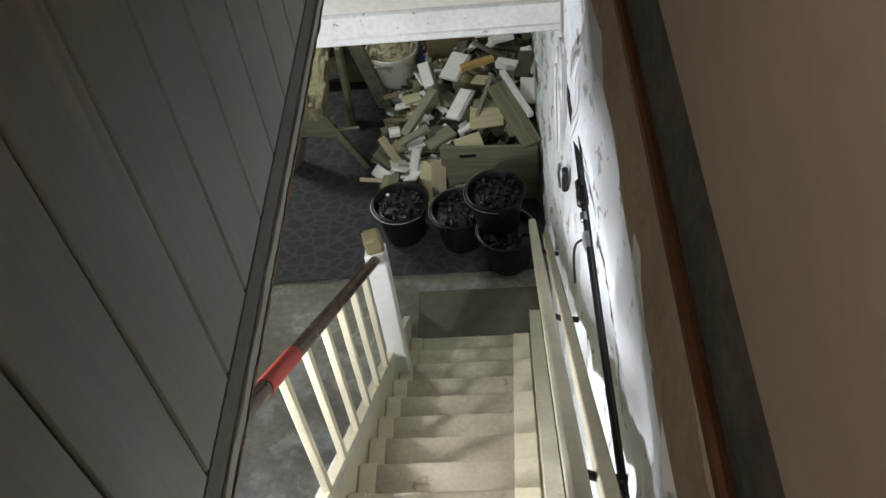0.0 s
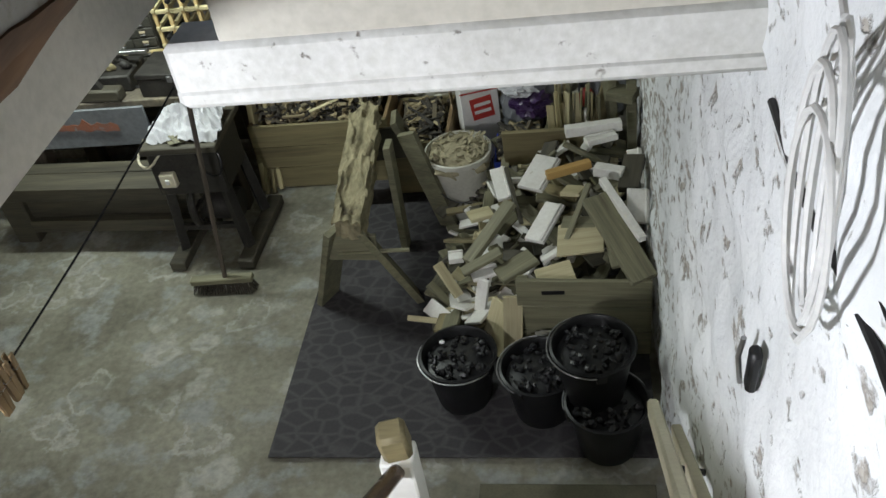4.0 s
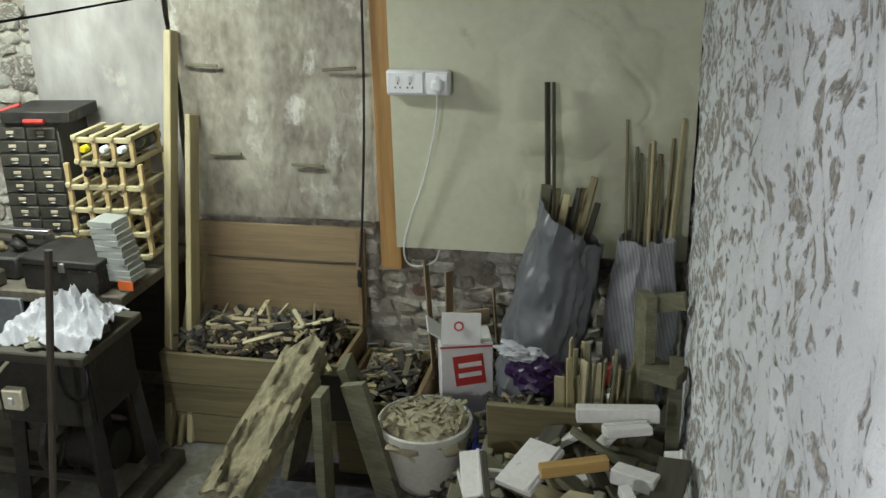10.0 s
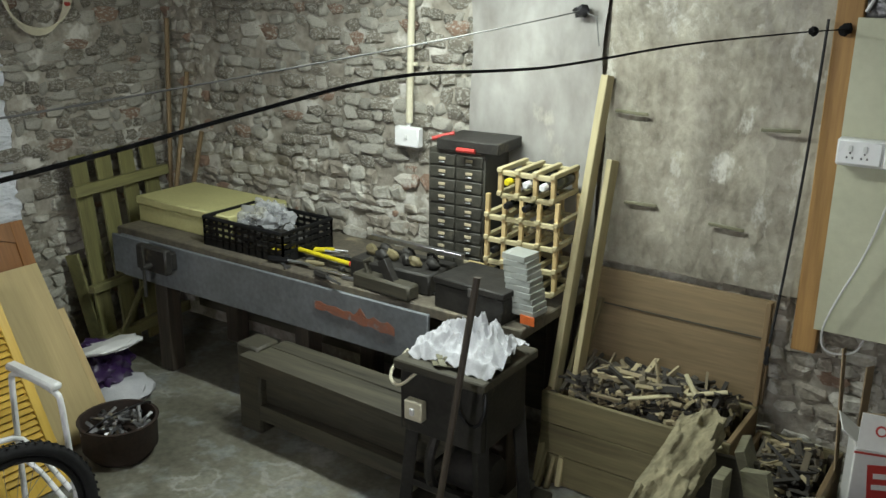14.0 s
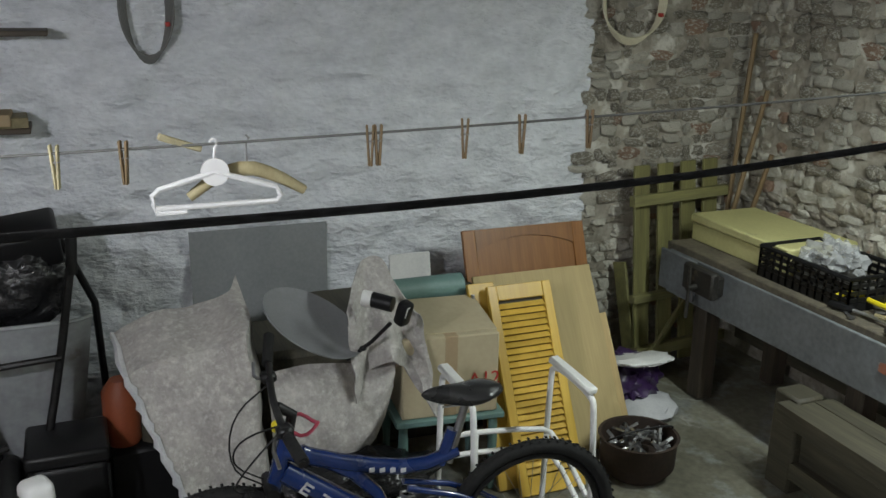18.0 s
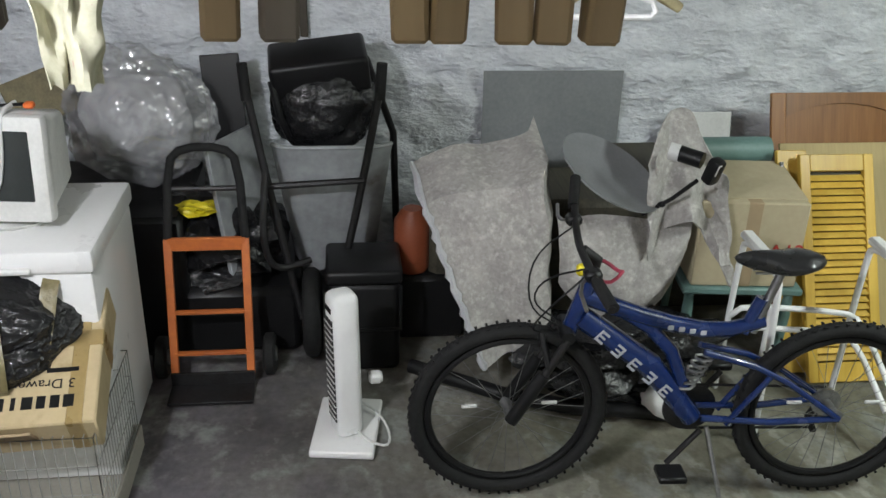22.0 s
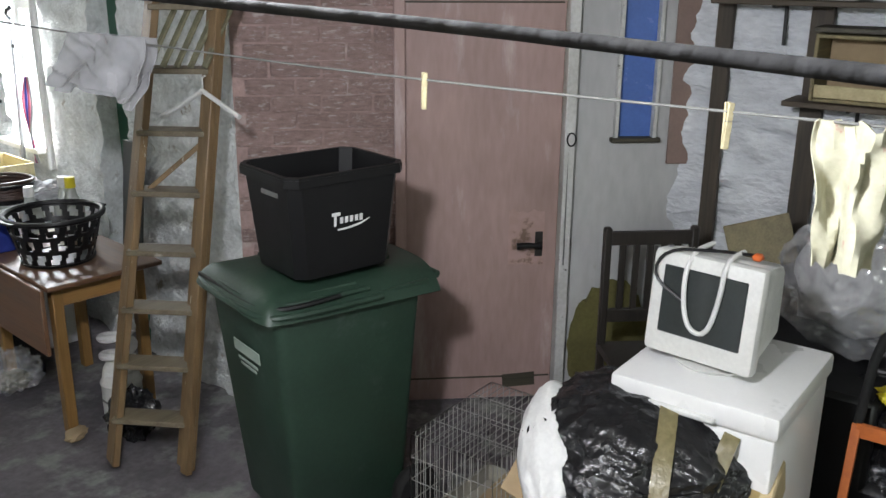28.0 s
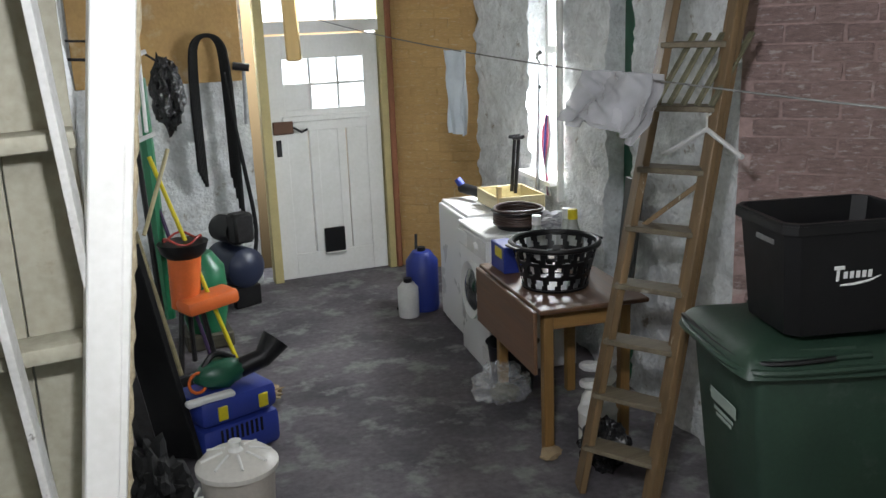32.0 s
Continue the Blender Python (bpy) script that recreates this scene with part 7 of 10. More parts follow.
part("shock_spring", tube([(0.50 - 0.06 * k / 40 + 0.028 * math.cos(k * 0.9), 0.028 * math.sin(k * 0.9), 0.42 + 0.12 * k / 40) for k in range(41)], 0.005, 6), M["steel"], bike, "coil shock absorber spring")
part("seat_post", tube([(0.31, 0, 0.62), (0.255, 0, 0.83)], 0.014, 10), M["steel"], bike)
bm = lump(0.28, 0.16, 0.07, (0, 0, 0), seed=1, rough=0.05, sub=4)
for v in bm.verts:
    k = (v.co.x + 0.14) / 0.28
    v.co.y *= 1.0 - 0.68 * min(1, max(0, (k - 0.25) / 0.5))
    v.co.z += 0.02 * (abs(k - 0.45) * 1.5)
moved(bm, pose(0.27, 0, 0.86))
part("saddle", bm, plain("black_saddle_vinyl", (0.02, 0.02, 0.021), 0.28), bike, "black vinyl saddle")
for y in (-0.02, 0.02):
    part("saddle_rail", tube([(0.18, y, 0.835), (0.34, y * 0.6, 0.83)], 0.004, 6), M["steel"], bike)
part("stem", tube([(0.84, 0, 0.80), (0.825, 0, 0.87), (0.87, 0, 0.90)], 0.018, 10), M["dark_metal"], bike)
part("handlebar", tube([(0.85, -0.29, 1.00), (0.87, -0.15, 0.935), (0.875, -0.05, 0.905), (0.875, 0, 0.90), (0.875, 0.05, 0.90), (0.875, 0.16, 0.905), (0.85, 0.32, 0.875)], 0.012, 10, smooth_path=1), M["dark_metal"], bike)
for s in (-1, 1):
    part("grip", tube([(0.868, s * 0.20, 0.927 - 0.030 * s), (0.845, s * 0.315, 0.942 - 0.066 * s)], 0.018, 10), M["rubber"], bike)
    part("brake_lever", tube([(0.872, s * 0.15, 0.918 - 0.015 * s), (0.915, s * 0.19, 0.895 - 0.02 * s), (0.905, s * 0.27, 0.89 - 0.045 * s)], 0.006, 6, smooth_path=1), M["steel"], bike)
    part("shifter", box(0.05, 0.05, 0.035, (0.872, s * 0.16, 0.915 - 0.015 * s), bev=0.01), M["black"], bike)
    part("fork_leg", tube([(0.90, s * 0.05, 0.62), (0.98, s * 0.055, 0.46)], 0.013, 10), M["dark_metal"], bike, "dark fork stanchion")
    part("fork_slider", tube([(0.965, s * 0.055, 0.50), (1.06, s * 0.06, 0.33)], 0.022, 10), M["black"], bike)
    part("crank", tube([(0.45, s * 0.07, 0.30), (0.45 + s * 0.10, s * 0.085, 0.30 - s * 0.12)], 0.010, 8), M["dark_metal"], bike)
    part("pedal", box(0.09, 0.08, 0.025, (0.45 + s * 0.10, s * 0.14, 0.30 - s * 0.12), bev=0.006), M["black"], bike)
part("fork_crown", tube([(0.90, -0.06, 0.63), (0.90, 0.06, 0.63)], 0.022, 10), M["black"], bike)
part("fork_brace", tube([(0.95, -0.055, 0.52), (0.985, 0, 0.66), (0.95, 0.055, 0.52)], 0.012, 8, smooth_path=1), M["black"], bike)
part("chainring", lathe([(0.03, -0.004), (0.085, -0.004), (0.09, 0.0), (0.085, 0.004), (0.03, 0.004)], 32, (0.45, -0.055, 0.30), (90, 0, 0)), M["dark_metal"], bike)
part("cassette", lathe([(0.02, -0.02), (0.05, -0.018), (0.045, 0.0), (0.035, 0.012), (0.025, 0.02)], 24, (0, -0.05, 0.33), (90, 0, 0)), M["steel"], bike)
part("derailleur", tube([(0.0, -0.07, 0.31), (0.03, -0.07, 0.25), (0.0, -0.07, 0.19)], 0.012, 8), M["dark_metal"], bike)
part("chain", tube([(0.0, -0.055, 0.375), (0.44, -0.055, 0.388), (0.53, -0.055, 0.33), (0.45, -0.055, 0.215), (0.02, -0.06, 0.21), (0.0, -0.06, 0.28)], 0.005, 6, closed=True), M["dark_metal"], bike)
part("kickstand", tube([(0.42, 0.04, 0.29), (0.38, 0.13, 0.10), (0.37, 0.17, 0.008)], 0.008, 8), M["steel"], bike)
for k in range(3):
    s = (-1) ** k
    part("brake_cable", tube([(0.86, s * 0.15, 0.92), (1.0, s * (0.10 + 0.03 * k), 0.86 - 0.04 * k), (1.02, s * 0.03, 0.74 - 0.05 * k), (0.92, 0, 0.66 - 0.02 * k)], 0.003, 6, smooth_path=2), M["black"], bike)
part("cable_lock", tube([(0.80 + 0.055 * math.cos(a), 0.0 + 0.055 * math.sin(a), 0.83 + 0.01 * math.sin(3 * a)) for a in (2 * math.pi * k / 18 for k in range(18))], 0.006, 6, closed=True), plain("pink_red_cable", (0.42, 0.05, 0.09), 0.4), bike, "pink-red cable lock")
part("lamp", box(0.03, 0.03, 0.035, (0.88, 0.05, 0.86), bev=0.008), M["yellow"], bike)
PRINT = plain("pale_grey_print", (0.46, 0.47, 0.50), 0.4)
for k in range(5):
    p = Vector((0.81, 0, 0.64)).lerp(Vector((0.52, 0, 0.38)), 0.06 + 0.19 * k)
    for side in (1, -1):
        m = pose(p.x, side * 0.0405, p.z, 0, -42, 0)
        for dx, dz, w, hh in ((0.0, 0.016, 0.034, 0.008), (0.0, -0.016, 0.034, 0.008), (-0.013 if k % 2 else 0.013, 0.0, 0.008, 0.036), (0.0, 0.0, 0.026, 0.007)):
            part("lettering_bar", moved(box(w, 0.003, hh, (dx, 0, dz), bev=0.001), m), PRINT, bike, "pale lettering bar")
for k in range(4):
    part("lettering_bar", box(0.018, 0.003, 0.016, (0.58 - 0.035 * k, 0.0275, 0.650 - 0.006 * k)), PRINT, bike, "pale lettering bar")

# ---- dust-sheeted heap and satellite dish ----
def tarp_shape(u, v):
    """A stiff sheet hung from the chest's top: a slanting hem on one side, a near upright fold on the other."""
    top = Vector((-3.53, 2.47 + 0.50 * u, 0.80 + 0.145 * u ** 0.9 + 0.02 * math.sin(u * 7)))
    low = Vector((-3.34, 2.72 + 0.28 * u, 0.15 + 0.07 * u))
    p = top.lerp(low, v)
    fold = math.sin(u * 9 + 2.2 * v) * 0.012 + 0.03 * (0.5 - abs(noise.noise(Vector((u * 2.2 - v * 1.1, v * 1.3, 6)))))
    p.x += 0.05 * noise.noise(Vector((u * 2.2, v * 1.6, 2))) + fold + 0.04 * math.sin(v * 3.0) + 0.004 * noise.noise(Vector((u * 22, v * 22, 1)))
    if v < 0.10:
        p.x -= (0.10 - v) * 2.6
        p.z += (0.10 - v) * 0.12 * (0.6 + noise.noise(Vector((u * 4, 3, 3))))
    if u > 0.92:
        p.x -= (u - 0.92) * 1.2
    p.y += 0.012 * noise.noise(Vector((u * 3, v * 7, 9)))
    return p


def lap_shape(u, v):
    """The lap of the sheet: a sling with a straight upper edge and a rounded belly."""
    belly = math.sin(math.pi * min(1, max(0, 0.08 + 0.92 * u))) ** 0.45
    drop = (0.06 + 0.34 * belly) * v
    return (-3.48 + 0.12 * math.sin(v * 2.2) * belly + 0.018 * noise.noise(Vector((u * 5, v * 3, 3))) + 0.014 * abs(noise.noise(Vector((u * 9, v * 2, 8)))), 3.00 + 0.54 * u - 0.05 * v * (u - 0.3), 0.685 + 0.012 * math.sin(u * 6) - drop)


tp = tagged(part("dust_sheet", sheet(1, 1, 46, 40, tarp_shape, 0.006), M["tarp"]), "dusty grey sheet draped over stored things", "dust sheet")
hem = tube([Vector(tarp_shape(0.01, k / 30)) + Vector((0.008, -0.008 + 0.006 * (k % 2), 0)) for k in range(31)], [0.010 + 0.004 * (k % 3) for k in range(31)], 6)
part("hem", hem, M["cloth_white"], tp, "pale frayed hem")
part("lap", sheet(1, 1, 40, 24, lap_shape, 0.006), M["tarp"], tp)
tagged(part("covered_chest", box(0.44, 1.02, 0.62, (-4.02, 3.06, 0.31), bev=0.03), M["wood_dark"]), "dark chest under the dust sheet", "chest")
def hood(u, v):
    """A fold thrown up to a peak, its sides falling in soft pleats."""
    peak = 1 - abs(2 * u - 0.9) ** 1.6
    z = 0.86 + 0.22 * max(0, peak) - v * (0.34 + 0.09 * u) + 0.02 * noise.noise(Vector((u * 6, v * 6, 2)))
    return (-3.46 - 0.15 * max(0, peak) * (1 - v) + 0.05 * v + 0.035 * math.sin(u * 13 + v * 2) * (0.3 + v) + 0.02 * noise.noise(Vector((u * 4, v * 4, 1))), 3.33 + 0.30 * u + 0.06 * v * u + 0.02 * noise.noise(Vector((u * 3, v * 5, 4))), z)


tagged(part("sheet_fold", sheet(1, 1, 28, 28, hood, 0.006), M["tarp"]), "peaked fold of dust sheet hanging over the box", "dust sheet")
dish = thing("satellite_dish", (-3.55, 3.18, 0.68), "grey satellite dish lying on the dust sheet", "satellite dish")
DM = Matrix.Translation((-3.55, 3.20, 0.82)) @ Vector((0.31, 0.36, 0.88)).to_track_quat("Z", "Y").to_matrix().to_4x4() @ Matrix.Scale(0.88, 4)
part("reflector", local(dish, moved(lathe([(0.0, 0.0), (0.12, 0.007), (0.19, 0.020), (0.242, 0.036), (0.250, 0.040), (0.252, 0.034), (0.242, 0.028), (0.19, 0.012), (0.0, -0.008)], 44, squash=(0.9, 1.0)), DM)), plain("matt_grey_dish", (0.23, 0.235, 0.245), 0.55), dish)
part("feed_arm", local(dish, tube([(-3.47, 3.33, 0.70), (-3.38, 3.40, 0.80), (-3.30, 3.45, 0.90)], 0.008, 8)), M["dark_metal"], dish)
part("arm_clamp", local(dish, lump(0.03, 0.03, 0.025, (-3.41, 3.375, 0.765), seed=2, sub=2)), M["black"], dish)
part("feed_horn", local(dish, tube([(-3.36, 3.39, 0.985), (-3.30, 3.46, 0.975)], 0.030, 14)), M["black"], dish)
part("feed_cap", local(dish, tube([(-3.375, 3.365, 0.987), (-3.355, 3.395, 0.984)], 0.032, 14)), M["white_plastic"], dish)
part("feed_body", local(dish, box(0.05, 0.055, 0.10, (-3.275, 3.495, 0.945), (0, 18, 30), 0.014, seg=2)), M["black"], dish)
part("feed_label", local(dish, box(0.003, 0.018, 0.045, (-3.246, 3.500, 0.955), (0, 18, 30), 0.001)), M["white_plastic"], dish)
tagged(part("orange_can", lathe([(0.0, 0.30), (0.065, 0.30), (0.075, 0.32), (0.075, 0.53), (0.04, 0.58), (0.0, 0.58)], 20, (-3.86, 2.48, 0.0)), plain("dull_orange_plastic", (0.30, 0.075, 0.03), 0.5)), "dull orange gas canister on a black box", "canister")
tagged(part("canister_box", box(0.3, 0.3, 0.30, (-3.92, 2.56, 0.15), bev=0.02), M["black"]), "black plastic box under the canister", "box")
tagged(part("exercise_base", tube([(-3.5, 2.45, 0.04), (-3.2, 2.9, 0.04), (-3.1, 3.4, 0.04)], 0.03, 10, smooth_path=1), M["black"]), "black tubular base on the floor", "tube")
tagged(part("black_sack_low", lump(0.5, 0.8, 0.34, (-3.35, 3.25, 0.17), seed=12, rough=0.3, crease=0.25, sub=4, flat=-0.48), M["film_black"]), "dark plastic sack under the dust sheet", "sack")
tagged(part("white_helmet", lump(0.24, 0.26, 0.18, (-3.15, 3.42, 0.09), seed=3, rough=0.15, sub=3, flat=-0.48), M["white_plastic"]), "white plastic shell lying on the floor", "shell")

# ---- wheelbarrow upended, folded pushchair, bins ----
wb = thing("wheelbarrow", (-3.85, 2.1, 0), "galvanised wheelbarrow tipped up against the wall", "wheelbarrow")


def tray_shape(u, v):
    w = 0.245 - 0.10 * v
    return (-4.05 + 0.20 * (1 - v) * 0.4 + 0.05 * (1 - (2 * u - 1) ** 6), 2.155 + w * (2 * u - 1), 0.825 - 0.70 * v)


part("tray", local(wb, sheet(1, 1, 24, 16, tray_shape, 0.004)), M["zinc"], wb)
part("tray_rim", local(wb, tube([Vector(tray_shape(k / 12, 0)) for k in range(13)], 0.010, 8)), M["zinc"], wb)
for y0, y1 in ((1.84, 2.02), (2.345, 2.14)):
    part("shaft", local(wb, tube([(-3.80, y0, 1.10), (-3.78, y0 + (y1 - y0) * 0.35, 0.72), (-3.70, y1, 0.16)], 0.016, 10, smooth_path=1)), M["dark_metal"], wb)
    part("grip", local(wb, tube([(-3.81, y0 - 0.01 * (1 if y0 < 2 else -1), 1.20), (-3.80, y0, 1.06)], 0.021, 10)), M["rubber"], wb)
part("cross_strut", local(wb, tube([(-3.77, 1.90, 0.72), (-3.77, 2.28, 0.74)], 0.014, 8)), M["dark_metal"], wb)
part("leg", local(wb, tube([(-3.72, 1.90, 0.80), (-3.62, 1.88, 0.55), (-3.66, 1.92, 0.40), (-3.72, 2.06, 0.42)], 0.014, 8, smooth_path=2)), M["dark_metal"], wb)
ww = part("wheel", local(wb, tube([(-3.70 + 0.15 * math.cos(t), 2.06, 0.19 + 0.15 * math.sin(t)) for t in (2 * math.pi * k / 32 for k in range(32))], 0.038, 10, closed=True)), M["rubber"], wb)
part("wheel_disc", local(wb, lathe([(0.0, -0.02), (0.11, -0.02), (0.12, 0.0), (0.11, 0.02), (0.0, 0.02)], 24, (-3.70, 2.06, 0.19), (90, 0, 0))), M["grime"], ww)
pc = thing("garment_bag", (-4.1, 2.1, 0.9), "folded black bag and bin liner behind the wheelbarrow", "bag")
part("bag_top", local(pc, box(0.24, 0.40, 0.15, (-4.10, 2.11, 1.115), (7, 14, 4), 0.02, seg=3)), M["black"], pc)
part("liner", local(pc, lump(0.26, 0.44, 0.40, (-4.08, 2.12, 0.96), seed=4, rough=0.12, crease=0.10, sub=5, freq=2.0)), M["film_black"], pc)
part("strap", local(pc, tube([(-4.0, 1.92, 1.08), (-3.96, 1.95, 0.95), (-4.0, 1.98, 0.85)], 0.015, 8)), M["black"], pc)
part("frame_tube", local(pc, tube([(-4.05, 2.30, 1.16), (-4.2, 2.42, 0.8), (-4.2, 2.44, 0.2)], 0.016, 8)), M["dark_metal"], pc)
cad = thing("black_lidded_box", (-3.62, 2.28, 0), "black plastic food caddy with a lid", "caddy")
part("body", local(cad, box(0.26, 0.28, 0.40, (-3.66, 2.27, 0.20), bev=0.03, seg=3)), M["black"], cad)
part("lid", local(cad, box(0.29, 0.30, 0.06, (-3.66, 2.27, 0.43), bev=0.025, seg=3)), M["black"], cad)
part("handle", local(cad, tube([(-3.51, 2.14, 0.40), (-3.49, 2.14, 0.22), (-3.49, 2.41, 0.22), (-3.51, 2.41, 0.40)], 0.008, 8)), M["black"], cad)
wedge = tagged(part("zinc_board", box(0.02, 0.34, 0.86, (-3.92, 1.80, 0.45), (0, -8, 62)), M["zinc"]), "pale grey panel standing edge on", "panel")

# sack truck
st = thing("sack_truck", (-3.5, 1.68, 0), "orange and black steel sack truck with rubber wheels", "sack truck")
for y in (1.53, 1.82):
    part("upright", local(st, span((-3.47, y, 0.05), (-3.60, y, 0.58), 0.03, 0.022)), M["orange_s"], st)
for z, x in ((0.56, -3.595), (0.30, -3.53), (0.14, -3.49)):
    part("cross_bar", local(st, span((x, 1.53, z), (x, 1.82, z), 0.02, 0.05 if z > 0.5 else 0.014)), M["orange_s"], st)
part("handle_loop", local(st, tube([(-3.60, 1.53, 0.55), (-3.68, 1.545, 0.86), (-3.70, 1.60, 0.91), (-3.70, 1.75, 0.91), (-3.68, 1.805, 0.86), (-3.60, 1.82, 0.55)], 0.017, 10, smooth_path=1)), M["rubber"], st, "black padded handle loop")
part("upper_bar", local(st, tube([(-3.66, 1.54, 0.76), (-3.66, 1.81, 0.76)], 0.011, 8)), M["dark_metal"], st)
part("toe_plate", local(st, box(0.16, 0.32, 0.012, (-3.41, 1.675, 0.012), bev=0.002)), M["dark_metal"], st)
part("toe_front", local(st, box(0.012, 0.32, 0.06, (-3.46, 1.675, 0.04), bev=0.002)), M["dark_metal"], st)
for y in (1.47, 1.89):
    wh = part("wheel", local(st, lathe([(0.03, -0.02), (0.07, -0.025), (0.085, -0.015), (0.085, 0.015), (0.07, 0.025), (0.03, 0.02)], 24, (-3.56, y, 0.085), (90, 0, 0))), M["rubber"], st)
    part("hub", local(st, lathe([(0.0, -0.027), (0.03, -0.027), (0.03, 0.027), (0.0, 0.027)], 14, (-3.56, y, 0.085), (90, 0, 0))), M["steel"], wh)

# heater
ht = thing("tower_heater", (-3.14, 2.19, 0), "slim white tower heater on a square base", "heater", turn=-8)
part("base", box(0.34, 0.23, 0.03, (0, 0, 0.016), bev=0.012, seg=3), M["white"], ht)
HT = pose(0.03, 0, 0, 0, 0, 28)
part("column", moved(box(0.105, 0.10, 0.56, (0.0, 0.0, 0.31), (0, -3, 0), 0.03, seg=4), HT), M["white"], ht)
part("grille", moved(box(0.075, 0.004, 0.40, (0.0, -0.0505, 0.30), (0, -3, 0), 0.002), HT), M["dark_metal"], ht)
for k in range(16):
    part("grille_bar", moved(box(0.075, 0.006, 0.004, (0.012 - 0.0013 * k, -0.052, 0.12 + 0.024 * k), bev=0), HT), M["white_plastic"], ht)
for k in range(4):
    part("button", moved(box(0.010, 0.004, 0.020, (0.012 - 0.014 * k, -0.051, 0.535), (0, 12, 0), 0.002), HT), M["black"], ht)
part("cord", tube([(0.06, 0.03, 0.06), (0.13, 0.10, 0.05), (0.10, 0.17, 0.012), (0.0, 0.15, 0.035), (-0.09, 0.08, 0.05), (-0.10, -0.02, 0.08), (0.0, -0.05, 0.10), (0.08, 0.02, 0.08)], 0.005, 6, smooth_path=2), M["white_plastic"], ht)
part("plug", box(0.05, 0.05, 0.04, (-0.06, 0.10, 0.20), (0, 0, 10), 0.01), M["white_plastic"], ht)

# ---- freezer, monitor, parcel, cages ----
fz = thing("chest_freezer", (-3.2, 1.18, 0), "small white chest freezer with a hinged lid", "freezer")
part("cabinet", local(fz, box(0.56, 0.50, 0.76, (-3.20, 1.19, 0.40), bev=0.012, seg=2)), M["white"], fz)
part("lid", local(fz, box(0.58, 0.52, 0.075, (-3.20, 1.19, 0.822), bev=0.014, seg=2)), M["white"], fz)
part("handle", local(fz, box(0.02, 0.22, 0.022, (-2.905, 1.16, 0.80), bev=0.006)), M["white_plastic"], fz)
part("seal", local(fz, box(0.55, 0.49, 0.012, (-3.20, 1.19, 0.782), bev=0.001)), M["pale"], fz)
mon = thing("computer_monitor", (-3.19, 1.155, 0.86), "old grey cathode ray monitor with a white lead", "monitor", turn=-6)
part("bezel", box(0.06, 0.36, 0.33, (0.10, 0, 0.20), (0, -6, 0), 0.02, seg=2), M["pale"], mon)
part("screen", box(0.012, 0.27, 0.215, (0.127, 0, 0.215), (0, -6, 0), 0.004), M["screen"], mon)
bm = box(0.30, 0.34, 0.31, (-0.06, 0, 0.195), (0, -6, 0), 0.03, seg=2)
for v in bm.verts:
    if v.co.x < -0.05:
        k = min(1, (-0.05 - v.co.x) / 0.16)
        v.co.y *= 1 - 0.35 * k
        v.co.z = 0.19 + (v.co.z - 0.19) * (1 - 0.3 * k)
part("housing", bm, M["pale"], mon)
part("foot", lathe([(0.0, 0), (0.12, 0), (0.13, 0.012), (0.08, 0.03), (0.0, 0.034)], 24), M["pale"], mon)
part("button", box(0.006, 0.03, 0.01, (0.128, 0.08, 0.06), bev=0.002), M["white_plastic"], mon)
part("white_lead", tube([(-0.02, -0.05, 0.375), (0.10, -0.055, 0.375), (0.142, -0.06, 0.30), (0.15, -0.04, 0.15), (0.15, 0.03, 0.13), (0.142, 0.06, 0.25), (0.12, 0.06, 0.375), (0.0, 0.06, 0.375)], 0.008, 8, smooth_path=2), M["white_plastic"], mon, "white cable looped over the screen")
part("black_lead", tube([(0.0, 0.10, 0.372), (0.08, 0.0, 0.385), (0.12, -0.14, 0.37), (0.14, -0.17, 0.28), (0.14, -0.05, 0.22)], 0.005, 6, smooth_path=2), M["black"], mon)
part("orange_plug", box(0.03, 0.03, 0.02, (0.04, 0.12, 0.38), bev=0.006), M["orange_p"], mon)

pk = thing("flat_pack_carton", (-2.86, 1.12, 0.48), "long taped brown carton lying on the cages", "carton")
PM = pose(-2.84, 1.14, 0.50, 0, 26, 4)
part("carton", local(pk, moved(box(0.48, 0.64, 0.15, bev=0.006), PM)), M["buff_card"], pk)
part("tape", local(pk, moved(box(0.484, 0.05, 0.154, (0, 0.26, 0), bev=0.004), PM)), plain("brown_tape", (0.36, 0.26, 0.11), 0.3), pk)
part("tape", local(pk, moved(box(0.06, 0.644, 0.154, (-0.05, 0, 0), bev=0.004), PM)), plain("brown_tape_b", (0.36, 0.26, 0.11), 0.3), pk)
part("end_flap", local(pk, moved(box(0.30, 0.10, 0.008, (0.0, -0.40, 0.05), (-30, 0, 0), 0.001), PM)), M["card"], pk)
part("end_flap", local(pk, moved(box(0.008, 0.5, 0.12, (0.25, -0.1, 0.03), (0, 20, 0), 0.001), PM)), M["card"], pk)
for k, L in enumerate((0.030, 0.026, 0.024, 0.030, 0.012, 0.026)):
    part("print_bar", local(pk, moved(box(0.040, L, 0.003, (0.165, 0.24 - 0.038 * k, 0.0765), bev=0), PM)), M["black"], pk, "dark printed lettering bar")
part("print_bar", local(pk, moved(box(0.014, 0.09, 0.003, (0.060, 0.215, 0.0765), bev=0), PM)), M["black"], pk, "dark printed lettering bar")
tx = bpy.data.curves.new("lettering", "FONT")
tx.body, tx.size, tx.extrude = "3 Drawer", 0.045, 0.0006
tx.materials.append(M["black"])
lt = new("lettering", tx)
lt.parent = pk
lt.matrix_basis = Matrix.Translation((2.86, -1.12, -0.48)) @ PM @ pose(0.092, 0.255, 0.0775, 0, 0, -90)
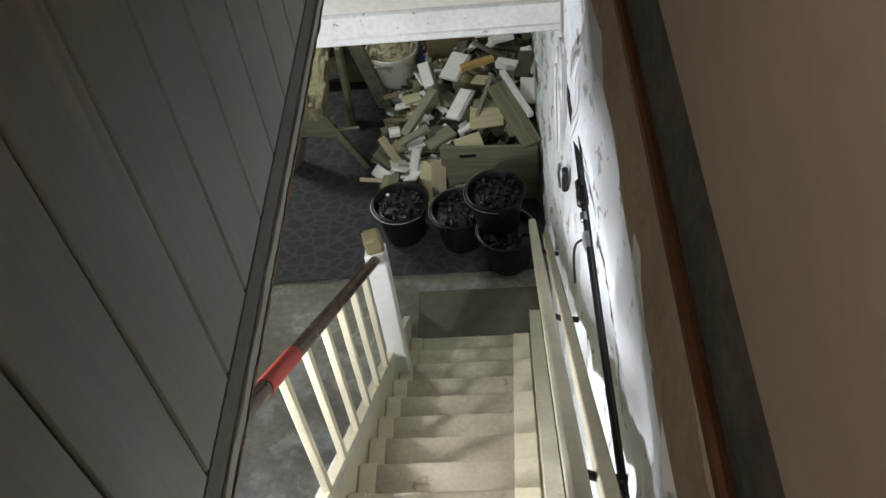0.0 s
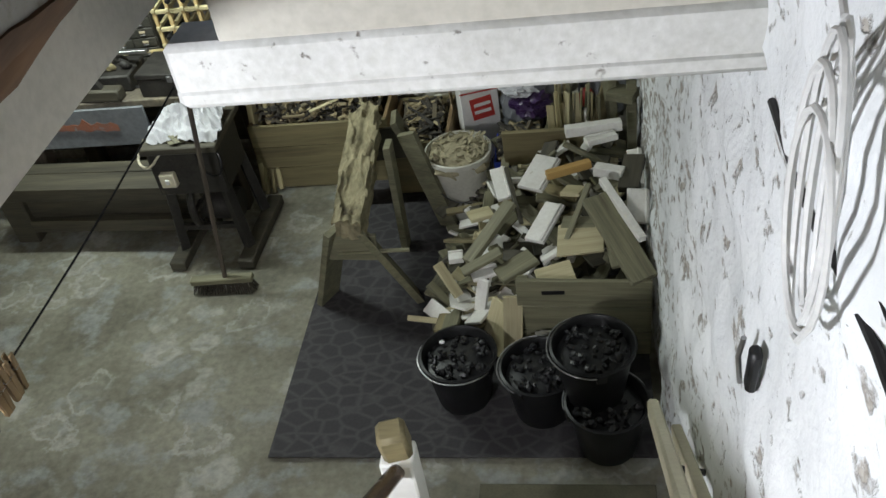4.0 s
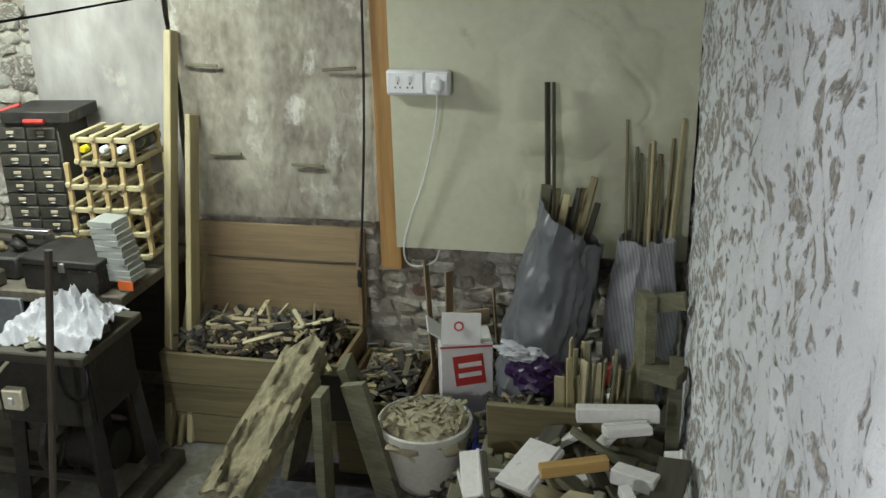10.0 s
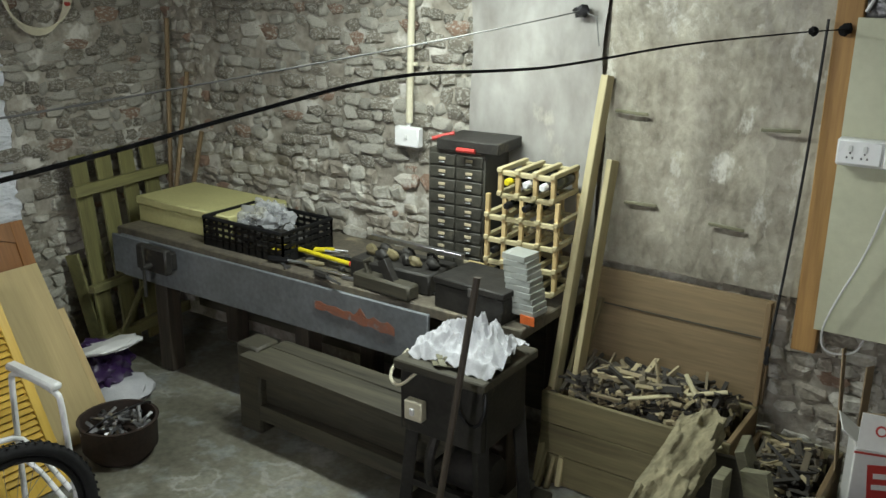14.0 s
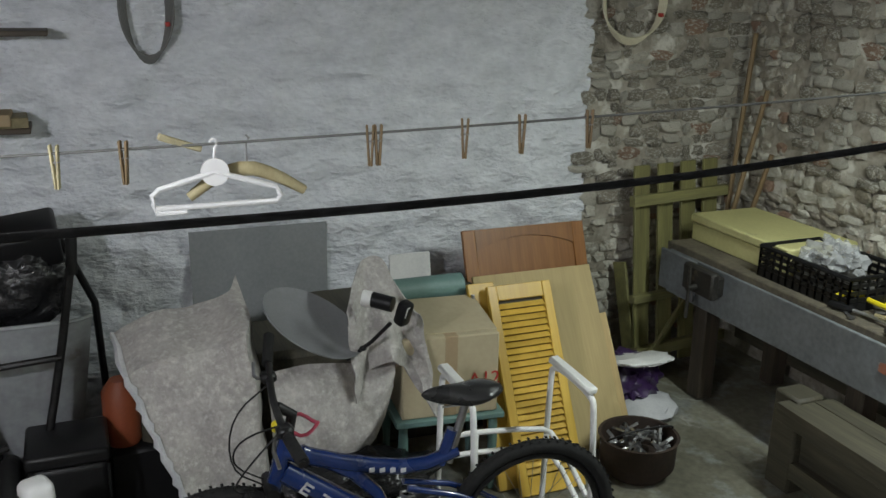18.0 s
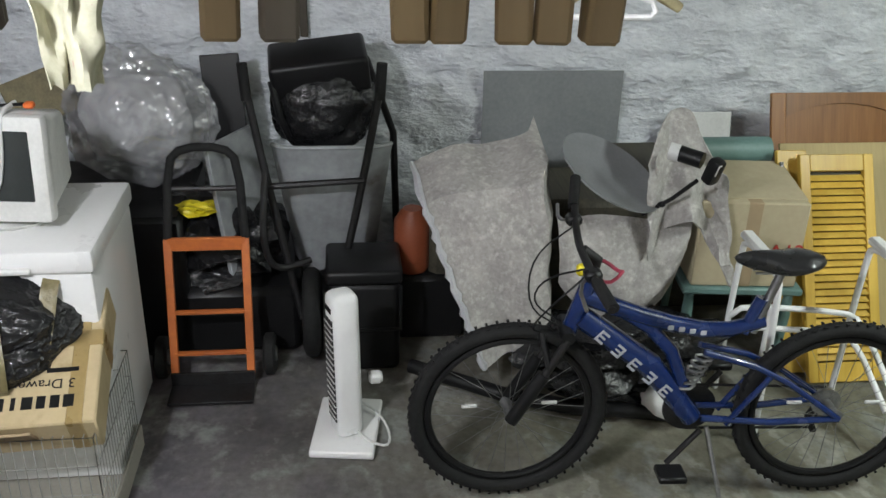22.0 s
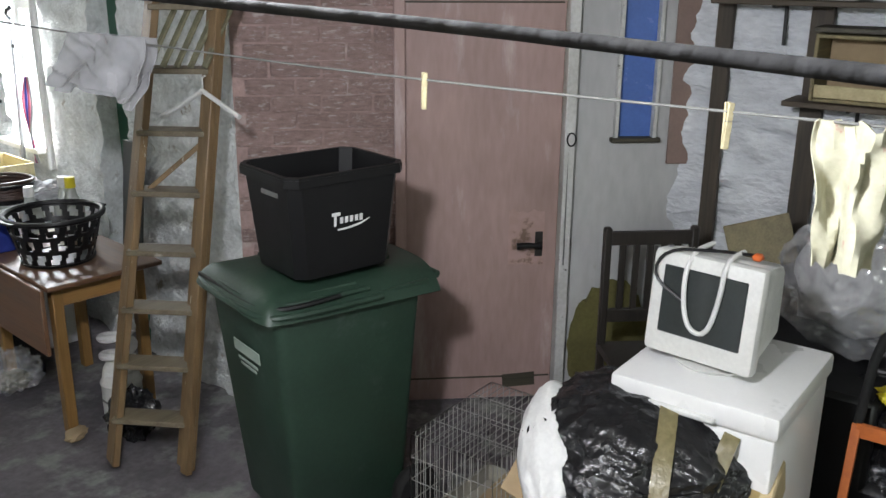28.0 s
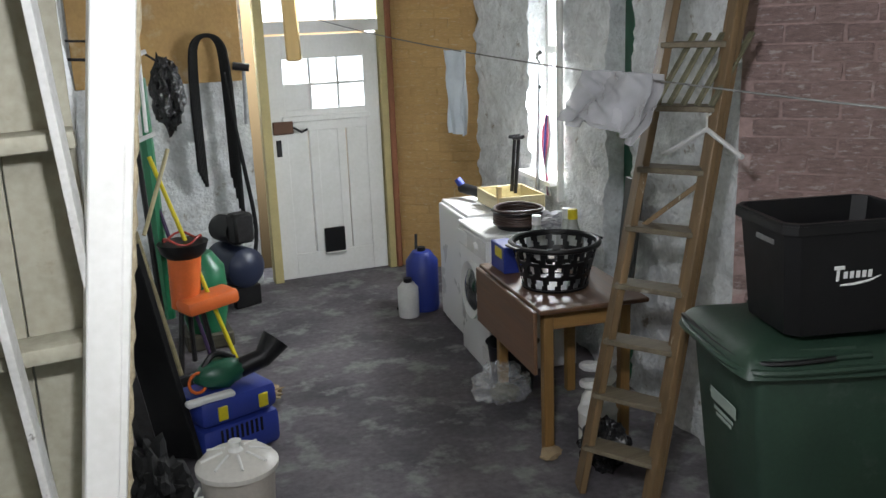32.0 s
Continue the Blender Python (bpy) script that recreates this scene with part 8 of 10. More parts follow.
pl = thing("wrapped_parcel", (-3.0, 1.0, 0.6), "black plastic wrapped bundle bound with brown tape", "parcel")
bm = lump(0.54, 0.68, 0.30, (0, 0, 0), seed=11, rough=0.10, crease=0.10, sub=6, freq=2.0)
PM2 = pose(-2.88, 1.05, 0.65, -6, 24, 12)
part("wrapping", local(pl, moved(bm, PM2)), M["film_black"], pl)
bm = sheet(1, 1, 40, 4, lambda u, v: (0.262 * math.cos(2 * math.pi * u), 0.05 + 0.055 * v + 0.03 * math.cos(2 * math.pi * u), 0.152 * math.sin(2 * math.pi * u) + 0.003 * noise.noise(Vector((u * 30, v * 3, 1)))), 0.003)
part("tape_band", local(pl, moved(bm, PM2)), material("crinkled_brown_tape", (0.20, 0.17, 0.085), (0.13, 0.11, 0.05), 0.35, scale=30, bump=0.5), pl, "crinkled brown tape band")
bm = sheet(1, 1, 20, 4, lambda u, v: (-0.06 + 0.26 * u, 0.24 + 0.05 * v - 0.05 * u, 0.135 - 0.16 * u * u + 0.01 * math.sin(u * 9)), 0.003)
part("loose_tape", local(pl, moved(bm, PM2)), bpy.data.materials["crinkled_brown_tape"], pl)
bm = lump(0.50, 0.22, 0.25, (0.07, -0.245, -0.03), (0, 0, 14), seed=6, rough=0.06, crease=0.045, sub=5)
part("white_lining", local(pl, moved(bm, PM2)), plain("white_foam_padding", (0.76, 0.76, 0.75), 0.7), pl, "white padding spilling from the end")


TRAY = plain("dirty_cream_tray", (0.36, 0.34, 0.29), 0.6)
WIRE = plain("dull_galvanised_wire", (0.42, 0.42, 0.40), 0.5, 0.3)


def cage(name, x0, x1, y0, y1, z0, z1, label, tray_h=0.09, pitch=0.028):
    c = thing(name, ((x0 + x1) / 2, (y0 + y1) / 2, z0), label, "cage")
    W = 0.0016

    def lines(nm, pts):
        bm = bmesh.new()
        for a, b in pts:
            tube([a, b], W, 4, bm)
        part(nm, local(c, bm), WIRE, c)["kind"] = "stuff"
    nx, ny, nz = int((x1 - x0) / pitch), int((y1 - y0) / pitch), max(2, int((z1 - z0) / 0.11))
    zt = z0 + tray_h
    for nm, x in (("wire_front", x1), ("wire_back", x0)):
        lines(nm, [((x, y0 + (y1 - y0) * k / ny, zt), (x, y0 + (y1 - y0) * k / ny, z1)) for k in range(ny + 1)] + [((x, y0, zt + (z1 - zt) * k / nz), (x, y1, zt + (z1 - zt) * k / nz)) for k in range(nz + 1)])
    for y in (y0, y1):
        lines("wire_side", [((x0 + (x1 - x0) * k / nx, y, zt), (x0 + (x1 - x0) * k / nx, y, z1)) for k in range(nx + 1)] + [((x0, y, zt + (z1 - zt) * k / nz), (x1, y, zt + (z1 - zt) * k / nz)) for k in range(nz + 1)])
    lines("wire_top", [((x0, y0 + (y1 - y0) * k / ny, z1), (x1, y0 + (y1 - y0) * k / ny, z1)) for k in range(ny + 1)] + [((x0 + (x1 - x0) * k / 4, y0, z1), (x0 + (x1 - x0) * k / 4, y1, z1)) for k in range(5)])
    part("tray_bottom", local(c, box(x1 - x0 + 0.02, y1 - y0 + 0.02, 0.01, ((x0 + x1) / 2, (y0 + y1) / 2, z0 + 0.008))), TRAY, c)
    for sx, sy, x, y in ((0.008, y1 - y0 + 0.02, x0 - 0.008, (y0 + y1) / 2), (0.008, y1 - y0 + 0.02, x1 + 0.008, (y0 + y1) / 2), (x1 - x0 + 0.02, 0.008, (x0 + x1) / 2, y0 - 0.008), (x1 - x0 + 0.02, 0.008, (x0 + x1) / 2, y1 + 0.008)):
        part("tray_side", local(c, box(sx, sy, tray_h, (x, y, z0 + tray_h / 2))), TRAY, c)
    return c


cage("wire_cage", -3.32, -2.80, 0.23, 0.58, 0.0, 0.46, "galvanised wire pet cage with a card inside")
cage("wire_cage", -3.10, -2.62, 0.74, 1.46, 0.0, 0.40, "wire pet cage under the carton")
tagged(plank_at(None, (-3.1, 0.36, 0.12), (-2.9, 0.66, 0.30), 0.22, 0.006, M["card"], 30, "card_sheet"), "brown card standing inside the cage", "cardboard")

# ---- behind the freezer ----
CHAIR = wood("near_black_chair_stain", (0.028, 0.022, 0.018), (0.014, 0.012, 0.010), "z", 0.45)
ch = thing("wooden_chair", (-4.05, 0.55, 0), "dark slatted wooden chair against the partition", "chair", turn=PINK_TURN)
for x in (-0.19, 0.19):
    part("back_post", box(0.035, 0.035, 1.0, (x, 0, 0.5), bev=0.008), CHAIR, ch)
    part("front_leg", box(0.035, 0.035, 0.44, (x, 0.38, 0.22), bev=0.006), CHAIR, ch)
for z in (0.95, 0.60):
    part("back_rail", box(0.36, 0.022, 0.06, (0, 0, z)), CHAIR, ch)
for k in range(5):
    part("back_slat", box(0.028, 0.014, 0.30, (-0.12 + 0.06 * k, 0, 0.775)), CHAIR, ch)
part("seat", box(0.42, 0.42, 0.03, (0, 0.19, 0.455), bev=0.01), CHAIR, ch)
tagged(part("wood_offcut", box(0.02, 0.26, 0.20, (-4.15, 0.98, 0.98), (20, -20, 10)), M["wood"]), "brown board wedged behind the monitor", "board")
tagged(part("stacked_crate", box(0.7, 0.7, 0.62, (-4.05, 1.22, 0.31), bev=0.02), M["black"]), "black storage crate behind the freezer", "crate")
tagged(part("dark_clutter", lump(0.5, 0.66, 0.42, (-3.98, 1.62, 0.40), seed=21, rough=0.4, crease=0.2, sub=4), M["film_black"]), "black bags stacked behind the sack truck", "bags", kind="stuff")
tagged(part("clutter_base", box(0.6, 0.7, 0.3, (-4.0, 1.66, 0.15), bev=0.03), M["black"]), "black box under the bags", "box")
tagged(part("yellow_net", lump(0.10, 0.15, 0.05, (-3.80, 1.62, 0.62), seed=8, rough=0.6, crease=0.5, sub=3), M["yellow"]), "crumpled yellow netting on the bags", "netting")
tagged(part("black_board", box(0.03, 0.16, 0.60, (-4.18, 1.715, 0.84), (4, -10, 0)), M["black"]), "narrow black foam board standing up", "board")
cb = thing("polythene_bag", (-4.1, 1.36, 0.8), "large clear polythene bag stuffed with packing", "bag")
part("skin", local(cb, lump(0.44, 0.60, 0.54, (-4.05, 1.385, 0.92), seed=31, rough=0.18, crease=0.15, sub=6, freq=1.5)), M["film_bag"], cb)
part("packing", local(cb, lump(0.30, 0.44, 0.40, (-4.07, 1.38, 0.90), seed=8, rough=0.25, sub=4, freq=1.6)), plain("pale_grey_packing", (0.52, 0.52, 0.53), 0.7), cb, "pale packing inside the bag")
part("gathered_neck", local(cb, lump(0.10, 0.14, 0.10, (-4.0, 1.28, 1.18), seed=5, rough=0.3, crease=0.5, sub=4)), M["film_bag"], cb)

# ---- shelves on the left wall ----
for x0, x1, z, m, lab in ((0.62, 2.34, 1.92, "wood_dark", "dark upper shelf board on wall brackets"), (0.95, 2.24, 1.53, "wood_dark", "dark lower shelf board on wall brackets")):
    s = thing("wall_shelf", (LEFT + 0.12, (x0 + x1) / 2, z), lab, "shelf")
    part("board", local(s, box(0.22, x1 - x0, 0.022, (LEFT + 0.14, (x0 + x1) / 2, z))), wood("dark_shelf_board", (0.08, 0.06, 0.04), (0.04, 0.03, 0.02), "y"), s)
    for y in (x0 + 0.25, x1 - 0.22):
        part("bracket", local(s, tube([(LEFT + 0.03, y, z - 0.18), (LEFT + 0.04, y, z - 0.02), (LEFT + 0.22, y, z - 0.015)], 0.008, 6)), M["dark_metal"], s)
for y, z0, z1, w in ((0.62, 0.0, CEIL, 0.07), (1.02, 0.3, 2.2, 0.09), (2.04, 1.15, 2.2, 0.035)):
    tagged(part("shelf_upright", box(0.035, w, z1 - z0, (LEFT + 0.04, y, (z0 + z1) / 2)), M["wood_dark_z"]), "dark upright batten fixed to the wall", "batten")
bx = thing("shelf_cabinet", (LEFT + 0.14, 1.22, 1.55), "small open brown box lying on the shelf", "box")
for nm, sx, sy, sz, y, z in (("side", 0.2, 0.015, 0.26, 1.06, 1.68), ("side", 0.2, 0.015, 0.26, 1.38, 1.68), ("top", 0.2, 0.32, 0.015, 1.22, 1.80), ("bottom", 0.2, 0.30, 0.015, 1.22, 1.555), ("shelf", 0.18, 0.30, 0.012, 1.22, 1.68)):
    part(nm, local(bx, box(sx, sy, sz, (LEFT + 0.15, y, z))), M["wood"], bx)
part("back", local(bx, box(0.01, 0.30, 0.24, (LEFT + 0.06, 1.22, 1.68))), M["card"], bx)
part("front_lip", local(bx, box(0.012, 0.30, 0.05, (LEFT + 0.25, 1.22, 1.59))), M["wood_pale"], bx)
part("lid_edge", local(bx, box(0.18, 0.36, 0.02, (LEFT + 0.16, 1.22, 1.825), (0, 0, 3))), M["wood_dark"], bx)
for y, L, z, m in ((1.86, 0.62, 1.575, "card"), (1.80, 0.50, 1.64, "pale_card"), (1.90, 0.66, 1.557, "wood")):
    tagged(part("flat_box", box(0.18, L, 0.05, (LEFT + 0.15, y, z), (0, 0, rnd.uniform(-3, 3)), 0.004), M[m]), "flat cardboard box stacked on the shelf", "box")
tagged(part("paper_bag", lump(0.16, 0.40, 0.16, (LEFT + 0.14, 1.86, 1.73), seed=6, rough=0.3, crease=0.3, sub=4), M["card"]), "crumpled brown paper bag on the shelf", "bag")
tagged(part("white_cup", lathe([(0.0, 0), (0.04, 0), (0.05, 0.11), (0.046, 0.11), (0.0, 0.02)], 16, (LEFT + 0.18, 1.60, 1.67)), M["white_plastic"]), "white cup on the shelf", "cup")
tagged(part("black_bag_shelf", lump(0.26, 0.62, 0.30, (LEFT + 0.16, 1.62, 2.07), seed=16, rough=0.25, crease=0.25, sub=4), M["film_black"]), "black bin liner bundle on the upper shelf", "bag")
wt = thing("white_tray", (LEFT + 0.16, 0.98, 1.94), "white slatted plastic basket on the upper shelf", "basket")
part("basket", local(wt, box(0.22, 0.42, 0.14, (LEFT + 0.16, 0.98, 2.005), bev=0.01)), M["white_plastic"], wt)
part("rim", local(wt, box(0.24, 0.45, 0.02, (LEFT + 0.16, 0.98, 2.08), bev=0.006)), M["white_plastic"], wt)

# coils on the wall
for y, z, w, h, m, lab in ((2.74, 2.02, 0.085, 0.24, M["grey_line"], "hank of grey cable hung on the wall"), (5.22, 2.06, 0.17, 0.22, M["cream"], "hank of pale cable hung on the wall")):
    c = thing("wall_cable_coil", (LEFT + 0.06, y, z), lab, "cable")
    for k in range(5):
        part("loop", local(c, tube([(LEFT + 0.06 + 0.006 * k, y + (w + 0.007 * k) * math.sin(t), z + (h - 0.008 * k) * math.cos(t)) for t in (2 * math.pi * j / 28 for j in range(28))], 0.006, 6, closed=True)), m, c)
    part("tie", local(c, box(0.05, 0.02, 0.02, (LEFT + 0.07, y + w, z - h * 0.3), bev=0.004)), M["red"], c)


# ---- clothes lines ----
def sag(a, b, drop, n=24):
    a, b = Vector(a), Vector(b)
    return [a.lerp(b, k / n) - Vector((0, 0, drop * 4 * (k / n) * (1 - k / n))) for k in range(n + 1)]


RA = [Vector(p) for p in ((-0.66, BACK - 0.10, 2.015), (-0.66, 5.45, 2.035), (-0.66, 4.75, 2.055), (-0.66, 4.26, 2.068), (-0.66, 3.74, 2.066), (-0.66, 3.55, 2.074), (-0.66, 3.27, 2.095), (-0.665, 3.03, 2.076), (-0.675, 2.86, 2.058), (-0.68, 2.66, 2.045), (-0.683, 2.36, 2.043), (-0.688, 2.16, 2.044), (-0.70, 2.05, 2.046), (-0.765, 1.95, 2.043), (-0.80, 1.82, 2.045), (-0.79, 1.22, 2.066), (-1.05, -0.6, 2.20), (-1.30, -3.0, 2.32), (-1.45, -5.05, 2.40))]
ropeA = thing("black_clothes_line", tuple(RA[0]), "black plastic-covered rope clothes line strung along the cellar", "clothes line")
part("rope", local(ropeA, tube(RA, 0.0024, 10, smooth_path=2)), M["black_rope"], ropeA)
part("knot", local(ropeA, lump(0.05, 0.06, 0.05, RA[0], seed=2, rough=0.4, sub=2)), M["black_rope"], ropeA)
part("knot", local(ropeA, lump(0.03, 0.05, 0.03, (-0.66, BACK - 0.60, 2.034), seed=3, rough=0.4, sub=2)), M["black_rope"], ropeA)
LB = sag((-1.72, BACK - 0.10, 2.04), (-2.28, 0.3, 1.80), 0.06) + sag((-2.28, 0.3, 1.80), (-2.45, -4.9, 2.05), 0.04)[1:]
lineB = thing("grey_clothes_line", tuple(LB[0]), "thin grey clothes line strung between the walls", "clothes line")
part("line", local(lineB, tube(LB, 0.0028, 6)), M["grey_line"], lineB)
part("knot", local(lineB, lump(0.08, 0.05, 0.05, LB[0], seed=5, rough=0.5, sub=2)), M["dark_metal"], lineB)
part("tail", local(lineB, tube([LB[0], LB[0] + Vector((0.08, -0.02, -0.02)), LB[0] + Vector((0.10, -0.02, -0.14))], 0.003, 6)), M["grey_line"], lineB)


def on_line(pts, y):
    for a, b in zip(pts, pts[1:]):
        if (a.y - y) * (b.y - y) <= 0 and abs(a.y - b.y) > 1e-6:
            return a.lerp(b, (a.y - y) / (a.y - b.y))
    return pts[-1]


def peg_proto(name, wood_mat, label, plastic=False):
    p = thing(name, (0, 0, 0), label, "clothes peg", "clothes pegs")
    for s in (-1, 1):
        bm = box(0.0050, 0.0125, 0.086, (s * 0.0046, 0, -0.030), (0, s * 3, 0), 0.0018)
        part("jaw", bm, wood_mat, p)
    part("spring", tube([(0.009 * (1 if k % 2 else -1), 0.006 - 0.012 * k / 7, -0.022 + 0.002 * (k % 2)) for k in range(8)], 0.0011, 5), M["steel"], p, "steel wire spring")
    return p


def pegs(proto, spots, turn=0):
    for k, (p, tilt) in enumerate(spots):
        m = Matrix.Translation(p) @ pose(0, 0, 0.004, 0.5 * tilt, 0, turn + rnd.uniform(-14, 14))
        if k == 0:
            proto.matrix_basis = m
        else:
            copy_thing(proto, m)


SA_ = lambda y, dz=0.0: on_line(RA, y) + Vector((0, 0, dz))
pegs(peg_proto("clothes_peg", M["peg"], "weathered wooden clothes peg on the black line"), [(SA_(y), rnd.uniform(-5, 5)) for y in (2.018, 2.034, 2.16, 2.216, 2.232, 2.250, 2.266, 2.284)])
pegs(peg_proto("clothes_peg", M["peg_grey"], "grey weathered clothes peg on the black line"), [(SA_(y), rnd.uniform(-5, 5)) for y in (2.068, 2.081, 2.178)])
pegs(peg_proto("clothes_peg", M["yellow"], "bright yellow plastic clothes peg on the black line"), [(SA_(2.055), 3)])
pegs(peg_proto("clothes_peg", M["wood_pale_z"], "pine clothes peg hanging on the line near the stairs"), [(SA_(1.215), 2)], 70)
PB_ = lambda y: on_line(LB, y)
pegs(peg_proto("clothes_peg", M["fresh"], "pale wooden clothes peg on the grey line"), [(PB_(y), rnd.uniform(-4, 4)) for y in (1.96, 2.065, 2.132, 2.193, 2.36, 1.47, 0.72)], 60)
pegs(peg_proto("clothes_peg", M["peg"], "brown wooden clothes peg on the grey line"), [(PB_(y), rnd.uniform(-4, 4)) for y in (2.483, 2.963, 2.98, 3.167, 3.296, 3.454)], 70)
pegs(peg_proto("clothes_peg", M["fresh"], "cream clothes peg lying along the grey line"), [(PB_(2.56) + Vector((0, 0, 0.012)), 140)])

hg = thing("white_hanger", tuple(PB_(2.65)), "white plastic clothes hanger hooked on the line", "hanger")
hp = PB_(2.65)
H = lambda y, z: (hp.x, hp.y + 0.64 * y, hp.z + 0.75 * z)
part("hook", local(hg, tube([H(0.0, -0.055), H(0.0, -0.02), H(0.012, 0.004), H(0.0, 0.014), H(-0.012, 0.004)], 0.003, 6, smooth_path=1)), M["white"], hg)
part("boss", local(hg, lathe([(0.0, -0.004), (0.028, -0.004), (0.028, 0.004), (0.0, 0.004)], 18, H(0, -0.075), (0, 90, 0))), M["white"], hg)
part("bar", local(hg, tube([H(0, -0.075), H(-0.17, -0.115), H(-0.19, -0.13), H(-0.185, -0.165), H(0.19, -0.165), H(0.205, -0.15), H(0.19, -0.125), H(0, -0.075)], 0.006, 8)), M["white"], hg)
part("trouser_bar", local(hg, tube([H(-0.19, -0.15), H(-0.18, -0.178), H(-0.09, -0.178)], 0.0045, 8)), M["white"], hg)
wh_ = thing("wooden_hanger", tuple(PB_(2.68)), "curved wooden coat hanger hung on the line", "hanger")
hp2 = PB_(2.68)
H2 = lambda y, z: (hp2.x - 0.03, hp2.y + 0.02 + 0.62 * y, hp2.z + 0.75 * z)
part("arm", local(wh_, tube([H2(-0.16, -0.15), H2(-0.06, -0.09), H2(0.03, -0.075), H2(0.12, -0.10), H2(0.22, -0.15)], [0.010, 0.014, 0.016, 0.014, 0.010], 10, smooth_path=1)), M["wood_pale"], wh_)
part("hook", local(wh_, tube([H2(0.03, -0.06), H2(0.03, -0.01), H2(0.04, 0.004), H2(0.03, 0.012)], 0.0022, 6)), M["steel"], wh_)


def cloth_on(name, p, w, drop, mat, label, seed, twist=0.0):
    def f(u, v):
        s = (u - 0.5) * w * (1 - 0.35 * v)
        n = noise.noise(Vector((u * 5, v * 3, seed)))
        return (p.x + 0.035 * n + 0.02 * math.sin(u * 9 + seed), p.y + s + 0.02 * n, p.z - drop * v + 0.015 * noise.noise(Vector((u * 8, v * 4, seed + 3))))
    return tagged(part(name, sheet(1, 1, 18, 26, f, 0.003), mat), label, "cloth")


cloth_on("floral_cloth", PB_(1.70), 0.14, 0.25, material("yellow_floral_cloth", (0.50, 0.485, 0.37), (0.36, 0.35, 0.25), 0.9, scale=20, stain=(0.40, 0.20, 0.18), stain_scale=22, stain_at=0.62), "pale yellow flowered cloth hung on the line", 2)
cloth_on("tea_towel", PB_(-2.1), 0.34, 0.40, material("pale_blue_towel", (0.66, 0.72, 0.74), (0.56, 0.62, 0.66), 0.9, scale=8), "pale blue-white towel hung on the line", 5)
bgp = PB_(-0.62)
def draped_bag(u, v):
    """A thin bag folded over the line, its corners hanging lower than its middle."""
    pleat = math.sin(u * 11 + 3.0 * v) * 0.014 + 0.02 * (0.5 - abs(noise.noise(Vector((u * 4 - 2 * v, v * 2.5, 4)))) * 2)
    drop = 0.15 + 0.06 * abs(u - 0.35) + 0.03 * noise.noise(Vector((u * 4, 0, 3)))
    return (bgp.x + 0.02 + (0.05 * v + pleat) * (0.3 + v), bgp.y - 0.19 + 0.41 * u - 0.05 * v * (1 - u), bgp.z + 0.012 - drop * v)


hung = thing("hung_bag", tuple(bgp), "grey-white plastic bag pegged on the line", "bag")
BAGM = material("grey_white_plastic_bag", (0.52, 0.52, 0.54), (0.40, 0.40, 0.42), 0.25, scale=6, fine=22, bump=0.6, depth=0.02, alpha=0.55, spec=0.8)
part("front_sheet", local(hung, sheet(1, 1, 48, 26, draped_bag, 0.002)), BAGM, hung)
part("back_sheet", local(hung, moved(sheet(1, 1, 48, 26, lambda u, v: draped_bag(u, v * 1.12), 0.002), pose(-0.035, 0.012, 0))), BAGM, hung)


# ---- pink door, partition and bin corner ----
DS = 0.66
pd = thing("door_pink", on_pink(DS + 0.37), "faded pink boarded door with a black lever handle", "door", turn=PINK_TURN)
part("leaf", box(0.72, 0.04, 1.96, (0, 0.0, 0.985), bev=0.004), M["pink_door"], pd)
for z in (0.12, 1.90):
    part("ledge_line", box(0.70, 0.004, 0.008, (0, 0.021, z), bev=0.001), M["wood_dark"], pd)
part("handle_rose", box(0.036, 0.008, 0.12, (-0.275, 0.024, 0.80), bev=0.004), M["grime"], pd)
part("lever", tube([(-0.275, 0.03, 0.80), (-0.275, 0.06, 0.80), (-0.22, 0.062, 0.805), (-0.165, 0.058, 0.80)], [0.012, 0.012, 0.014, 0.016], 10), M["black"], pd)
part("rubbed_mark", sheet(1, 1, 10, 10, lambda u, v: (-0.30 + 0.17 * u, 0.0215, 0.70 + 0.26 * v + 0.02 * noise.noise(Vector((u * 5, v * 5, 1)))), 0.0012), M["pink_grime"], pd, "greasy brown finger marks round the handle")
part("worn_patch", box(0.16, 0.003, 0.07, (-0.20, 0.022, 0.10), (0, 4, 0), 0.001), M["wood_dark"], pd, "rotted dark patch")
for s in (DS - 0.025, DS + 0.745):
    tagged(part("door_jamb", moved(box(0.05, 0.10, 2.05, bev=0.004), pose(*on_pink(s, 0.0, 1.025), 0, 0, PINK_TURN)), M["pink_door"] if s > DS else M["flaked"]), "painted door jamb", "jamb", kind="structure")
tagged(part("door_head", moved(box(0.82, 0.10, 0.06, bev=0.004), pose(*on_pink(DS + 0.36, 0.0, 2.02), 0, 0, PINK_TURN)), M["pink_door"]), "painted door head", "jamb", kind="structure")
rough_wall("wall_over_door", on_pink(DS - 0.06)[:2], on_pink(1.42)[:2], 2.05, CEIL, M["pink"], 0.08, 0.004, 5, 0.15, label="pink wall over the door", seed=15)
WS0, WS1, WZ0, WZ1 = 0.235, 0.415, 1.29, 2.28
rough_wall("wall_partition", on_pink(-0.02)[:2], on_pink(DS - 0.05)[:2], 0, CEIL, M["grey_paint"], 0.05, 0.0, 5, 0.06, holes=((WS0 + 0.02, WS1 + 0.02, WZ0, WZ1),), label="grey-painted board partition with a narrow window", seed=16)
win = thing("window_partition", on_pink((WS0 + WS1) / 2, 0, WZ0), "narrow partition window with a blue pane", "window", turn=PINK_TURN)
tagged(win, kind="structure")
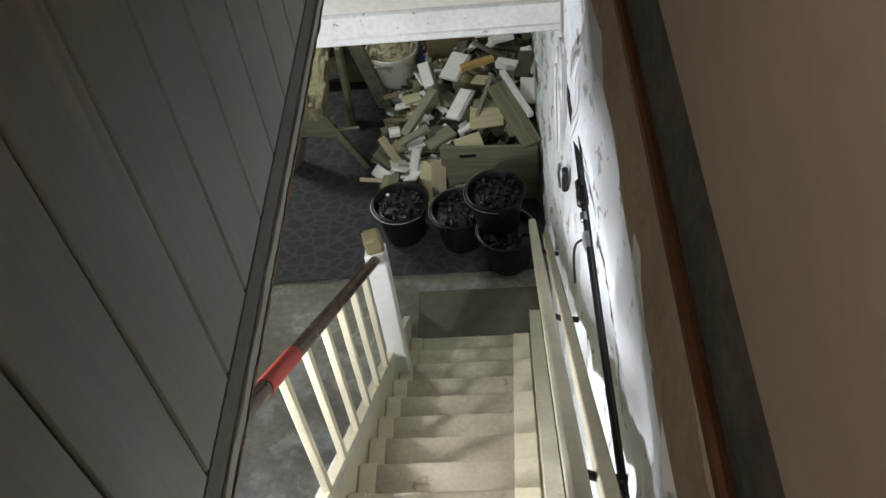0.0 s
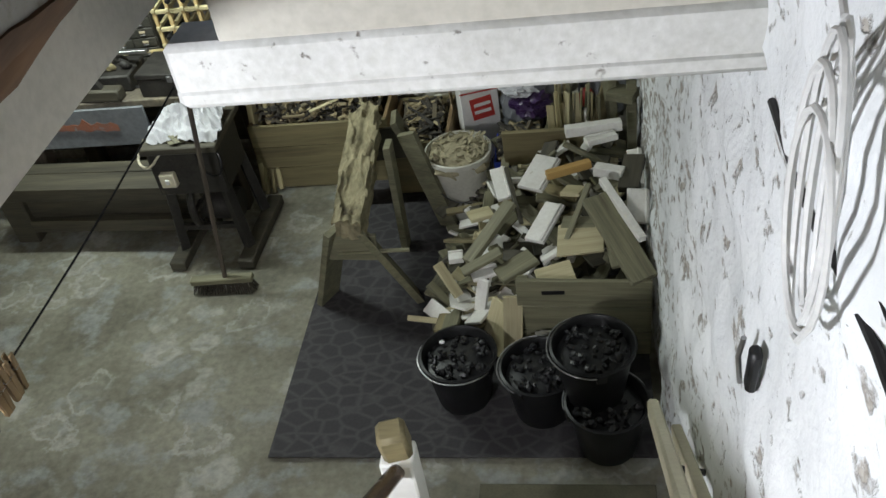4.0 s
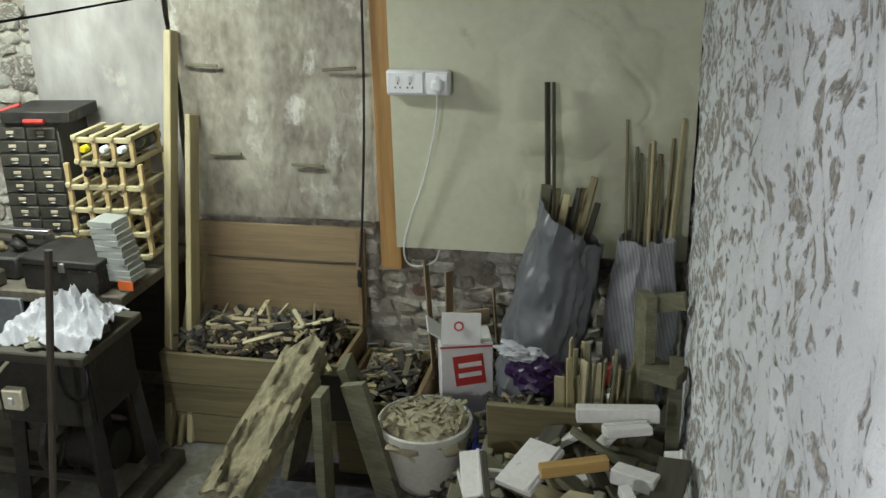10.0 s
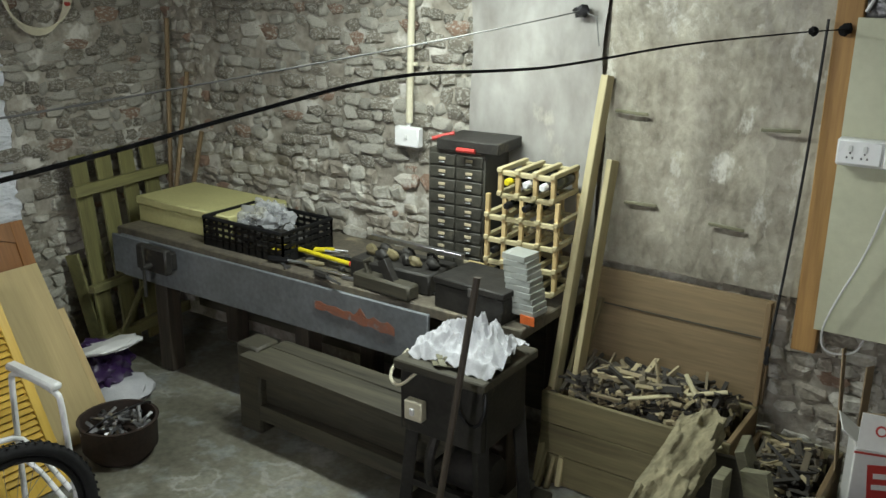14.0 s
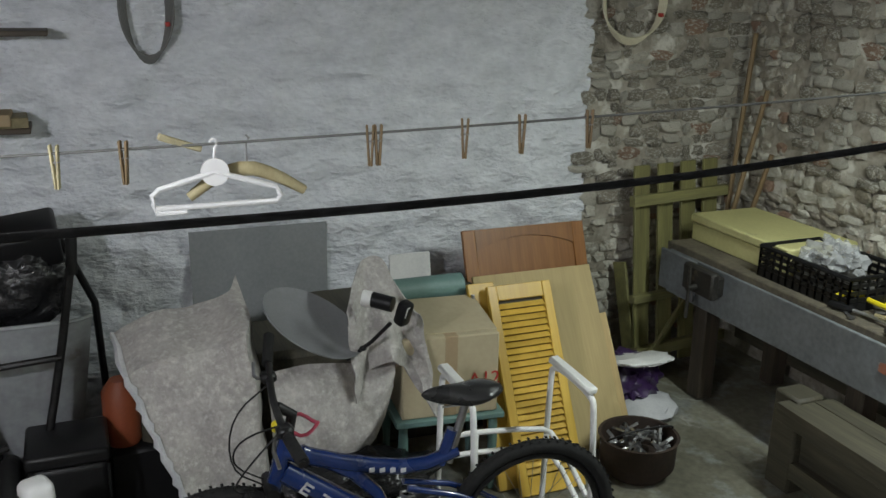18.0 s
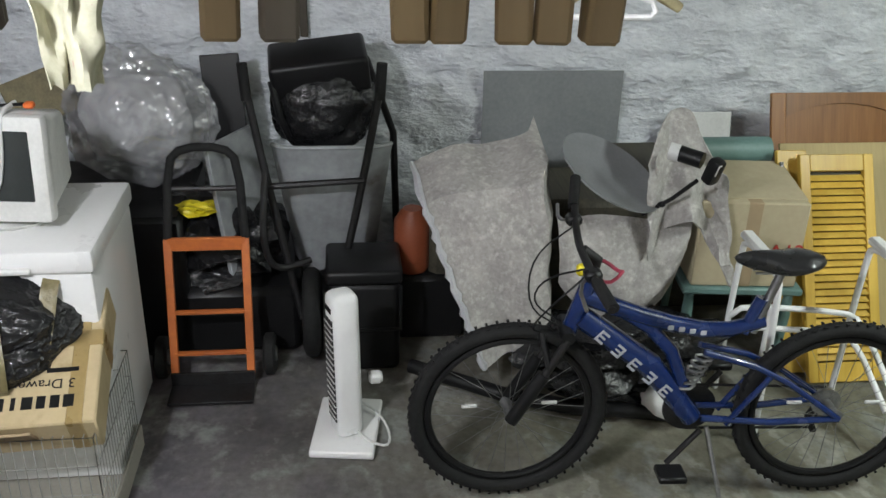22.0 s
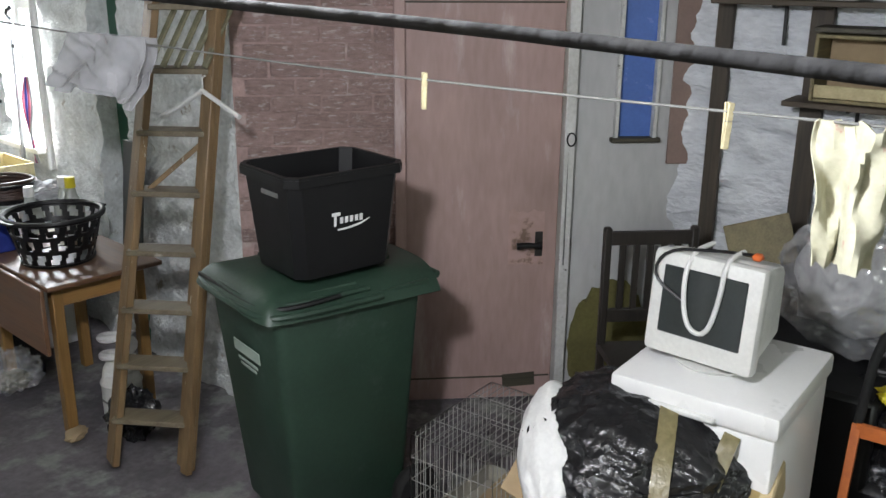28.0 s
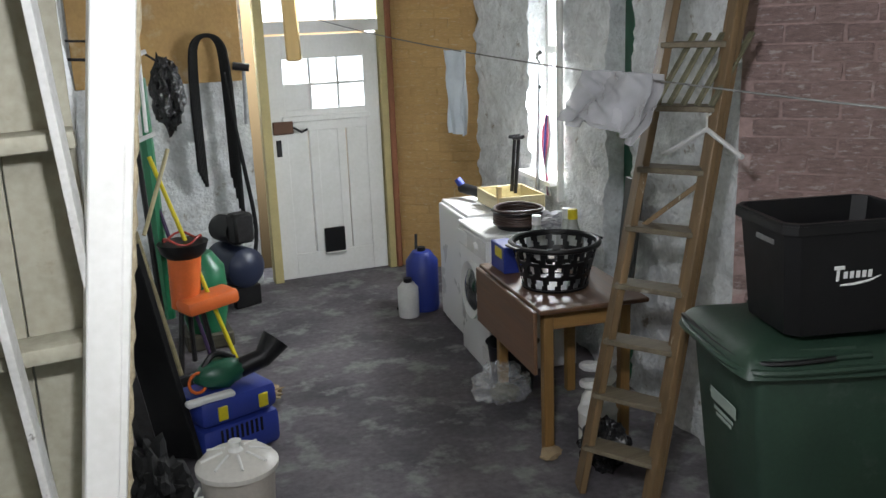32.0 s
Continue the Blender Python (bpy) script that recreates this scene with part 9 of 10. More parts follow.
part("pane", box(WS1 - WS0, 0.006, WZ1 - WZ0, (0, -0.02, (WZ1 - WZ0) / 2)), plain("blue_painted_pane", (0.10, 0.19, 0.52), 0.25), win, "blue film-covered pane")
part("dark_pane", box(WS1 - WS0 - 0.002, 0.006, 0.3, (0, -0.013, WZ1 - WZ0 - 0.16)), M["screen"], win)
for x in (-(WS1 - WS0) / 2, (WS1 - WS0) / 2):
    part("window_frame", box(0.02, 0.05, WZ1 - WZ0, (x, 0, (WZ1 - WZ0) / 2)), M["flaked"], win)
for z in (0.0, 0.74):
    part("window_sill", box(WS1 - WS0 + 0.05, 0.06, 0.02, (0, 0.01, z)), M["wood_dark"], win)
tagged(part("wood_patch", moved(box(0.14, 0.012, 0.75, bev=0.003), pose(*on_pink(0.10, 0.018, 1.55), 0, 0, PINK_TURN)), plain("dull_pink_board", (0.26, 0.18, 0.15), 0.7)), "bare pinkish board patch on the partition", "board")
tagged(part("olive_cloth", moved(lump(0.40, 0.06, 0.62, (0, 0, 0), seed=7, rough=0.2, sub=4), pose(*on_pink(0.40, 0.05, 0.30), 0, 0, PINK_TURN)), material("olive_canvas", (0.12, 0.11, 0.035), (0.08, 0.07, 0.02), 0.9)), "rounded olive canvas leaning on the partition", "canvas")
tagged(part("pull_cord", tube([on_pink(DS - 0.02, 0.04, 2.3), on_pink(DS - 0.02, 0.045, 1.4), on_pink(DS - 0.02, 0.05, 0.7)], 0.004, 6), M["grey_line"]), "grey cable fixed down the door jamb", "cable")
tagged(part("cable_knot", tube([on_pink(DS - 0.03 + 0.02 * math.cos(t), 0.055, 1.30 + 0.03 * math.sin(t)) for t in (2 * math.pi * k / 12 for k in range(12))], 0.004, 6, closed=True), M["dark_metal"]), "loop of cable on the jamb", "cable")
tagged(part("extension_lead", tube([(-3.62, 0.86, 0.95), (-3.70, 0.78, 0.80), (-3.62, 0.72, 0.66), (-3.72, 0.80, 0.55), (-3.60, 0.84, 0.70), (-3.66, 0.76, 0.86), (-3.58, 0.8, 0.5)], 0.006, 6, smooth_path=2), M["cream"]), "tangled cream cord hanging behind the freezer", "cord")

# wheelie bin and tub
wbn = thing("wheelie_bin", (-2.79, -0.21, 0), "green council wheelie bin with a pale emblem", "bin", turn=-106)
bm = box(0.53, 0.60, 0.92, (0, 0, 0.50), bev=0.035, seg=3)
for v in bm.verts:
    k = 0.76 + 0.24 * (v.co.z / 0.96)
    v.co.x *= k
    v.co.y = v.co.y * k + 0.02 * (v.co.z / 0.96 - 1)
part("body", bm, M["green"], wbn)
part("rim", box(0.56, 0.65, 0.045, (0, 0.0, 0.945), bev=0.018, seg=2), M["green"], wbn)


def hood_lid(u, v):
    """The lid: a shallow dome, its lip rolled down over the front and sides."""
    x, y = 2 * u - 1, 2 * v - 1
    edge = max(abs(x) ** 6, (max(0, y)) ** 8)
    z = 1.035 - 0.018 * (1 - y) * 0.5 - 0.085 * edge - 0.012 * (abs(x) ** 2)
    corner = (abs(x) * max(0, y)) ** 4
    return (0.30 * x * (1 - 0.06 * corner), 0.36 * y + 0.005 - 0.03 * corner, z)


part("lid", sheet(1, 1, 40, 40, hood_lid, 0.008), M["green"], wbn)
for k, (o, zz) in enumerate(((0.0, 0.0), (0.035, 0.026), (0.070, 0.040))):
    part("lid_ridge", tube([(-0.297 + o, -0.10 + o, 0.955 + zz), (-0.297 + o, 0.25 - o, 0.955 + zz), (-0.255 + o, 0.345 - o, 0.957 + zz), (0.0, 0.366 - o, 0.962 + zz), (0.255 - o, 0.345 - o, 0.957 + zz), (0.297 - o, 0.25 - o, 0.955 + zz), (0.295 - o, -0.10 + o, 0.958 + zz)], 0.0125, 8, smooth_path=2), M["green"], wbn)
# black tube stands in for the shadow line between the lid's ridges
part("lid_slot", tube([(0.24, 0.338, 0.978), (-0.20, 0.338, 0.978), (-0.262, 0.29, 0.978), (-0.282, 0.20, 0.980), (-0.280, 0.06, 0.986)], 0.0085, 6, smooth_path=2), M["black"], wbn, "black strip drawn for the shadow under the lid's rolled lip")
for y, z0 in ((0.04, 0.70), (-0.11, 0.74)):
    part("stiffening_rib", span((-0.252, y, 0.90), (-0.236, y, z0), 0.012, 0.008, 0.002), M["green"], wbn)
part("lid_panel", box(0.34, 0.36, 0.016, (0, -0.04, 1.036), (-1.4, 0, 0), 0.02, seg=2), M["green"], wbn)
part("handle", tube([(-0.24, -0.38, 0.96), (0.24, -0.38, 0.96)], 0.016, 10), M["green"], wbn)
for x in (-0.24, 0.24):
    part("handle_arm", tube([(x, -0.38, 0.96), (x, -0.30, 0.95)], 0.014, 8), M["green"], wbn)
for x in (-0.255, 0.255):
    part("wheel", lathe([(0.0, -0.03), (0.09, -0.03), (0.10, -0.015), (0.10, 0.015), (0.09, 0.03), (0.0, 0.03)], 24, (x, -0.27, 0.10), (0, 90, 0)), M["rubber"], wbn)
for k, (w, hh, z) in enumerate(((0.20, 0.045, 0.745), (0.15, 0.012, 0.700), (0.12, 0.012, 0.680))):
    part("emblem", box(w, 0.003, hh, (-0.01, 0.2915 - 0.066 * (0.80 - z), z), (-3.5, 0, 0), 0.001), plain("worn_white_print", (0.30, 0.36, 0.31), 0.6), wbn, "worn pale emblem bar")
tb2 = thing("recycling_box", (-2.765, -0.13, 1.046), "black open recycling box standing on the bin", "box", turn=-14)


def open_tub(sx, sy, h, flare, t=0.006):
    bm = bmesh.new()
    prof = ((1 - flare, 0.0, 0), (1 - flare * 0.9, 0.01, 0), (1.0, h, 0), (1.06, h + 0.002, 0), (1.06, h - 0.025, 0))
    loops = []
    for f, z, _ in prof + ((1.05, h - 0.024, 0), (1.05, h + 0.010, 0), (0.985, h + 0.010, 0), (1 - flare - 0.02, 0.012, 0)):
        x, y, c = sx / 2 * f, sy / 2 * f, 0.035
        pts = [(x - c, -y), (x, -y + c), (x, y - c), (x - c, y), (-x + c, y), (-x, y - c), (-x, -y + c), (-x + c, -y)]
        loops.append([bm.verts.new((a, b, z)) for a, b in pts])
    for a, b in zip(loops, loops[1:]):
        for k in range(8):
            bm.faces.new((a[k], a[(k + 1) % 8], b[(k + 1) % 8], b[k]))
    bm.faces.new(loops[0][::-1])
    bm.faces.new(loops[-1])
    return bm


part("tub", open_tub(0.445, 0.345, 0.35, 0.15), M["black"], tb2)
EMB = plain("white_print", (0.72, 0.72, 0.71), 0.5)
for k, (x, w, hh, z) in enumerate(((0.052, 0.034, 0.012, 0.214), (0.055, 0.010, 0.040, 0.192), (0.030, 0.013, 0.022, 0.190), (0.010, 0.013, 0.022, 0.190), (-0.010, 0.013, 0.022, 0.190), (-0.030, 0.013, 0.022, 0.190), (-0.049, 0.013, 0.024, 0.190))):
    part("emblem", box(w, 0.003, hh, (x, 0.1655 - 0.075 * (0.24 - z), z), (-4, 0, 0), 0.001), EMB, tb2, "white printed emblem bar")
part("emblem_swoosh", tube([(0.045, 0.159, 0.158), (0.0, 0.159, 0.160), (-0.05, 0.160, 0.168), (-0.085, 0.162, 0.182)], [0.003, 0.005, 0.004, 0.0015], 6), EMB, tb2, "white printed swoosh")
part("handle_slot", box(0.004, 0.11, 0.016, (0.218, 0.02, 0.285), (0, -4, 0), 0.001), M["steel"], tb2, "bright hand slot")

# stepladder leaning against the wall
ld = thing("stepladder", (-2.5, -1.0, 0), "paint-splashed old wooden stepladder leaning on the wall", "ladder")
LM = material("varnished_ladder_timber", (0.21, 0.135, 0.065), (0.12, 0.078, 0.038), 0.5, scale=18, fine=70, bump=0.2, depth=0.004, stretch=(1, 1, 0.12), stain=(0.50, 0.47, 0.40), stain_scale=60, stain_at=0.655, edge=0.03)
F0, F1, T0, T1 = Vector((-2.46, -1.12, 0.02)), Vector((-2.62, -0.84, 0.02)), Vector((-2.82, -1.00, 2.14)), Vector((-2.96, -0.80, 2.14))
for a, b in ((F0, T0), (F1, T1)):
    part("stile", local(ld, span(a, b, 0.10, 0.03, 0.004)), LM, ld)
part("stile_front", local(ld, span(F1 + Vector((0.03, 0.04, 0)), T1 + Vector((0.03, 0.03, 0)), 0.05, 0.03, 0.004)), LM, ld)
for k in range(8):
    f = 0.10 + 0.112 * k
    a, b = F0.lerp(T0, f), F1.lerp(T1, f)
    part("tread", local(ld, span(a, b, 0.11, 0.022, 0.003)), wood("worn_grey_tread", (0.18, 0.15, 0.10), (0.10, 0.08, 0.05), "x", stain=(0.42, 0.40, 0.34)), ld)
for k in range(5):
    a = F0.lerp(T0, 0.78) + (F1 - F0) * (0.15 + 0.17 * k) + Vector((0.06, 0.02, 0))
    part("platform_slat", local(ld, span(a, a + Vector((-0.16, 0.02, 0.26)), 0.03, 0.012)), M["wood_old"], ld)
part("back_brace", local(ld, span(F0.lerp(T0, 0.55) + Vector((-0.04, 0.03, 0)), F1.lerp(T1, 0.66) + Vector((-0.04, 0, 0)), 0.03, 0.02)), LM, ld)
hx = F1.lerp(T1, 0.72) + Vector((0.06, 0.03, 0.04))
wh3 = thing("wire_hanger", tuple(hx), "white plastic hanger hooked on the ladder", "hanger")
part("arm", local(wh3, tube([hx + Vector((0.02, -0.24, -0.12)), hx + Vector((0.02, -0.19, -0.10)), hx, hx + Vector((0, 0.20, -0.08))], 0.010, 8)), M["white_plastic"], wh3)
part("hook", local(wh3, tube([hx, hx + Vector((0, 0, 0.05)), hx + Vector((0, 0.02, 0.06))], 0.004, 6)), M["white_plastic"], wh3)

# ---- side wall: green frame, window, washing machine, table ----
gf = thing("door_green_frame", on_side(1.10, -0.1, 0), "green glossy door frame set in the stone wall", "door frame", turn=SIDE_TURN)
tagged(gf, kind="structure")
part("frame_post", box(0.10, 0.10, 2.2, (-0.10, 0.0, 1.1)), M["green_paint"], gf)
part("panel", box(0.22, 0.04, 2.2, (0.04, -0.02, 1.1)), plain("dark_green_paint", (0.01, 0.08, 0.04), 0.4), gf)
part("frame_head", box(0.32, 0.10, 0.06, (0, 0.0, 2.17)), M["green_paint"], gf)
sg = thing("sign_board", on_side(0.80, 0.10, 0.45), "dark painted sign board with worn pale letters", "sign", turn=SIDE_TURN)
part("board", box(0.17, 0.025, 0.75, (0, 0, 0.375), (6, 0, 0), 0.004), plain("dark_grey_sign_paint", (0.05, 0.055, 0.055), 0.5), sg)
for k, ch_ in enumerate("CLI"):
    c = bpy.data.curves.new("lettering", "FONT")
    c.body, c.size, c.extrude, c.align_x = ch_, 0.12, 0.001, "CENTER"
    c.materials.append(plain("worn_letter_paint", (0.34, 0.32, 0.24), 0.7))
    o = new("lettering", c)
    o.parent = sg
    o.matrix_basis = pose(0, 0.016 - 0.105 * (0.46 - 0.17 * k), 0.52 - 0.19 * k, 96, 0, 180)
wn2 = thing("window_side", on_side(2.15, -0.15, 1.0), "bright side window with a white frame", "window", turn=SIDE_TURN)
tagged(wn2, kind="structure")
for x in (-0.275, 0.0, 0.275):
    part("window_frame", box(0.05, 0.06, 1.2, (x, 0, 0.6)), M["white_paint"], wn2)
for z in (0.02, 0.8, 1.18):
    part("window_rail", box(0.57, 0.06, 0.05, (0, 0, z)), M["white_paint"], wn2)
p = part("pane", box(0.56, 0.006, 1.18, (0, -0.01, 0.6)), glow("bright_daylight", (0.86, 0.93, 1.0), 3.0), wn2)
part("window_sill", box(0.57, 0.30, 0.03, (0, 0.10, -0.005)), M["white_paint"], wn2)
tagged(part("white_pipe", tube([on_side(1.80, 0.05, 2.46), on_side(1.80, 0.05, 0.9)], 0.022, 10), M["white_paint"]), "white plastic pipe on the wall", "pipe")

wm = thing("washing_machine", on_side(1.60, 0.42, 0), "white front-loading washing machine", "washing machine", turn=SIDE_TURN)
part("cabinet", box(0.54, 0.54, 0.80, (0, 0, 0.41), bev=0.012, seg=2), M["white"], wm)
part("top", box(0.54, 0.56, 0.025, (0, 0, 0.822), bev=0.008), M["white"], wm)
dr = part("door", lathe([(0.0, 0.0), (0.12, 0.0), (0.125, 0.012), (0.17, 0.03), (0.175, 0.02), (0.175, 0.0)], 36, (0, 0.27, 0.46), (-90, 0, 0)), M["white_plastic"], wm)
part("porthole", lathe([(0.0, 0.045), (0.08, 0.036), (0.125, 0.014), (0.125, 0.008), (0.0, 0.008)], 32, (0, 0.27, 0.46), (-90, 0, 0)), M["screen"], dr)
part("door_catch", box(0.03, 0.02, 0.06, (-0.165, 0.295, 0.46), bev=0.006), M["white_plastic"], dr)
part("control_panel", box(0.52, 0.012, 0.11, (0, 0.274, 0.745), bev=0.004), M["white_plastic"], wm)
part("dial", lathe([(0.0, 0.0), (0.028, 0.0), (0.024, 0.02), (0.0, 0.02)], 20, (-0.10, 0.28, 0.745), (-90, 0, 0)), M["pale"], wm)
part("powder_drawer", box(0.16, 0.01, 0.08, (0.165, 0.282, 0.745), bev=0.004), M["white"], wm)
part("filter_flap", box(0.10, 0.008, 0.08, (-0.20, 0.273, 0.12), bev=0.003), M["pale"], wm)
cl = thing("cable_reel", on_side(1.50, 0.44, 0.837), "coil of brown cable in a black bowl", "cable")
part("bowl", local(cl, moved(lathe([(0.0, 0.0), (0.12, 0.0), (0.15, 0.10), (0.158, 0.105), (0.148, 0.105), (0.115, 0.012), (0.0, 0.01)], 28), pose(*on_side(1.50, 0.44, 0.837)))), M["black"], cl)
for k in range(6):
    c0 = Vector(on_side(1.50, 0.44, 0.87 + 0.016 * k))
    part("loop", local(cl, tube([c0 + Vector((0.14 * math.cos(t), 0.14 * math.sin(t), 0.004 * math.sin(2 * t + k))) for t in (2 * math.pi * j / 28 for j in range(28))], 0.009, 6, closed=True)), plain("brown_cable", (0.05, 0.025, 0.018), 0.5), cl)
fr = thing("fridge_low", on_side(2.22, 0.36, 0), "low white appliance beyond the washing machine", "appliance", turn=SIDE_TURN)
part("cabinet", box(0.60, 0.52, 0.84, (0, 0, 0.42), bev=0.012, seg=2), M["white"], fr)
part("door", box(0.57, 0.03, 0.78, (0, 0.27, 0.43), bev=0.01), M["white"], fr)
wbx = thing("wooden_tray", on_side(2.02, 0.30, 0.86), "shallow wooden tray of tools on the appliance", "tray", turn=SIDE_TURN)
for sx, sy, x, y in ((0.40, 0.015, 0, -0.15), (0.40, 0.015, 0, 0.15), (0.015, 0.30, -0.2, 0), (0.015, 0.30, 0.2, 0)):
    part("side", box(sx, sy, 0.09, (x, y, 0.045)), M["wood_pale"], wbx)
part("bottom", box(0.40, 0.30, 0.01, (0, 0, 0.005)), M["wood_pale"], wbx)
part("post", box(0.03, 0.03, 0.16, (-0.19, 0.14, 0.08)), M["wood_pale_z"], wbx)
for a, b, m, nm, lab in ((on_side(2.02, 0.12, 0.86), on_side(2.08, 0.06, 1.74), "steel", "crutch", "grey metal crutch leaning on the wall"),):
    c = thing(nm, a, lab, "crutch")
    part("shaft", local(c, tube([a, b], 0.013, 8)), M["zinc"], c)
    e = Vector(b)
    part("cuff", local(c, tube([e, e + Vector((0.05, 0.04, 0.04)), e + Vector((0.03, 0.08, 0.07))], 0.014, 8, smooth_path=1)), M["black"], c)
    part("grip", local(c, tube([e + Vector((0, 0, -0.16)), e + Vector((0.05, 0.08, -0.15))], 0.012, 8)), M["black"], c)
for k, m in enumerate(("red", "blue", "red", "zinc")):
    a = Vector(on_side(1.96 - 0.012 * k, 0.07, 1.42))
    tagged(part("hung_hose", tube([a, a + Vector((0.02, -0.04 + 0.03 * k, -0.15)), a + Vector((0.03, 0.05 - 0.02 * k, -0.36)), a + Vector((0.01, 0.02, -0.50))], 0.008, 8, smooth_path=2), M[m] if m != "red" else plain("pink_hose", (0.45, 0.08, 0.12), 0.4)), "thin %s rubber hose hung on the wall" % ("coloured" if m == "zinc" else ("red" if m == "red" else m)), "hose")
for k in range(2):
    c0 = Vector(on_side(1.98 + 0.07 * k, 0.28, 0.94))
    gg = thing("clamp_tool", tuple(c0), "dark sash clamp standing in the tray", "clamp")
    part("bar", local(gg, tube([c0, c0 + Vector((-0.02, 0.02, 0.34))], 0.012, 8)), M["dark_metal"], gg)
    part("head", local(gg, tube([c0 + Vector((-0.02, -0.05, 0.34)), c0 + Vector((-0.02, 0.08, 0.36))], 0.012, 8)), M["dark_metal"], gg)
gun = thing("blue_tool", on_side(2.38, 0.45, 0.86), "blue and black power tool lying on the appliance", "power tool", turn=SIDE_TURN + 20)
part("body", tube([(-0.12, 0, 0.04), (0.10, 0, 0.05)], 0.035, 10), M["black"], gun)
part("grip", tube([(0.08, 0, 0.05), (0.12, 0.02, 0.11)], 0.026, 10), M["blue"], gun)

tbl = thing("drop_leaf_table", on_side(0.70, 0.53, 0), "brown wooden drop-leaf table with a hanging leaf", "table", turn=SIDE_TURN)
TW = wood("brown_table_top", (0.16, 0.085, 0.045), (0.10, 0.052, 0.028), "x", 0.4)
TL = wood("golden_oak", (0.30, 0.17, 0.055), (0.20, 0.11, 0.035), "z", 0.45)
part("top", box(0.88, 0.54, 0.022, (0, 0, 0.735), bev=0.005), TW, tbl)
part("leaf", box(0.84, 0.02, 0.30, (0, 0.285, 0.585), bev=0.004), TW, tbl, "hanging table leaf")
for x in (-0.32, 0.32):
    for y in (-0.20, 0.19):
        part("leg", box(0.05, 0.05, 0.72, (x, y, 0.36), bev=0.005), TL, tbl)
    part("end_rail", box(0.022, 0.34, 0.11, (x, 0, 0.665)), wood("golden_rail", (0.32, 0.18, 0.06), (0.22, 0.12, 0.04), "y", 0.45), tbl)
part("back_rail", box(0.60, 0.022, 0.11, (0, -0.20, 0.665)), TL, tbl)
bk = thing("laundry_basket", on_side(0.62, 0.58, 0.748), "round black plastic laundry basket with oval holes", "basket")
bm = bmesh.new()
NA, NZ = 112, 22
ring = [[bm.verts.new(((0.155 + 0.055 * j / NZ) * math.cos(2 * math.pi * i / NA), (0.155 + 0.055 * j / NZ) * math.sin(2 * math.pi * i / NA), 0.006 + 0.212 * j / NZ)) for j in range(NZ + 1)] for i in range(NA)]
for i in range(NA):
    for j in range(NZ):
        row = j // 7
        a, z = ((i + 0.5 + 3.5 * (row % 2)) % 7 - 3.5) / 2.3, ((j + 0.5) % 7 - 3.5) / 2.9
        slant = a - 0.35 * z
        if j >= 21 or slant * slant + z * z > 1:
            bm.faces.new((ring[i][j], ring[(i + 1) % NA][j], ring[(i + 1) % NA][j + 1], ring[i][j + 1]))
bmesh.ops.recalc_face_normals(bm, faces=bm.faces)
bmesh.ops.solidify(bm, geom=list(bm.faces), thickness=0.005)
part("pierced_side", bm, M["black"], bk)
part("rim", tube([(0.212 * math.cos(t), 0.212 * math.sin(t), 0.215) for t in (2 * math.pi * k / 36 for k in range(36))], 0.014, 8, closed=True), M["black"], bk)
part("base", lathe([(0.0, 0.0), (0.16, 0.0), (0.165, 0.012), (0.0, 0.012)], 32), M["black"], bk)
for s in (-1, 1):
    part("handle", box(0.03, 0.12, 0.012, (s * 0.222, 0, 0.215), bev=0.004), M["black"], bk)
for k, (s, n, m, lab, hh) in enumerate(((0.86, 0.38, "white_plastic", "milky white detergent bottle with a yellow cap", 0.26), (0.98, 0.36, "white_plastic", "milky white plastic flagon", 0.24), (1.06, 0.50, "white_plastic", "white plastic milk bottle", 0.20))):
    b = thing("detergent_bottle", on_side(s, n, 0.748), lab, "bottle")
    part("bottle", lathe([(0.0, 0.0), (0.055, 0.0), (0.06, 0.02), (0.06, hh * 0.62), (0.03, hh * 0.85), (0.022, hh), (0.0, hh)], 20, squash=(1, 0.75)), CLEARP, b)
    part("cap", lathe([(0.0, 0.0), (0.026, 0.0), (0.024, 0.05), (0.0, 0.05)], 14, (0, 0, hh)), M["yellow"] if k == 0 else M["white_plastic"], b)
bcr = thing("blue_carton", on_side(0.98, 0.70, 0.748), "blue and yellow washing powder carton", "carton", turn=SIDE_TURN)
part("carton", box(0.20, 0.10, 0.14, (0, 0, 0.07), bev=0.004), M["blue"], bcr)
part("yellow_flash", box(0.10, 0.002, 0.05, (-0.02, 0.051, 0.10), bev=0), M["yellow"], bcr)
tagged(part("white_rag", lump(0.26, 0.16, 0.10, on_side(1.42, 0.30, 0.875), seed=14, rough=0.4, crease=0.3, sub=4), M["cloth_white"]), "white rag lying by the cable bowl", "rag")
tagged(part("plastic_bag_floor", lump(0.30, 0.24, 0.22, on_side(0.98, 0.74, 0.11), seed=17, rough=0.30, crease=0.22, sub=5, flat=-0.48), M["film_bag"]), "crumpled clear plastic bag on the floor", "bag")
tagged(part("clear_contents", lump(0.16, 0.14, 0.10, on_side(0.97, 0.73, 0.06), seed=18, rough=0.35, sub=3), M["wood_old"]), "brown scraps inside the plastic bag", "scraps")
tagged(part("black_bucket", lathe([(0.0, 0.0), (0.11, 0.0), (0.14, 0.28), (0.15, 0.285), (0.13, 0.27), (0.0, 0.02)], 24, on_side(1.14, 0.62, 0)), M["black"]), "black bucket under the table", "bucket")
vc = thing("vacuum_cleaner", on_side(0.30, 0.50, 0), "old white cylinder vacuum cleaner with coiled hose", "vacuum cleaner")
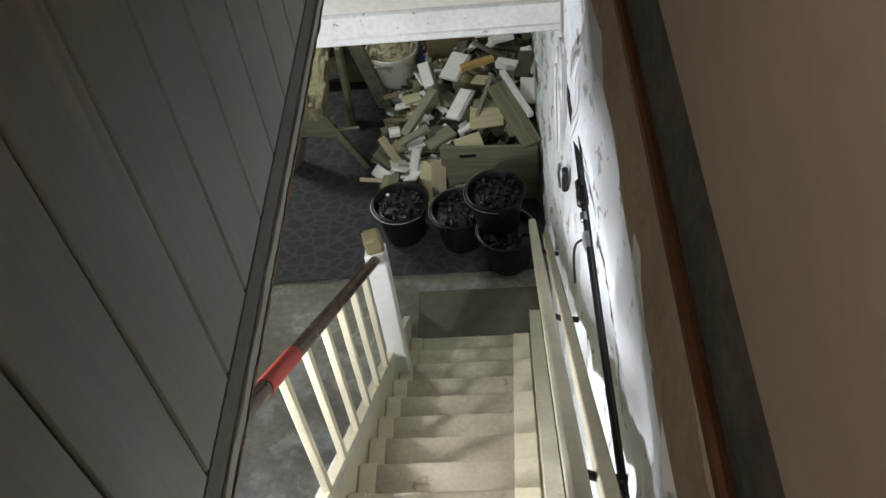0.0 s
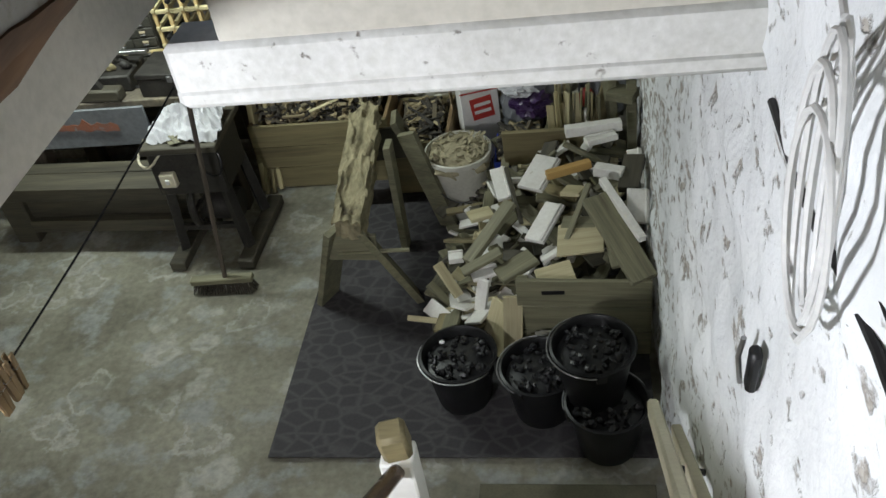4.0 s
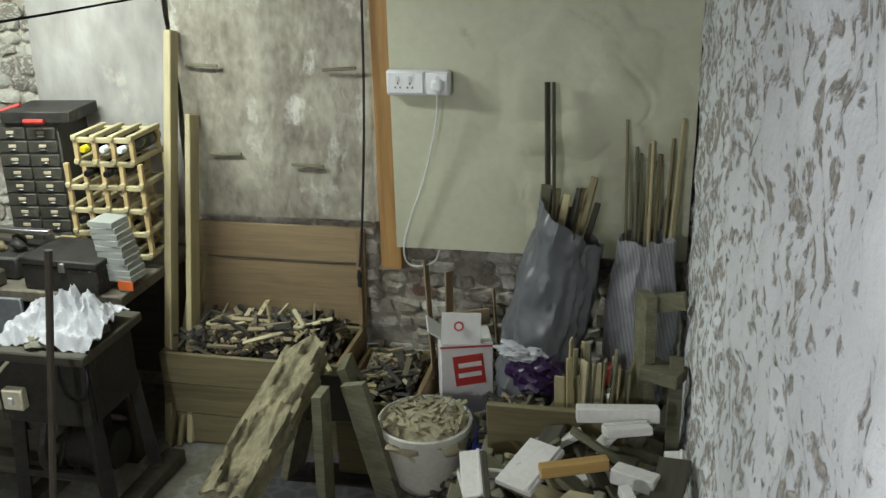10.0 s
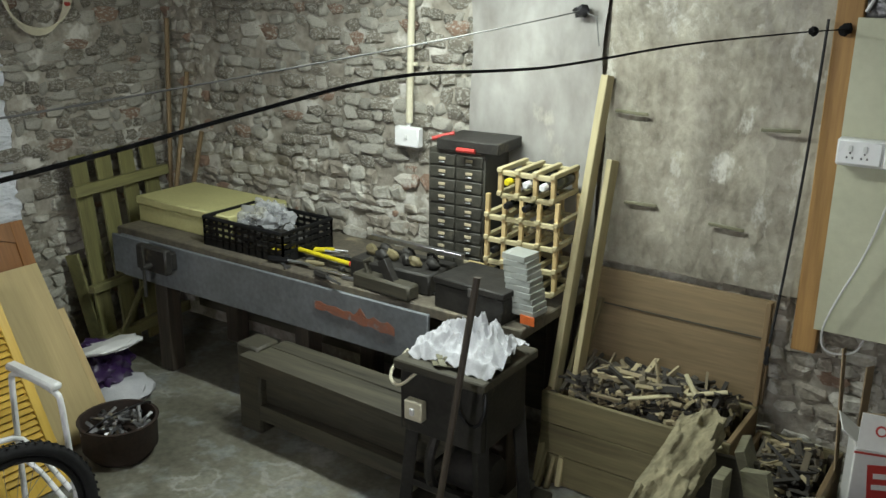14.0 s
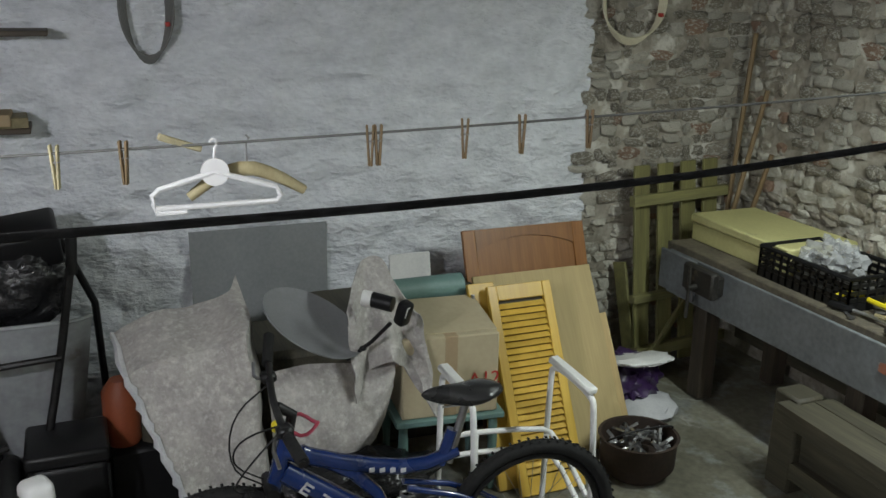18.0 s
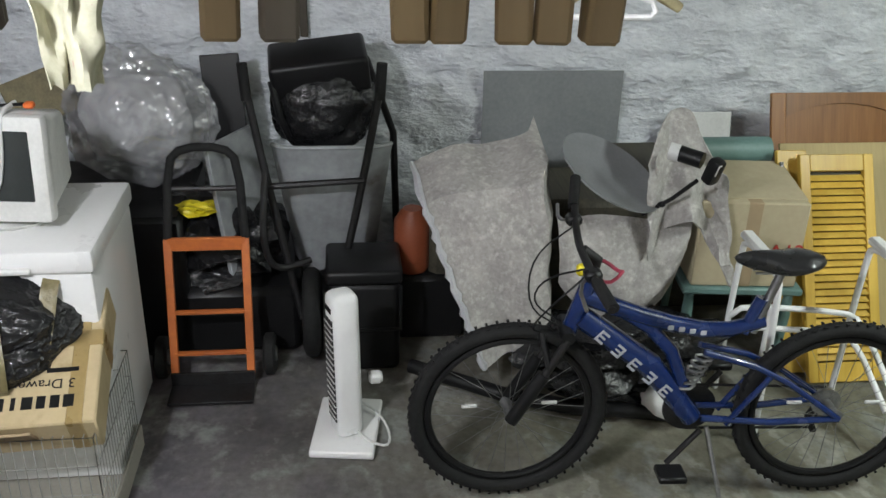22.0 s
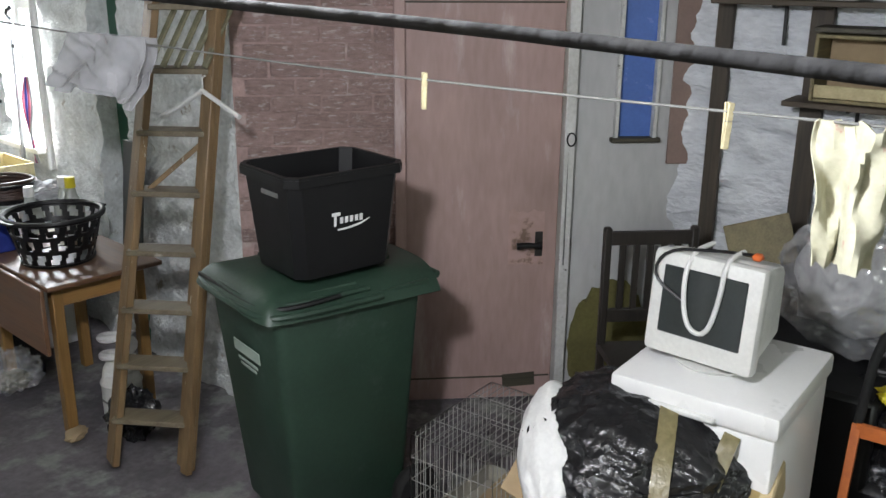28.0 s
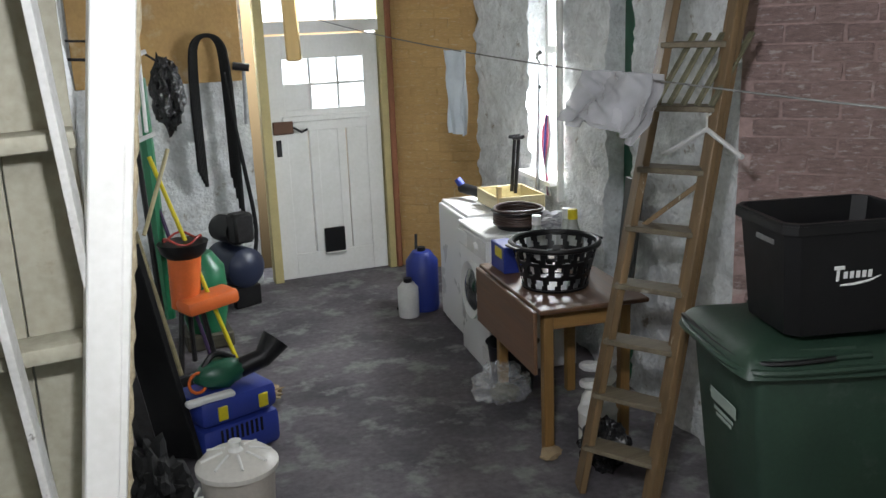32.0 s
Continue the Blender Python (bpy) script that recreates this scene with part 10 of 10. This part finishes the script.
part("canister", lathe([(0.0, 0.0), (0.08, 0.0), (0.09, 0.05), (0.09, 0.20), (0.095, 0.21), (0.085, 0.23), (0.075, 0.28), (0.05, 0.32), (0.0, 0.33)], 26), M["pale"], vc)
part("hose", tube([(0.07 * math.cos(t), 0.075 * math.sin(t), 0.26 + 0.014 * t) for t in (0.5 * k for k in range(34))], 0.018, 8), M["white_plastic"], vc)
part("trim_band", lathe([(0.088, 0.0), (0.094, 0.01), (0.088, 0.02)], 26, (0, 0, 0.12)), M["grey_line"], vc)
tagged(part("black_bag_low", lump(0.22, 0.20, 0.24, on_side(0.12, 0.55, 0.12), seed=23, rough=0.3, crease=0.3, sub=4, flat=-0.48), M["film_black"]), "black plastic bag behind the ladder", "bag")
tagged(part("cloth_scrap", lump(0.14, 0.08, 0.05, on_side(0.30, 0.74, 0.025), (0, 0, 30), 9, 0.3, sub=3, flat=-0.48), M["card"]), "pale worn cloth scrap on the floor", "rag")
for k, (s, n, m, lab, r, hh) in enumerate(((2.75, 0.72, "blue", "blue plastic drum by the wall", 0.11, 0.45), (2.62, 0.86, "white_plastic", "white plastic jerrycan on the floor", 0.07, 0.26))):
    b = thing("plastic_drum", on_side(s, n, 0), lab, "drum")
    part("body", lathe([(0.0, 0.0), (r, 0.0), (r * 1.05, 0.03), (r * 1.05, hh * 0.8), (r * 0.6, hh * 0.95), (0.0, hh * 0.96)], 22), M[m], b)
    part("cap", lathe([(0.03, 0.0), (0.03, 0.03), (0.0, 0.03)], 12, (0, 0, hh * 0.95)), M["black"], b)
tagged(part("floor_rod", tube([(-2.62, -3.9, 0.02), (-2.95, -4.4, 0.12), (-3.0, -4.5, 0.4)], 0.012, 8, smooth_path=1), M["black"]), "black hose trailing over the floor", "hose")

# ---- outer door ----
od = thing("door_outer", (-2.51, -5.12, 0), "white panelled outer door with six small panes and a cat flap", "door", turn=180)
tagged(od, kind="structure")
DW, DH = 0.90, 1.93
part("stile", box(0.125, 0.045, DH, (-DW / 2 + 0.0625, 0, DH / 2 + 0.01)), M["white_paint"], od)
part("stile", box(0.125, 0.045, DH, (DW / 2 - 0.0625, 0, DH / 2 + 0.01)), M["white_paint"], od)
for z, hh in ((0.11, 0.20), (1.285, 0.17), (DH - 0.08, 0.18)):
    part("rail", box(DW - 0.25, 0.045, hh, (0, 0, z)), M["white_paint"], od)
part("weather_shelf", box(DW - 0.18, 0.03, 0.05, (0, -0.03, 1.30), bev=0.008), M["white_paint"], od)
for x in (-0.115, 0.115):
    part("muntin", box(0.07, 0.04, 1.04, (x, 0, 0.72)), M["white_paint"], od)
for x in (-0.245, 0.0, 0.245):
    part("panel", box(0.17, 0.018, 1.04, (x, -0.006, 0.72)), M["white_paint"], od)
PANE = glow("sky_bright_pane", (0.85, 0.92, 1.0), 3.0)
gx = [-0.34, -0.113, 0.113, 0.34]
for r in range(2):
    z = 1.46 + 0.21 * r
    for c in range(3):
        lit = not (r == 0 and c == 0)
        o = part("pane", box(0.205, 0.008, 0.19, (-0.226 + 0.226 * c, -0.004, z), bev=0), PANE if lit else M["white_paint"], od)
for x in (-0.113, 0.113):
    part("glazing_bar", box(0.022, 0.035, 0.46, (x, 0.004, 1.565)), M["white_paint"], od)
part("glazing_bar", box(0.68, 0.035, 0.022, (0, 0.004, 1.562)), M["white_paint"], od)
cf = part("cat_flap", box(0.17, 0.025, 0.20, (0.0, -0.030, 0.30), bev=0.004), M["black"], od)
part("flap_sill", box(0.18, 0.04, 0.012, (0.0, -0.04, 0.195)), M["white_plastic"], cf)
part("lock_case", box(0.16, 0.03, 0.10, (-0.36, -0.038, 1.24), bev=0.006), plain("rusty_lock", (0.13, 0.065, 0.04), 0.6, 0.4), od)
part("lock_lever", tube([(-0.28, -0.05, 1.24), (-0.22, -0.06, 1.20), (-0.17, -0.06, 1.22)], 0.009, 8), M["dark_metal"], od)
part("key_plate", box(0.04, 0.01, 0.13, (-0.40, -0.028, 1.08), bev=0.003), M["dark_metal"], od)
dfm = thing("door_outer_frame", (-2.51, -5.12, 0), "white and yellowed timber frame with a fanlight", "door frame", turn=180)
tagged(dfm, kind="structure")
YEL = plain("yellowed_paint", (0.52, 0.44, 0.20), 0.6)
part("jamb", box(0.07, 0.10, 2.35, (0.49, -0.02, 1.175)), YEL, dfm)
part("jamb", box(0.07, 0.10, 2.35, (-0.49, -0.02, 1.175)), YEL, dfm)
part("transom", box(0.91, 0.10, 0.09, (0, -0.02, 2.0)), M["white_paint"], dfm)
part("head", box(1.05, 0.10, 0.05, (0, -0.02, 2.36)), M["white_paint"], dfm)
part("fanlight", box(0.90, 0.01, 0.30, (0, -0.03, 2.20), bev=0), PANE, dfm)
part("fanlight_bar", box(0.03, 0.04, 0.30, (0.12, -0.02, 2.20)), M["white_paint"], dfm)
tagged(part("red_jamb_edge", box(0.05, 0.06, 2.2, (-3.045, -5.06, 1.1), bev=0.01), plain("brick_red_edge", (0.30, 0.12, 0.06), 0.8)), "worn red-brown corner beside the door", "jamb", kind="structure")
upp = slab("wall_orange_upper", 1.2, 0.02, 0.85, (-1.28, -5.105, 2.05), M["orange"], "orange painted area over the whitewash", "wall")

# ---- tool wall ----
hs = thing("black_hose_bundle", (-1.62, -5.05, 1.9), "loops of black rubber hose hung on the wall", "hose")
for k in range(5):
    w0 = 0.10 + 0.012 * k
    part("loop", local(hs, tube([(-1.62 - w0, -5.03 + 0.01 * k, 0.9 - 0.08 * k), (-1.62 - w0, -5.03 + 0.01 * k, 1.80), (-1.62 - 0.6 * w0, -5.02, 1.97), (-1.62 + 0.6 * w0, -5.02, 1.97), (-1.62 + w0, -5.03 + 0.01 * k, 1.80), (-1.62 + w0, -5.03 + 0.01 * k, 0.85 + 0.03 * k)], 0.016, 8, smooth_path=2)), M["rubber"], hs)
part("tail", local(hs, tube([(-1.72, -5.0, 1.7), (-1.80, -4.98, 1.0), (-1.86, -4.95, 0.5), (-1.80, -4.9, 0.25)], 0.016, 8, smooth_path=2)), M["rubber"], hs)
sk = thing("wall_socket", (-1.52, -5.10, 1.25), "white socket box on the whitewashed wall", "socket")
part("plate", local(sk, box(0.09, 0.04, 0.09, (-1.52, -5.105, 1.24), bev=0.006)), M["white"], sk)
part("conduit", local(sk, tube([(-1.52, -5.11, 1.28), (-1.52, -5.11, 2.4)], 0.014, 8)), M["zinc"], sk)
cp = thing("air_compressor", (-1.62, -4.72, 0), "dark blue air compressor by the wall", "compressor", turn=20)
DB = plain("dark_blue_enamel", (0.02, 0.028, 0.06), 0.4)
part("tank", lathe([(0.0, -0.24), (0.10, -0.23), (0.15, -0.18), (0.15, 0.18), (0.10, 0.23), (0.0, 0.24)], 26, (0, 0, 0.30), (90, 0, 0)), DB, cp)
part("motor", tube([(0.0, -0.16, 0.56), (0.0, 0.10, 0.56)], 0.10, 20), M["black"], cp)
part("pump_head", box(0.16, 0.14, 0.22, (0, 0.14, 0.60), bev=0.02), M["dark_metal"], cp)
for y in (-0.15, 0.15):
    part("foot", box(0.22, 0.05, 0.16, (0, y, 0.08), bev=0.01), M["black"], cp)
lh = thing("hurricane_lamp", (-1.86, -5.05, 1.66), "dark metal long-handled lamp hook on the wall", "tool")
part("rod", local(lh, tube([(-1.88, -5.06, 1.72), (-1.86, -5.04, 1.30)], 0.012, 8)), M["zinc"], lh)
part("head", local(lh, tube([(-1.80, -5.06, 1.74), (-1.92, -5.04, 1.72)], 0.03, 10)), M["dark_metal"], lh)


def pole_tool(name, a, b, r, mat, label, head=None, hm="dark_metal"):
    t = thing(name, a, label, "garden tool")
    part("shaft", local(t, tube([a, b], r, 8)), M[mat], t)
    if head:
        part("head", local(t, box(*head, a, (0, 0, 20), 0.008)), M[hm], t)
    return t


pole_tool("rake", (-1.38, -3.30, 0.02), (-1.02, -3.62, 1.30), 0.013, "yellow", "yellow-handled garden rake leaning by the wall", (0.24, 0.05, 0.05))
pole_tool("hoe", (-1.24, -3.42, 0.02), (-1.0, -3.72, 1.20), 0.012, "purple", "purple-handled hoe leaning by the wall", (0.16, 0.04, 0.05))
pole_tool("spade", (-1.02, -2.85, 0.05), (-0.86, -3.05, 0.98), 0.017, "wood", "wooden-handled spade leaning by the wall", (0.16, 0.03, 0.3))
pole_tool("green_parasol", (-1.02, -3.60, 0.3), (-1.02, -3.78, 1.75), 0.045, "green_paint", "furled dark green parasol against the wall")
pole_tool("black_pole", (-0.98, -3.35, 0.1), (-0.94, -3.60, 1.9), 0.016, "black", "black pole leaning against the wall")
pole_tool("broom_stick", (-0.92, -3.30, 0.9), (-1.12, -3.5, 1.35), 0.012, "wood_pale", "short pale wooden handle hung up")
hb_ = tagged(part("hung_bin_bag", lump(0.20, 0.20, 0.46, (-1.22, -4.2, 1.62), seed=41, rough=0.3, crease=0.3, sub=4), M["film_black"]), "black plastic bag hung on the wall", "bag")
part("hanging_hook", tube([(-0.64, -4.2, 1.98), (-1.0, -4.2, 1.96), (-1.22, -4.2, 1.80)], 0.008, 6), M["dark_metal"], hb_)
wr = thing("wire_rack", (-0.86, -2.9, 1.5), "white plastic-coated rack hung on the wall", "rack")
for k in range(6):
    part("bar", local(wr, tube([(-0.82 - 0.03 * k, -2.9, 1.42 + 0.02 * k), (-0.84 - 0.03 * k, -3.1, 1.86)], 0.010, 8)), M["white"], wr)
for z in (1.44, 1.86):
    part("rail", local(wr, tube([(-0.78, -2.95, z - 0.02), (-1.02, -3.0, z + 0.06)], 0.012, 8)), M["white"], wr)
part("bracket", local(wr, tube([(-0.63, -2.98, 1.90), (-0.90, -2.98, 1.88)], 0.008, 6)), M["dark_metal"], wr)
sm = thing("leaf_shredder", (-1.16, -3.45, 0), "orange and black garden shredder with a red flex", "shredder")
part("column", local(sm, tube([(-1.12, -3.46, 0.40), (-1.14, -3.46, 0.72)], [0.085, 0.10], 20)), M["orange_p"], sm)
part("hopper", local(sm, lathe([(0.09, 0.0), (0.13, 0.04), (0.15, 0.10), (0.0, 0.10)], 22, (-1.14, -3.46, 0.70))), M["black"], sm)
part("chute", local(sm, box(0.34, 0.20, 0.09, (-1.24, -3.40, 0.44), (0, 4, 20), 0.03, seg=2)), M["orange_p"], sm)
part("flex", local(sm, tube([(-1.14 + 0.11 * math.cos(t), -3.46 + 0.11 * math.sin(t), 0.82 + 0.02 * math.sin(3 * t)) for t in (2 * math.pi * k / 20 for k in range(20))], 0.007, 6, closed=True)), plain("red_flex", (0.40, 0.05, 0.04), 0.4), sm)
for x, y in ((-1.04, -3.36), (-1.26, -3.36), (-1.15, -3.6)):
    part("leg", local(sm, tube([(x, y, 0.0), (-1.14 + 0.5 * (x + 1.14), -3.46 + 0.5 * (y + 3.46), 0.42)], 0.016, 8)), M["dark_metal"], sm)
tagged(part("green_drum", lathe([(0.0, 0.0), (0.12, 0.0), (0.16, 0.2), (0.15, 0.42), (0.08, 0.52), (0.0, 0.53)], 24, (-1.28, -3.9, 0.1)), M["green_paint"]), "green plastic watering drum behind the tools", "drum")
tagged(part("drum_stand", box(0.3, 0.3, 0.1, (-1.28, -3.9, 0.05), bev=0.01), M["wood_dark"]), "low dark stand under the drum", "stand")
cs = thing("blue_pet_carrier", (-1.15, -2.30, 0), "blue plastic pet carrier with yellow catches", "pet carrier", turn=20)
part("base", box(0.42, 0.30, 0.18, (0, 0, 0.09), bev=0.03, seg=2), M["blue"], cs)
part("top", box(0.42, 0.30, 0.14, (0, 0, 0.255), bev=0.04, seg=2), M["blue"], cs)
for x in (-0.12, 0.10):
    part("catch", box(0.05, 0.012, 0.07, (x, 0.153, 0.25), bev=0.004), M["yellow"], cs)
for k in range(9):
    part("vent_slot", box(0.012, 0.004, 0.07, (-0.10 + 0.027 * k, 0.1515, 0.13), bev=0), M["black"], cs)
hv = thing("hedge_trimmer", (-1.13, -2.27, 0.325), "dark green electric blower with an orange flex", "power tool", turn=15)
part("body", lump(0.26, 0.16, 0.15, (0, 0, 0.075), seed=3, rough=0.15, sub=3), plain("dark_green_plastic", (0.012, 0.09, 0.05), 0.35), hv)
part("nozzle", tube([(-0.10, 0, 0.07), (-0.22, 0.02, 0.10), (-0.30, 0.02, 0.18)], [0.05, 0.05, 0.075], 14), M["black"], hv)
part("handle", tube([(0.08, 0, 0.12), (0.02, 0, 0.19), (-0.08, 0, 0.13)], 0.016, 8, smooth_path=2), M["black"], hv)
part("flex", tube([(0.12 + 0.045 * math.cos(t), 0.02, 0.06 + 0.05 * math.sin(t)) for t in (2 * math.pi * k / 16 for k in range(16))], 0.008, 6, closed=True), M["orange_p"], hv)
part("white_strap", box(0.24, 0.05, 0.03, (0.10, 0.10, 0.0), bev=0.008), M["white_plastic"], hv)
db = thing("metal_dustbin", (-1.04, -1.30, 0), "small pale metal dustbin with a domed lid", "dustbin")
part("body", lathe([(0.0, 0.0), (0.115, 0.0), (0.12, 0.02), (0.145, 0.38), (0.15, 0.39), (0.0, 0.39)], 32), material("pale_enamel_bin", (0.46, 0.42, 0.37), (0.36, 0.33, 0.29), 0.5, scale=6, bump=0.06), db)
part("lid", lathe([(0.158, 0.375), (0.160, 0.395), (0.13, 0.425), (0.06, 0.445), (0.0, 0.45)], 32), material("pale_enamel_lid", (0.56, 0.54, 0.49), (0.46, 0.44, 0.40), 0.45, scale=6, bump=0.06), db)
for k in range(8):
    a = 2 * math.pi * k / 8
    part("rib", tube([(0.05 * math.cos(a), 0.05 * math.sin(a), 0.448), (0.135 * math.cos(a), 0.135 * math.sin(a), 0.424)], 0.006, 6), M["pale"], db)
part("knob", lathe([(0.0, 0.0), (0.03, 0.0), (0.018, 0.015), (0.026, 0.04), (0.0, 0.05)], 14, (0, 0, 0.447)), M["pale"], db)
part("side_handle", tube([(0.145, -0.04, 0.30), (0.175, 0, 0.28), (0.145, 0.04, 0.30)], 0.006, 6, smooth_path=1), M["pale"], db)
tagged(plank_at(None, (-0.86, -2.3, 0.0), (-0.70, -2.5, 1.02), 0.5, 0.03, M["black"], 82, "folded_screen"), "dark folded panel leaning on the wall", "panel")
tagged(plank_at(None, (-0.80, -1.75, 0.0), (-0.68, -1.8, 0.85), 0.05, 0.05, M["dark_metal"], 20, "iron_bar"), "dark iron post leaning on the wall", "post")
tagged(part("tangled_leads", lump(0.22, 0.4, 0.36, (-0.76, -1.62, 0.18), seed=52, rough=0.5, crease=0.4, sub=4, flat=-0.48), M["rubber"]), "tangle of black leads and straps", "leads", kind="stuff")
tagged(part("paper_litter", lump(0.34, 0.22, 0.10, (-1.34, -2.75, 0.05), seed=53, rough=0.4, crease=0.4, sub=4, flat=-0.48), M["card"]), "crumpled paper sack on the floor", "paper")


# ---- painted rack and plank at the passage corner ----
DULL = material("dull_cream_distemper", (0.36, 0.345, 0.27), (0.24, 0.225, 0.17), 0.8, scale=4, fine=40, bump=0.2, stain=(0.20, 0.17, 0.12), stain_scale=5, stain_at=0.60)
rack = thing("painted_rack", (-0.30, -0.50, 0), "cream-painted board rack with worn shelf edges", "rack")
for k in range(4):
    part("back_board", local(rack, box(0.176, 0.016, 2.40, (-0.53 + 0.18 * k, -0.515, 1.22), bev=0.003)), DULL, rack)
for z in (0.70, 1.235, 1.765, 2.25):
    part("shelf", local(rack, box(0.72, 0.13, 0.045, (-0.26, -0.45, z), (0, 2, 0), 0.010, seg=2)), DULL, rack, "shelf with a worn pale edge")
for a, b in (((-0.54, -0.37, 2.42), (-0.615, -0.35, 1.32)), ((-0.37, -0.37, 1.75), (-0.47, -0.35, 0.55))):
    part("brace", local(rack, span(a, b, 0.055, 0.022)), M["flaked"], rack, "chipped white brace")
wp = thing("white_plank", (-0.55, -0.30, 0), "long white-painted plank leaning at the passage corner", "plank")
part("board", local(wp, span((-0.445, -0.34, 0.0), (-0.775, -0.36, 2.44), 0.085, 0.085, 0.005)), M["white_paint"], wp)
part("edge_strip", local(wp, span((-0.497, -0.31, 0.0), (-0.827, -0.33, 2.44), 0.024, 0.024, 0.005)), M["white_paint"], wp)
rp_ = [Vector((-0.52, -0.315, 0.06)).lerp(Vector((-0.838, -0.335, 2.40)), k / 90) for k in range(91)]
part("rope", local(wp, tube([p + Vector((0.003 * math.sin(k * 1.7), 0.003 * math.cos(k * 1.7), 0)) for k, p in enumerate(rp_)], [0.0085 + 0.0016 * math.sin(k * 3.4) for k in range(91)], 8)), M["rope"], wp, "pale twisted rope hung along the plank")

# ---- stones and bricks of the walls ----
brick_rnd = random.Random(77)
M["brick_red"] = material("soft_red_brick", (0.34, 0.225, 0.16), (0.23, 0.15, 0.105), 0.92, scale=14, fine=60, bump=0.8, depth=0.02, rand=0.15, stain=(0.54, 0.51, 0.44), stain_scale=6, stain_at=0.51)
M["stone_lime"] = material("limewashed_stone", (0.58, 0.56, 0.49), (0.36, 0.335, 0.275), 0.92, scale=14, fine=60, bump=0.8, depth=0.02, rand=0.15, stain=(0.27, 0.235, 0.18), stain_scale=7, stain_at=0.58)


def piece(name, mat, rough, seed):
    """A unit block with worn corners."""
    r = random.Random(seed)
    bm = bmesh.new()
    bmesh.ops.create_cube(bm, size=1.0)
    bmesh.ops.bevel(bm, geom=bm.edges[:], offset=0.22 if rough > 0.05 else 0.05, segments=1, affect="EDGES")
    for v in bm.verts:
        v.co += Vector((r.uniform(-1, 1), r.uniform(-1, 1), r.uniform(-1, 1))) * rough
    me = finish(bm, name, 50)
    me.materials.append(mat)
    return me


STONES = [piece("stone", m, 0.15, 20 + k) for k, m in enumerate([M["stone"]] * 8 + [M["stone_lime"]] * 6 + [M["brick_red"]])]


def stone_face(wall, a, d, nrm, s0, s1, z0, z1, parts_where):
    """Coursed rubble over a stretch of wall; single stones where asked, the rest in one mesh."""
    vs, fs = [], []
    joined = {}
    z = z0
    turn_m = Matrix((d, nrm, Vector((0, 0, 1)))).transposed().to_4x4()
    while z < z1:
        h = brick_rnd.uniform(0.04, 0.085)
        s = s0 + brick_rnd.uniform(-0.08, 0.02)
        while s < s1:
            w = brick_rnd.uniform(0.05, 0.16)
            if brick_rnd.random() < 0.86:
                c = a + d * (s + w / 2) + Vector((0, 0, z + h / 2)) + nrm * brick_rnd.uniform(-0.012, 0.006) + Vector((0, 0, brick_rnd.uniform(-0.012, 0.012)))
                m = Matrix.Translation(c) @ turn_m @ pose(0, 0, 0, 0, brick_rnd.uniform(-10, 10), brick_rnd.uniform(-7, 7)) @ Matrix.Diagonal((w - 0.006, 0.05, h - brick_rnd.uniform(0.0, 0.014), 1))
                me = brick_rnd.choice(STONES)
                if parts_where(s, z):
                    o = new("stone", me)
                    o.parent = wall
                    o.matrix_basis = m
                else:
                    key = me.materials[0].name
                    vs, fs = joined.setdefault(key, ([], []))
                    n = len(vs)
                    vs += [m @ v.co for v in me.vertices]
                    fs += [[n + i for i in p.vertices] for p in me.polygons]
            s += w
        z += h
    for key, (vs, fs) in joined.items():
        me = bpy.data.meshes.new("rubble")
        me.from_pydata([tuple(v) for v in vs], [], fs)
        me.materials.append(bpy.data.materials[key])
        o = new("rubble", me)
        o.parent = wall
        o["kind"] = "stuff"


UPV = Vector((0, 0, 1))
stone_face(bpy.data.objects["wall_back"], Vector((0, BACK, 0)), Vector((-1, 0, 0)), Vector((0, -1, 0)), 2.30, 4.5, 0.70, 2.42, lambda s, z: s < 4.1 and z > 1.15)
stone_face(bpy.data.objects["wall_back"], Vector((0, BACK, 0)), Vector((-1, 0, 0)), Vector((0, -1, 0)), -0.5, 1.15, 0.10, 0.92, lambda s, z: False)
stone_face(bpy.data.objects["wall_left_bare"], Vector((LEFT, 6.05, 0)), Vector((0, -1, 0)), Vector((1, 0, 0)), 0.0, 1.0, 0.10, 2.42, lambda s, z: z > 0.9)


def brick_face(wall, a, d, nrm, s0, s1, z1, mat):
    me = [piece("brick", mat, 0.022, 50 + k) for k in range(4)]
    turn_m = Matrix((d, nrm, UPV)).transposed().to_4x4()
    for row in range(int(z1 / 0.075)):
        s = s0 - (0.1125 if row % 2 else 0.0)
        while s < s1 - 0.03:
            p, q = max(s, s0) + 0.003, min(s + 0.225, s1) - 0.007
            if q - p > 0.04:
                o = new("brick", brick_rnd.choice(me))
                o.parent = wall
                o.matrix_basis = Matrix.Translation(a + d * ((p + q) / 2) + nrm * brick_rnd.uniform(-0.003, 0.002) + UPV * (row * 0.075 + 0.0375)) @ turn_m @ pose(0, 0, 0, 0, brick_rnd.uniform(-0.8, 0.8), 0) @ Matrix.Diagonal((q - p, 0.016, 0.068 + brick_rnd.uniform(-0.004, 0.003), 1))
            s += 0.225


brick_face(bpy.data.objects["wall_pink"], Vector((*PA, 0)), Vector((*PD, 0)), Vector((*PN, 0)), 1.41, LP, 2.45, M["pink"])
OD = (OB - OA).normalized()
brick_face(bpy.data.objects["wall_orange"], Vector((*OA, 0)), Vector((*OD, 0)), Vector((-OD.y, OD.x, 0)), 0.0, (OB - OA).length, 2.45, M["orange"])
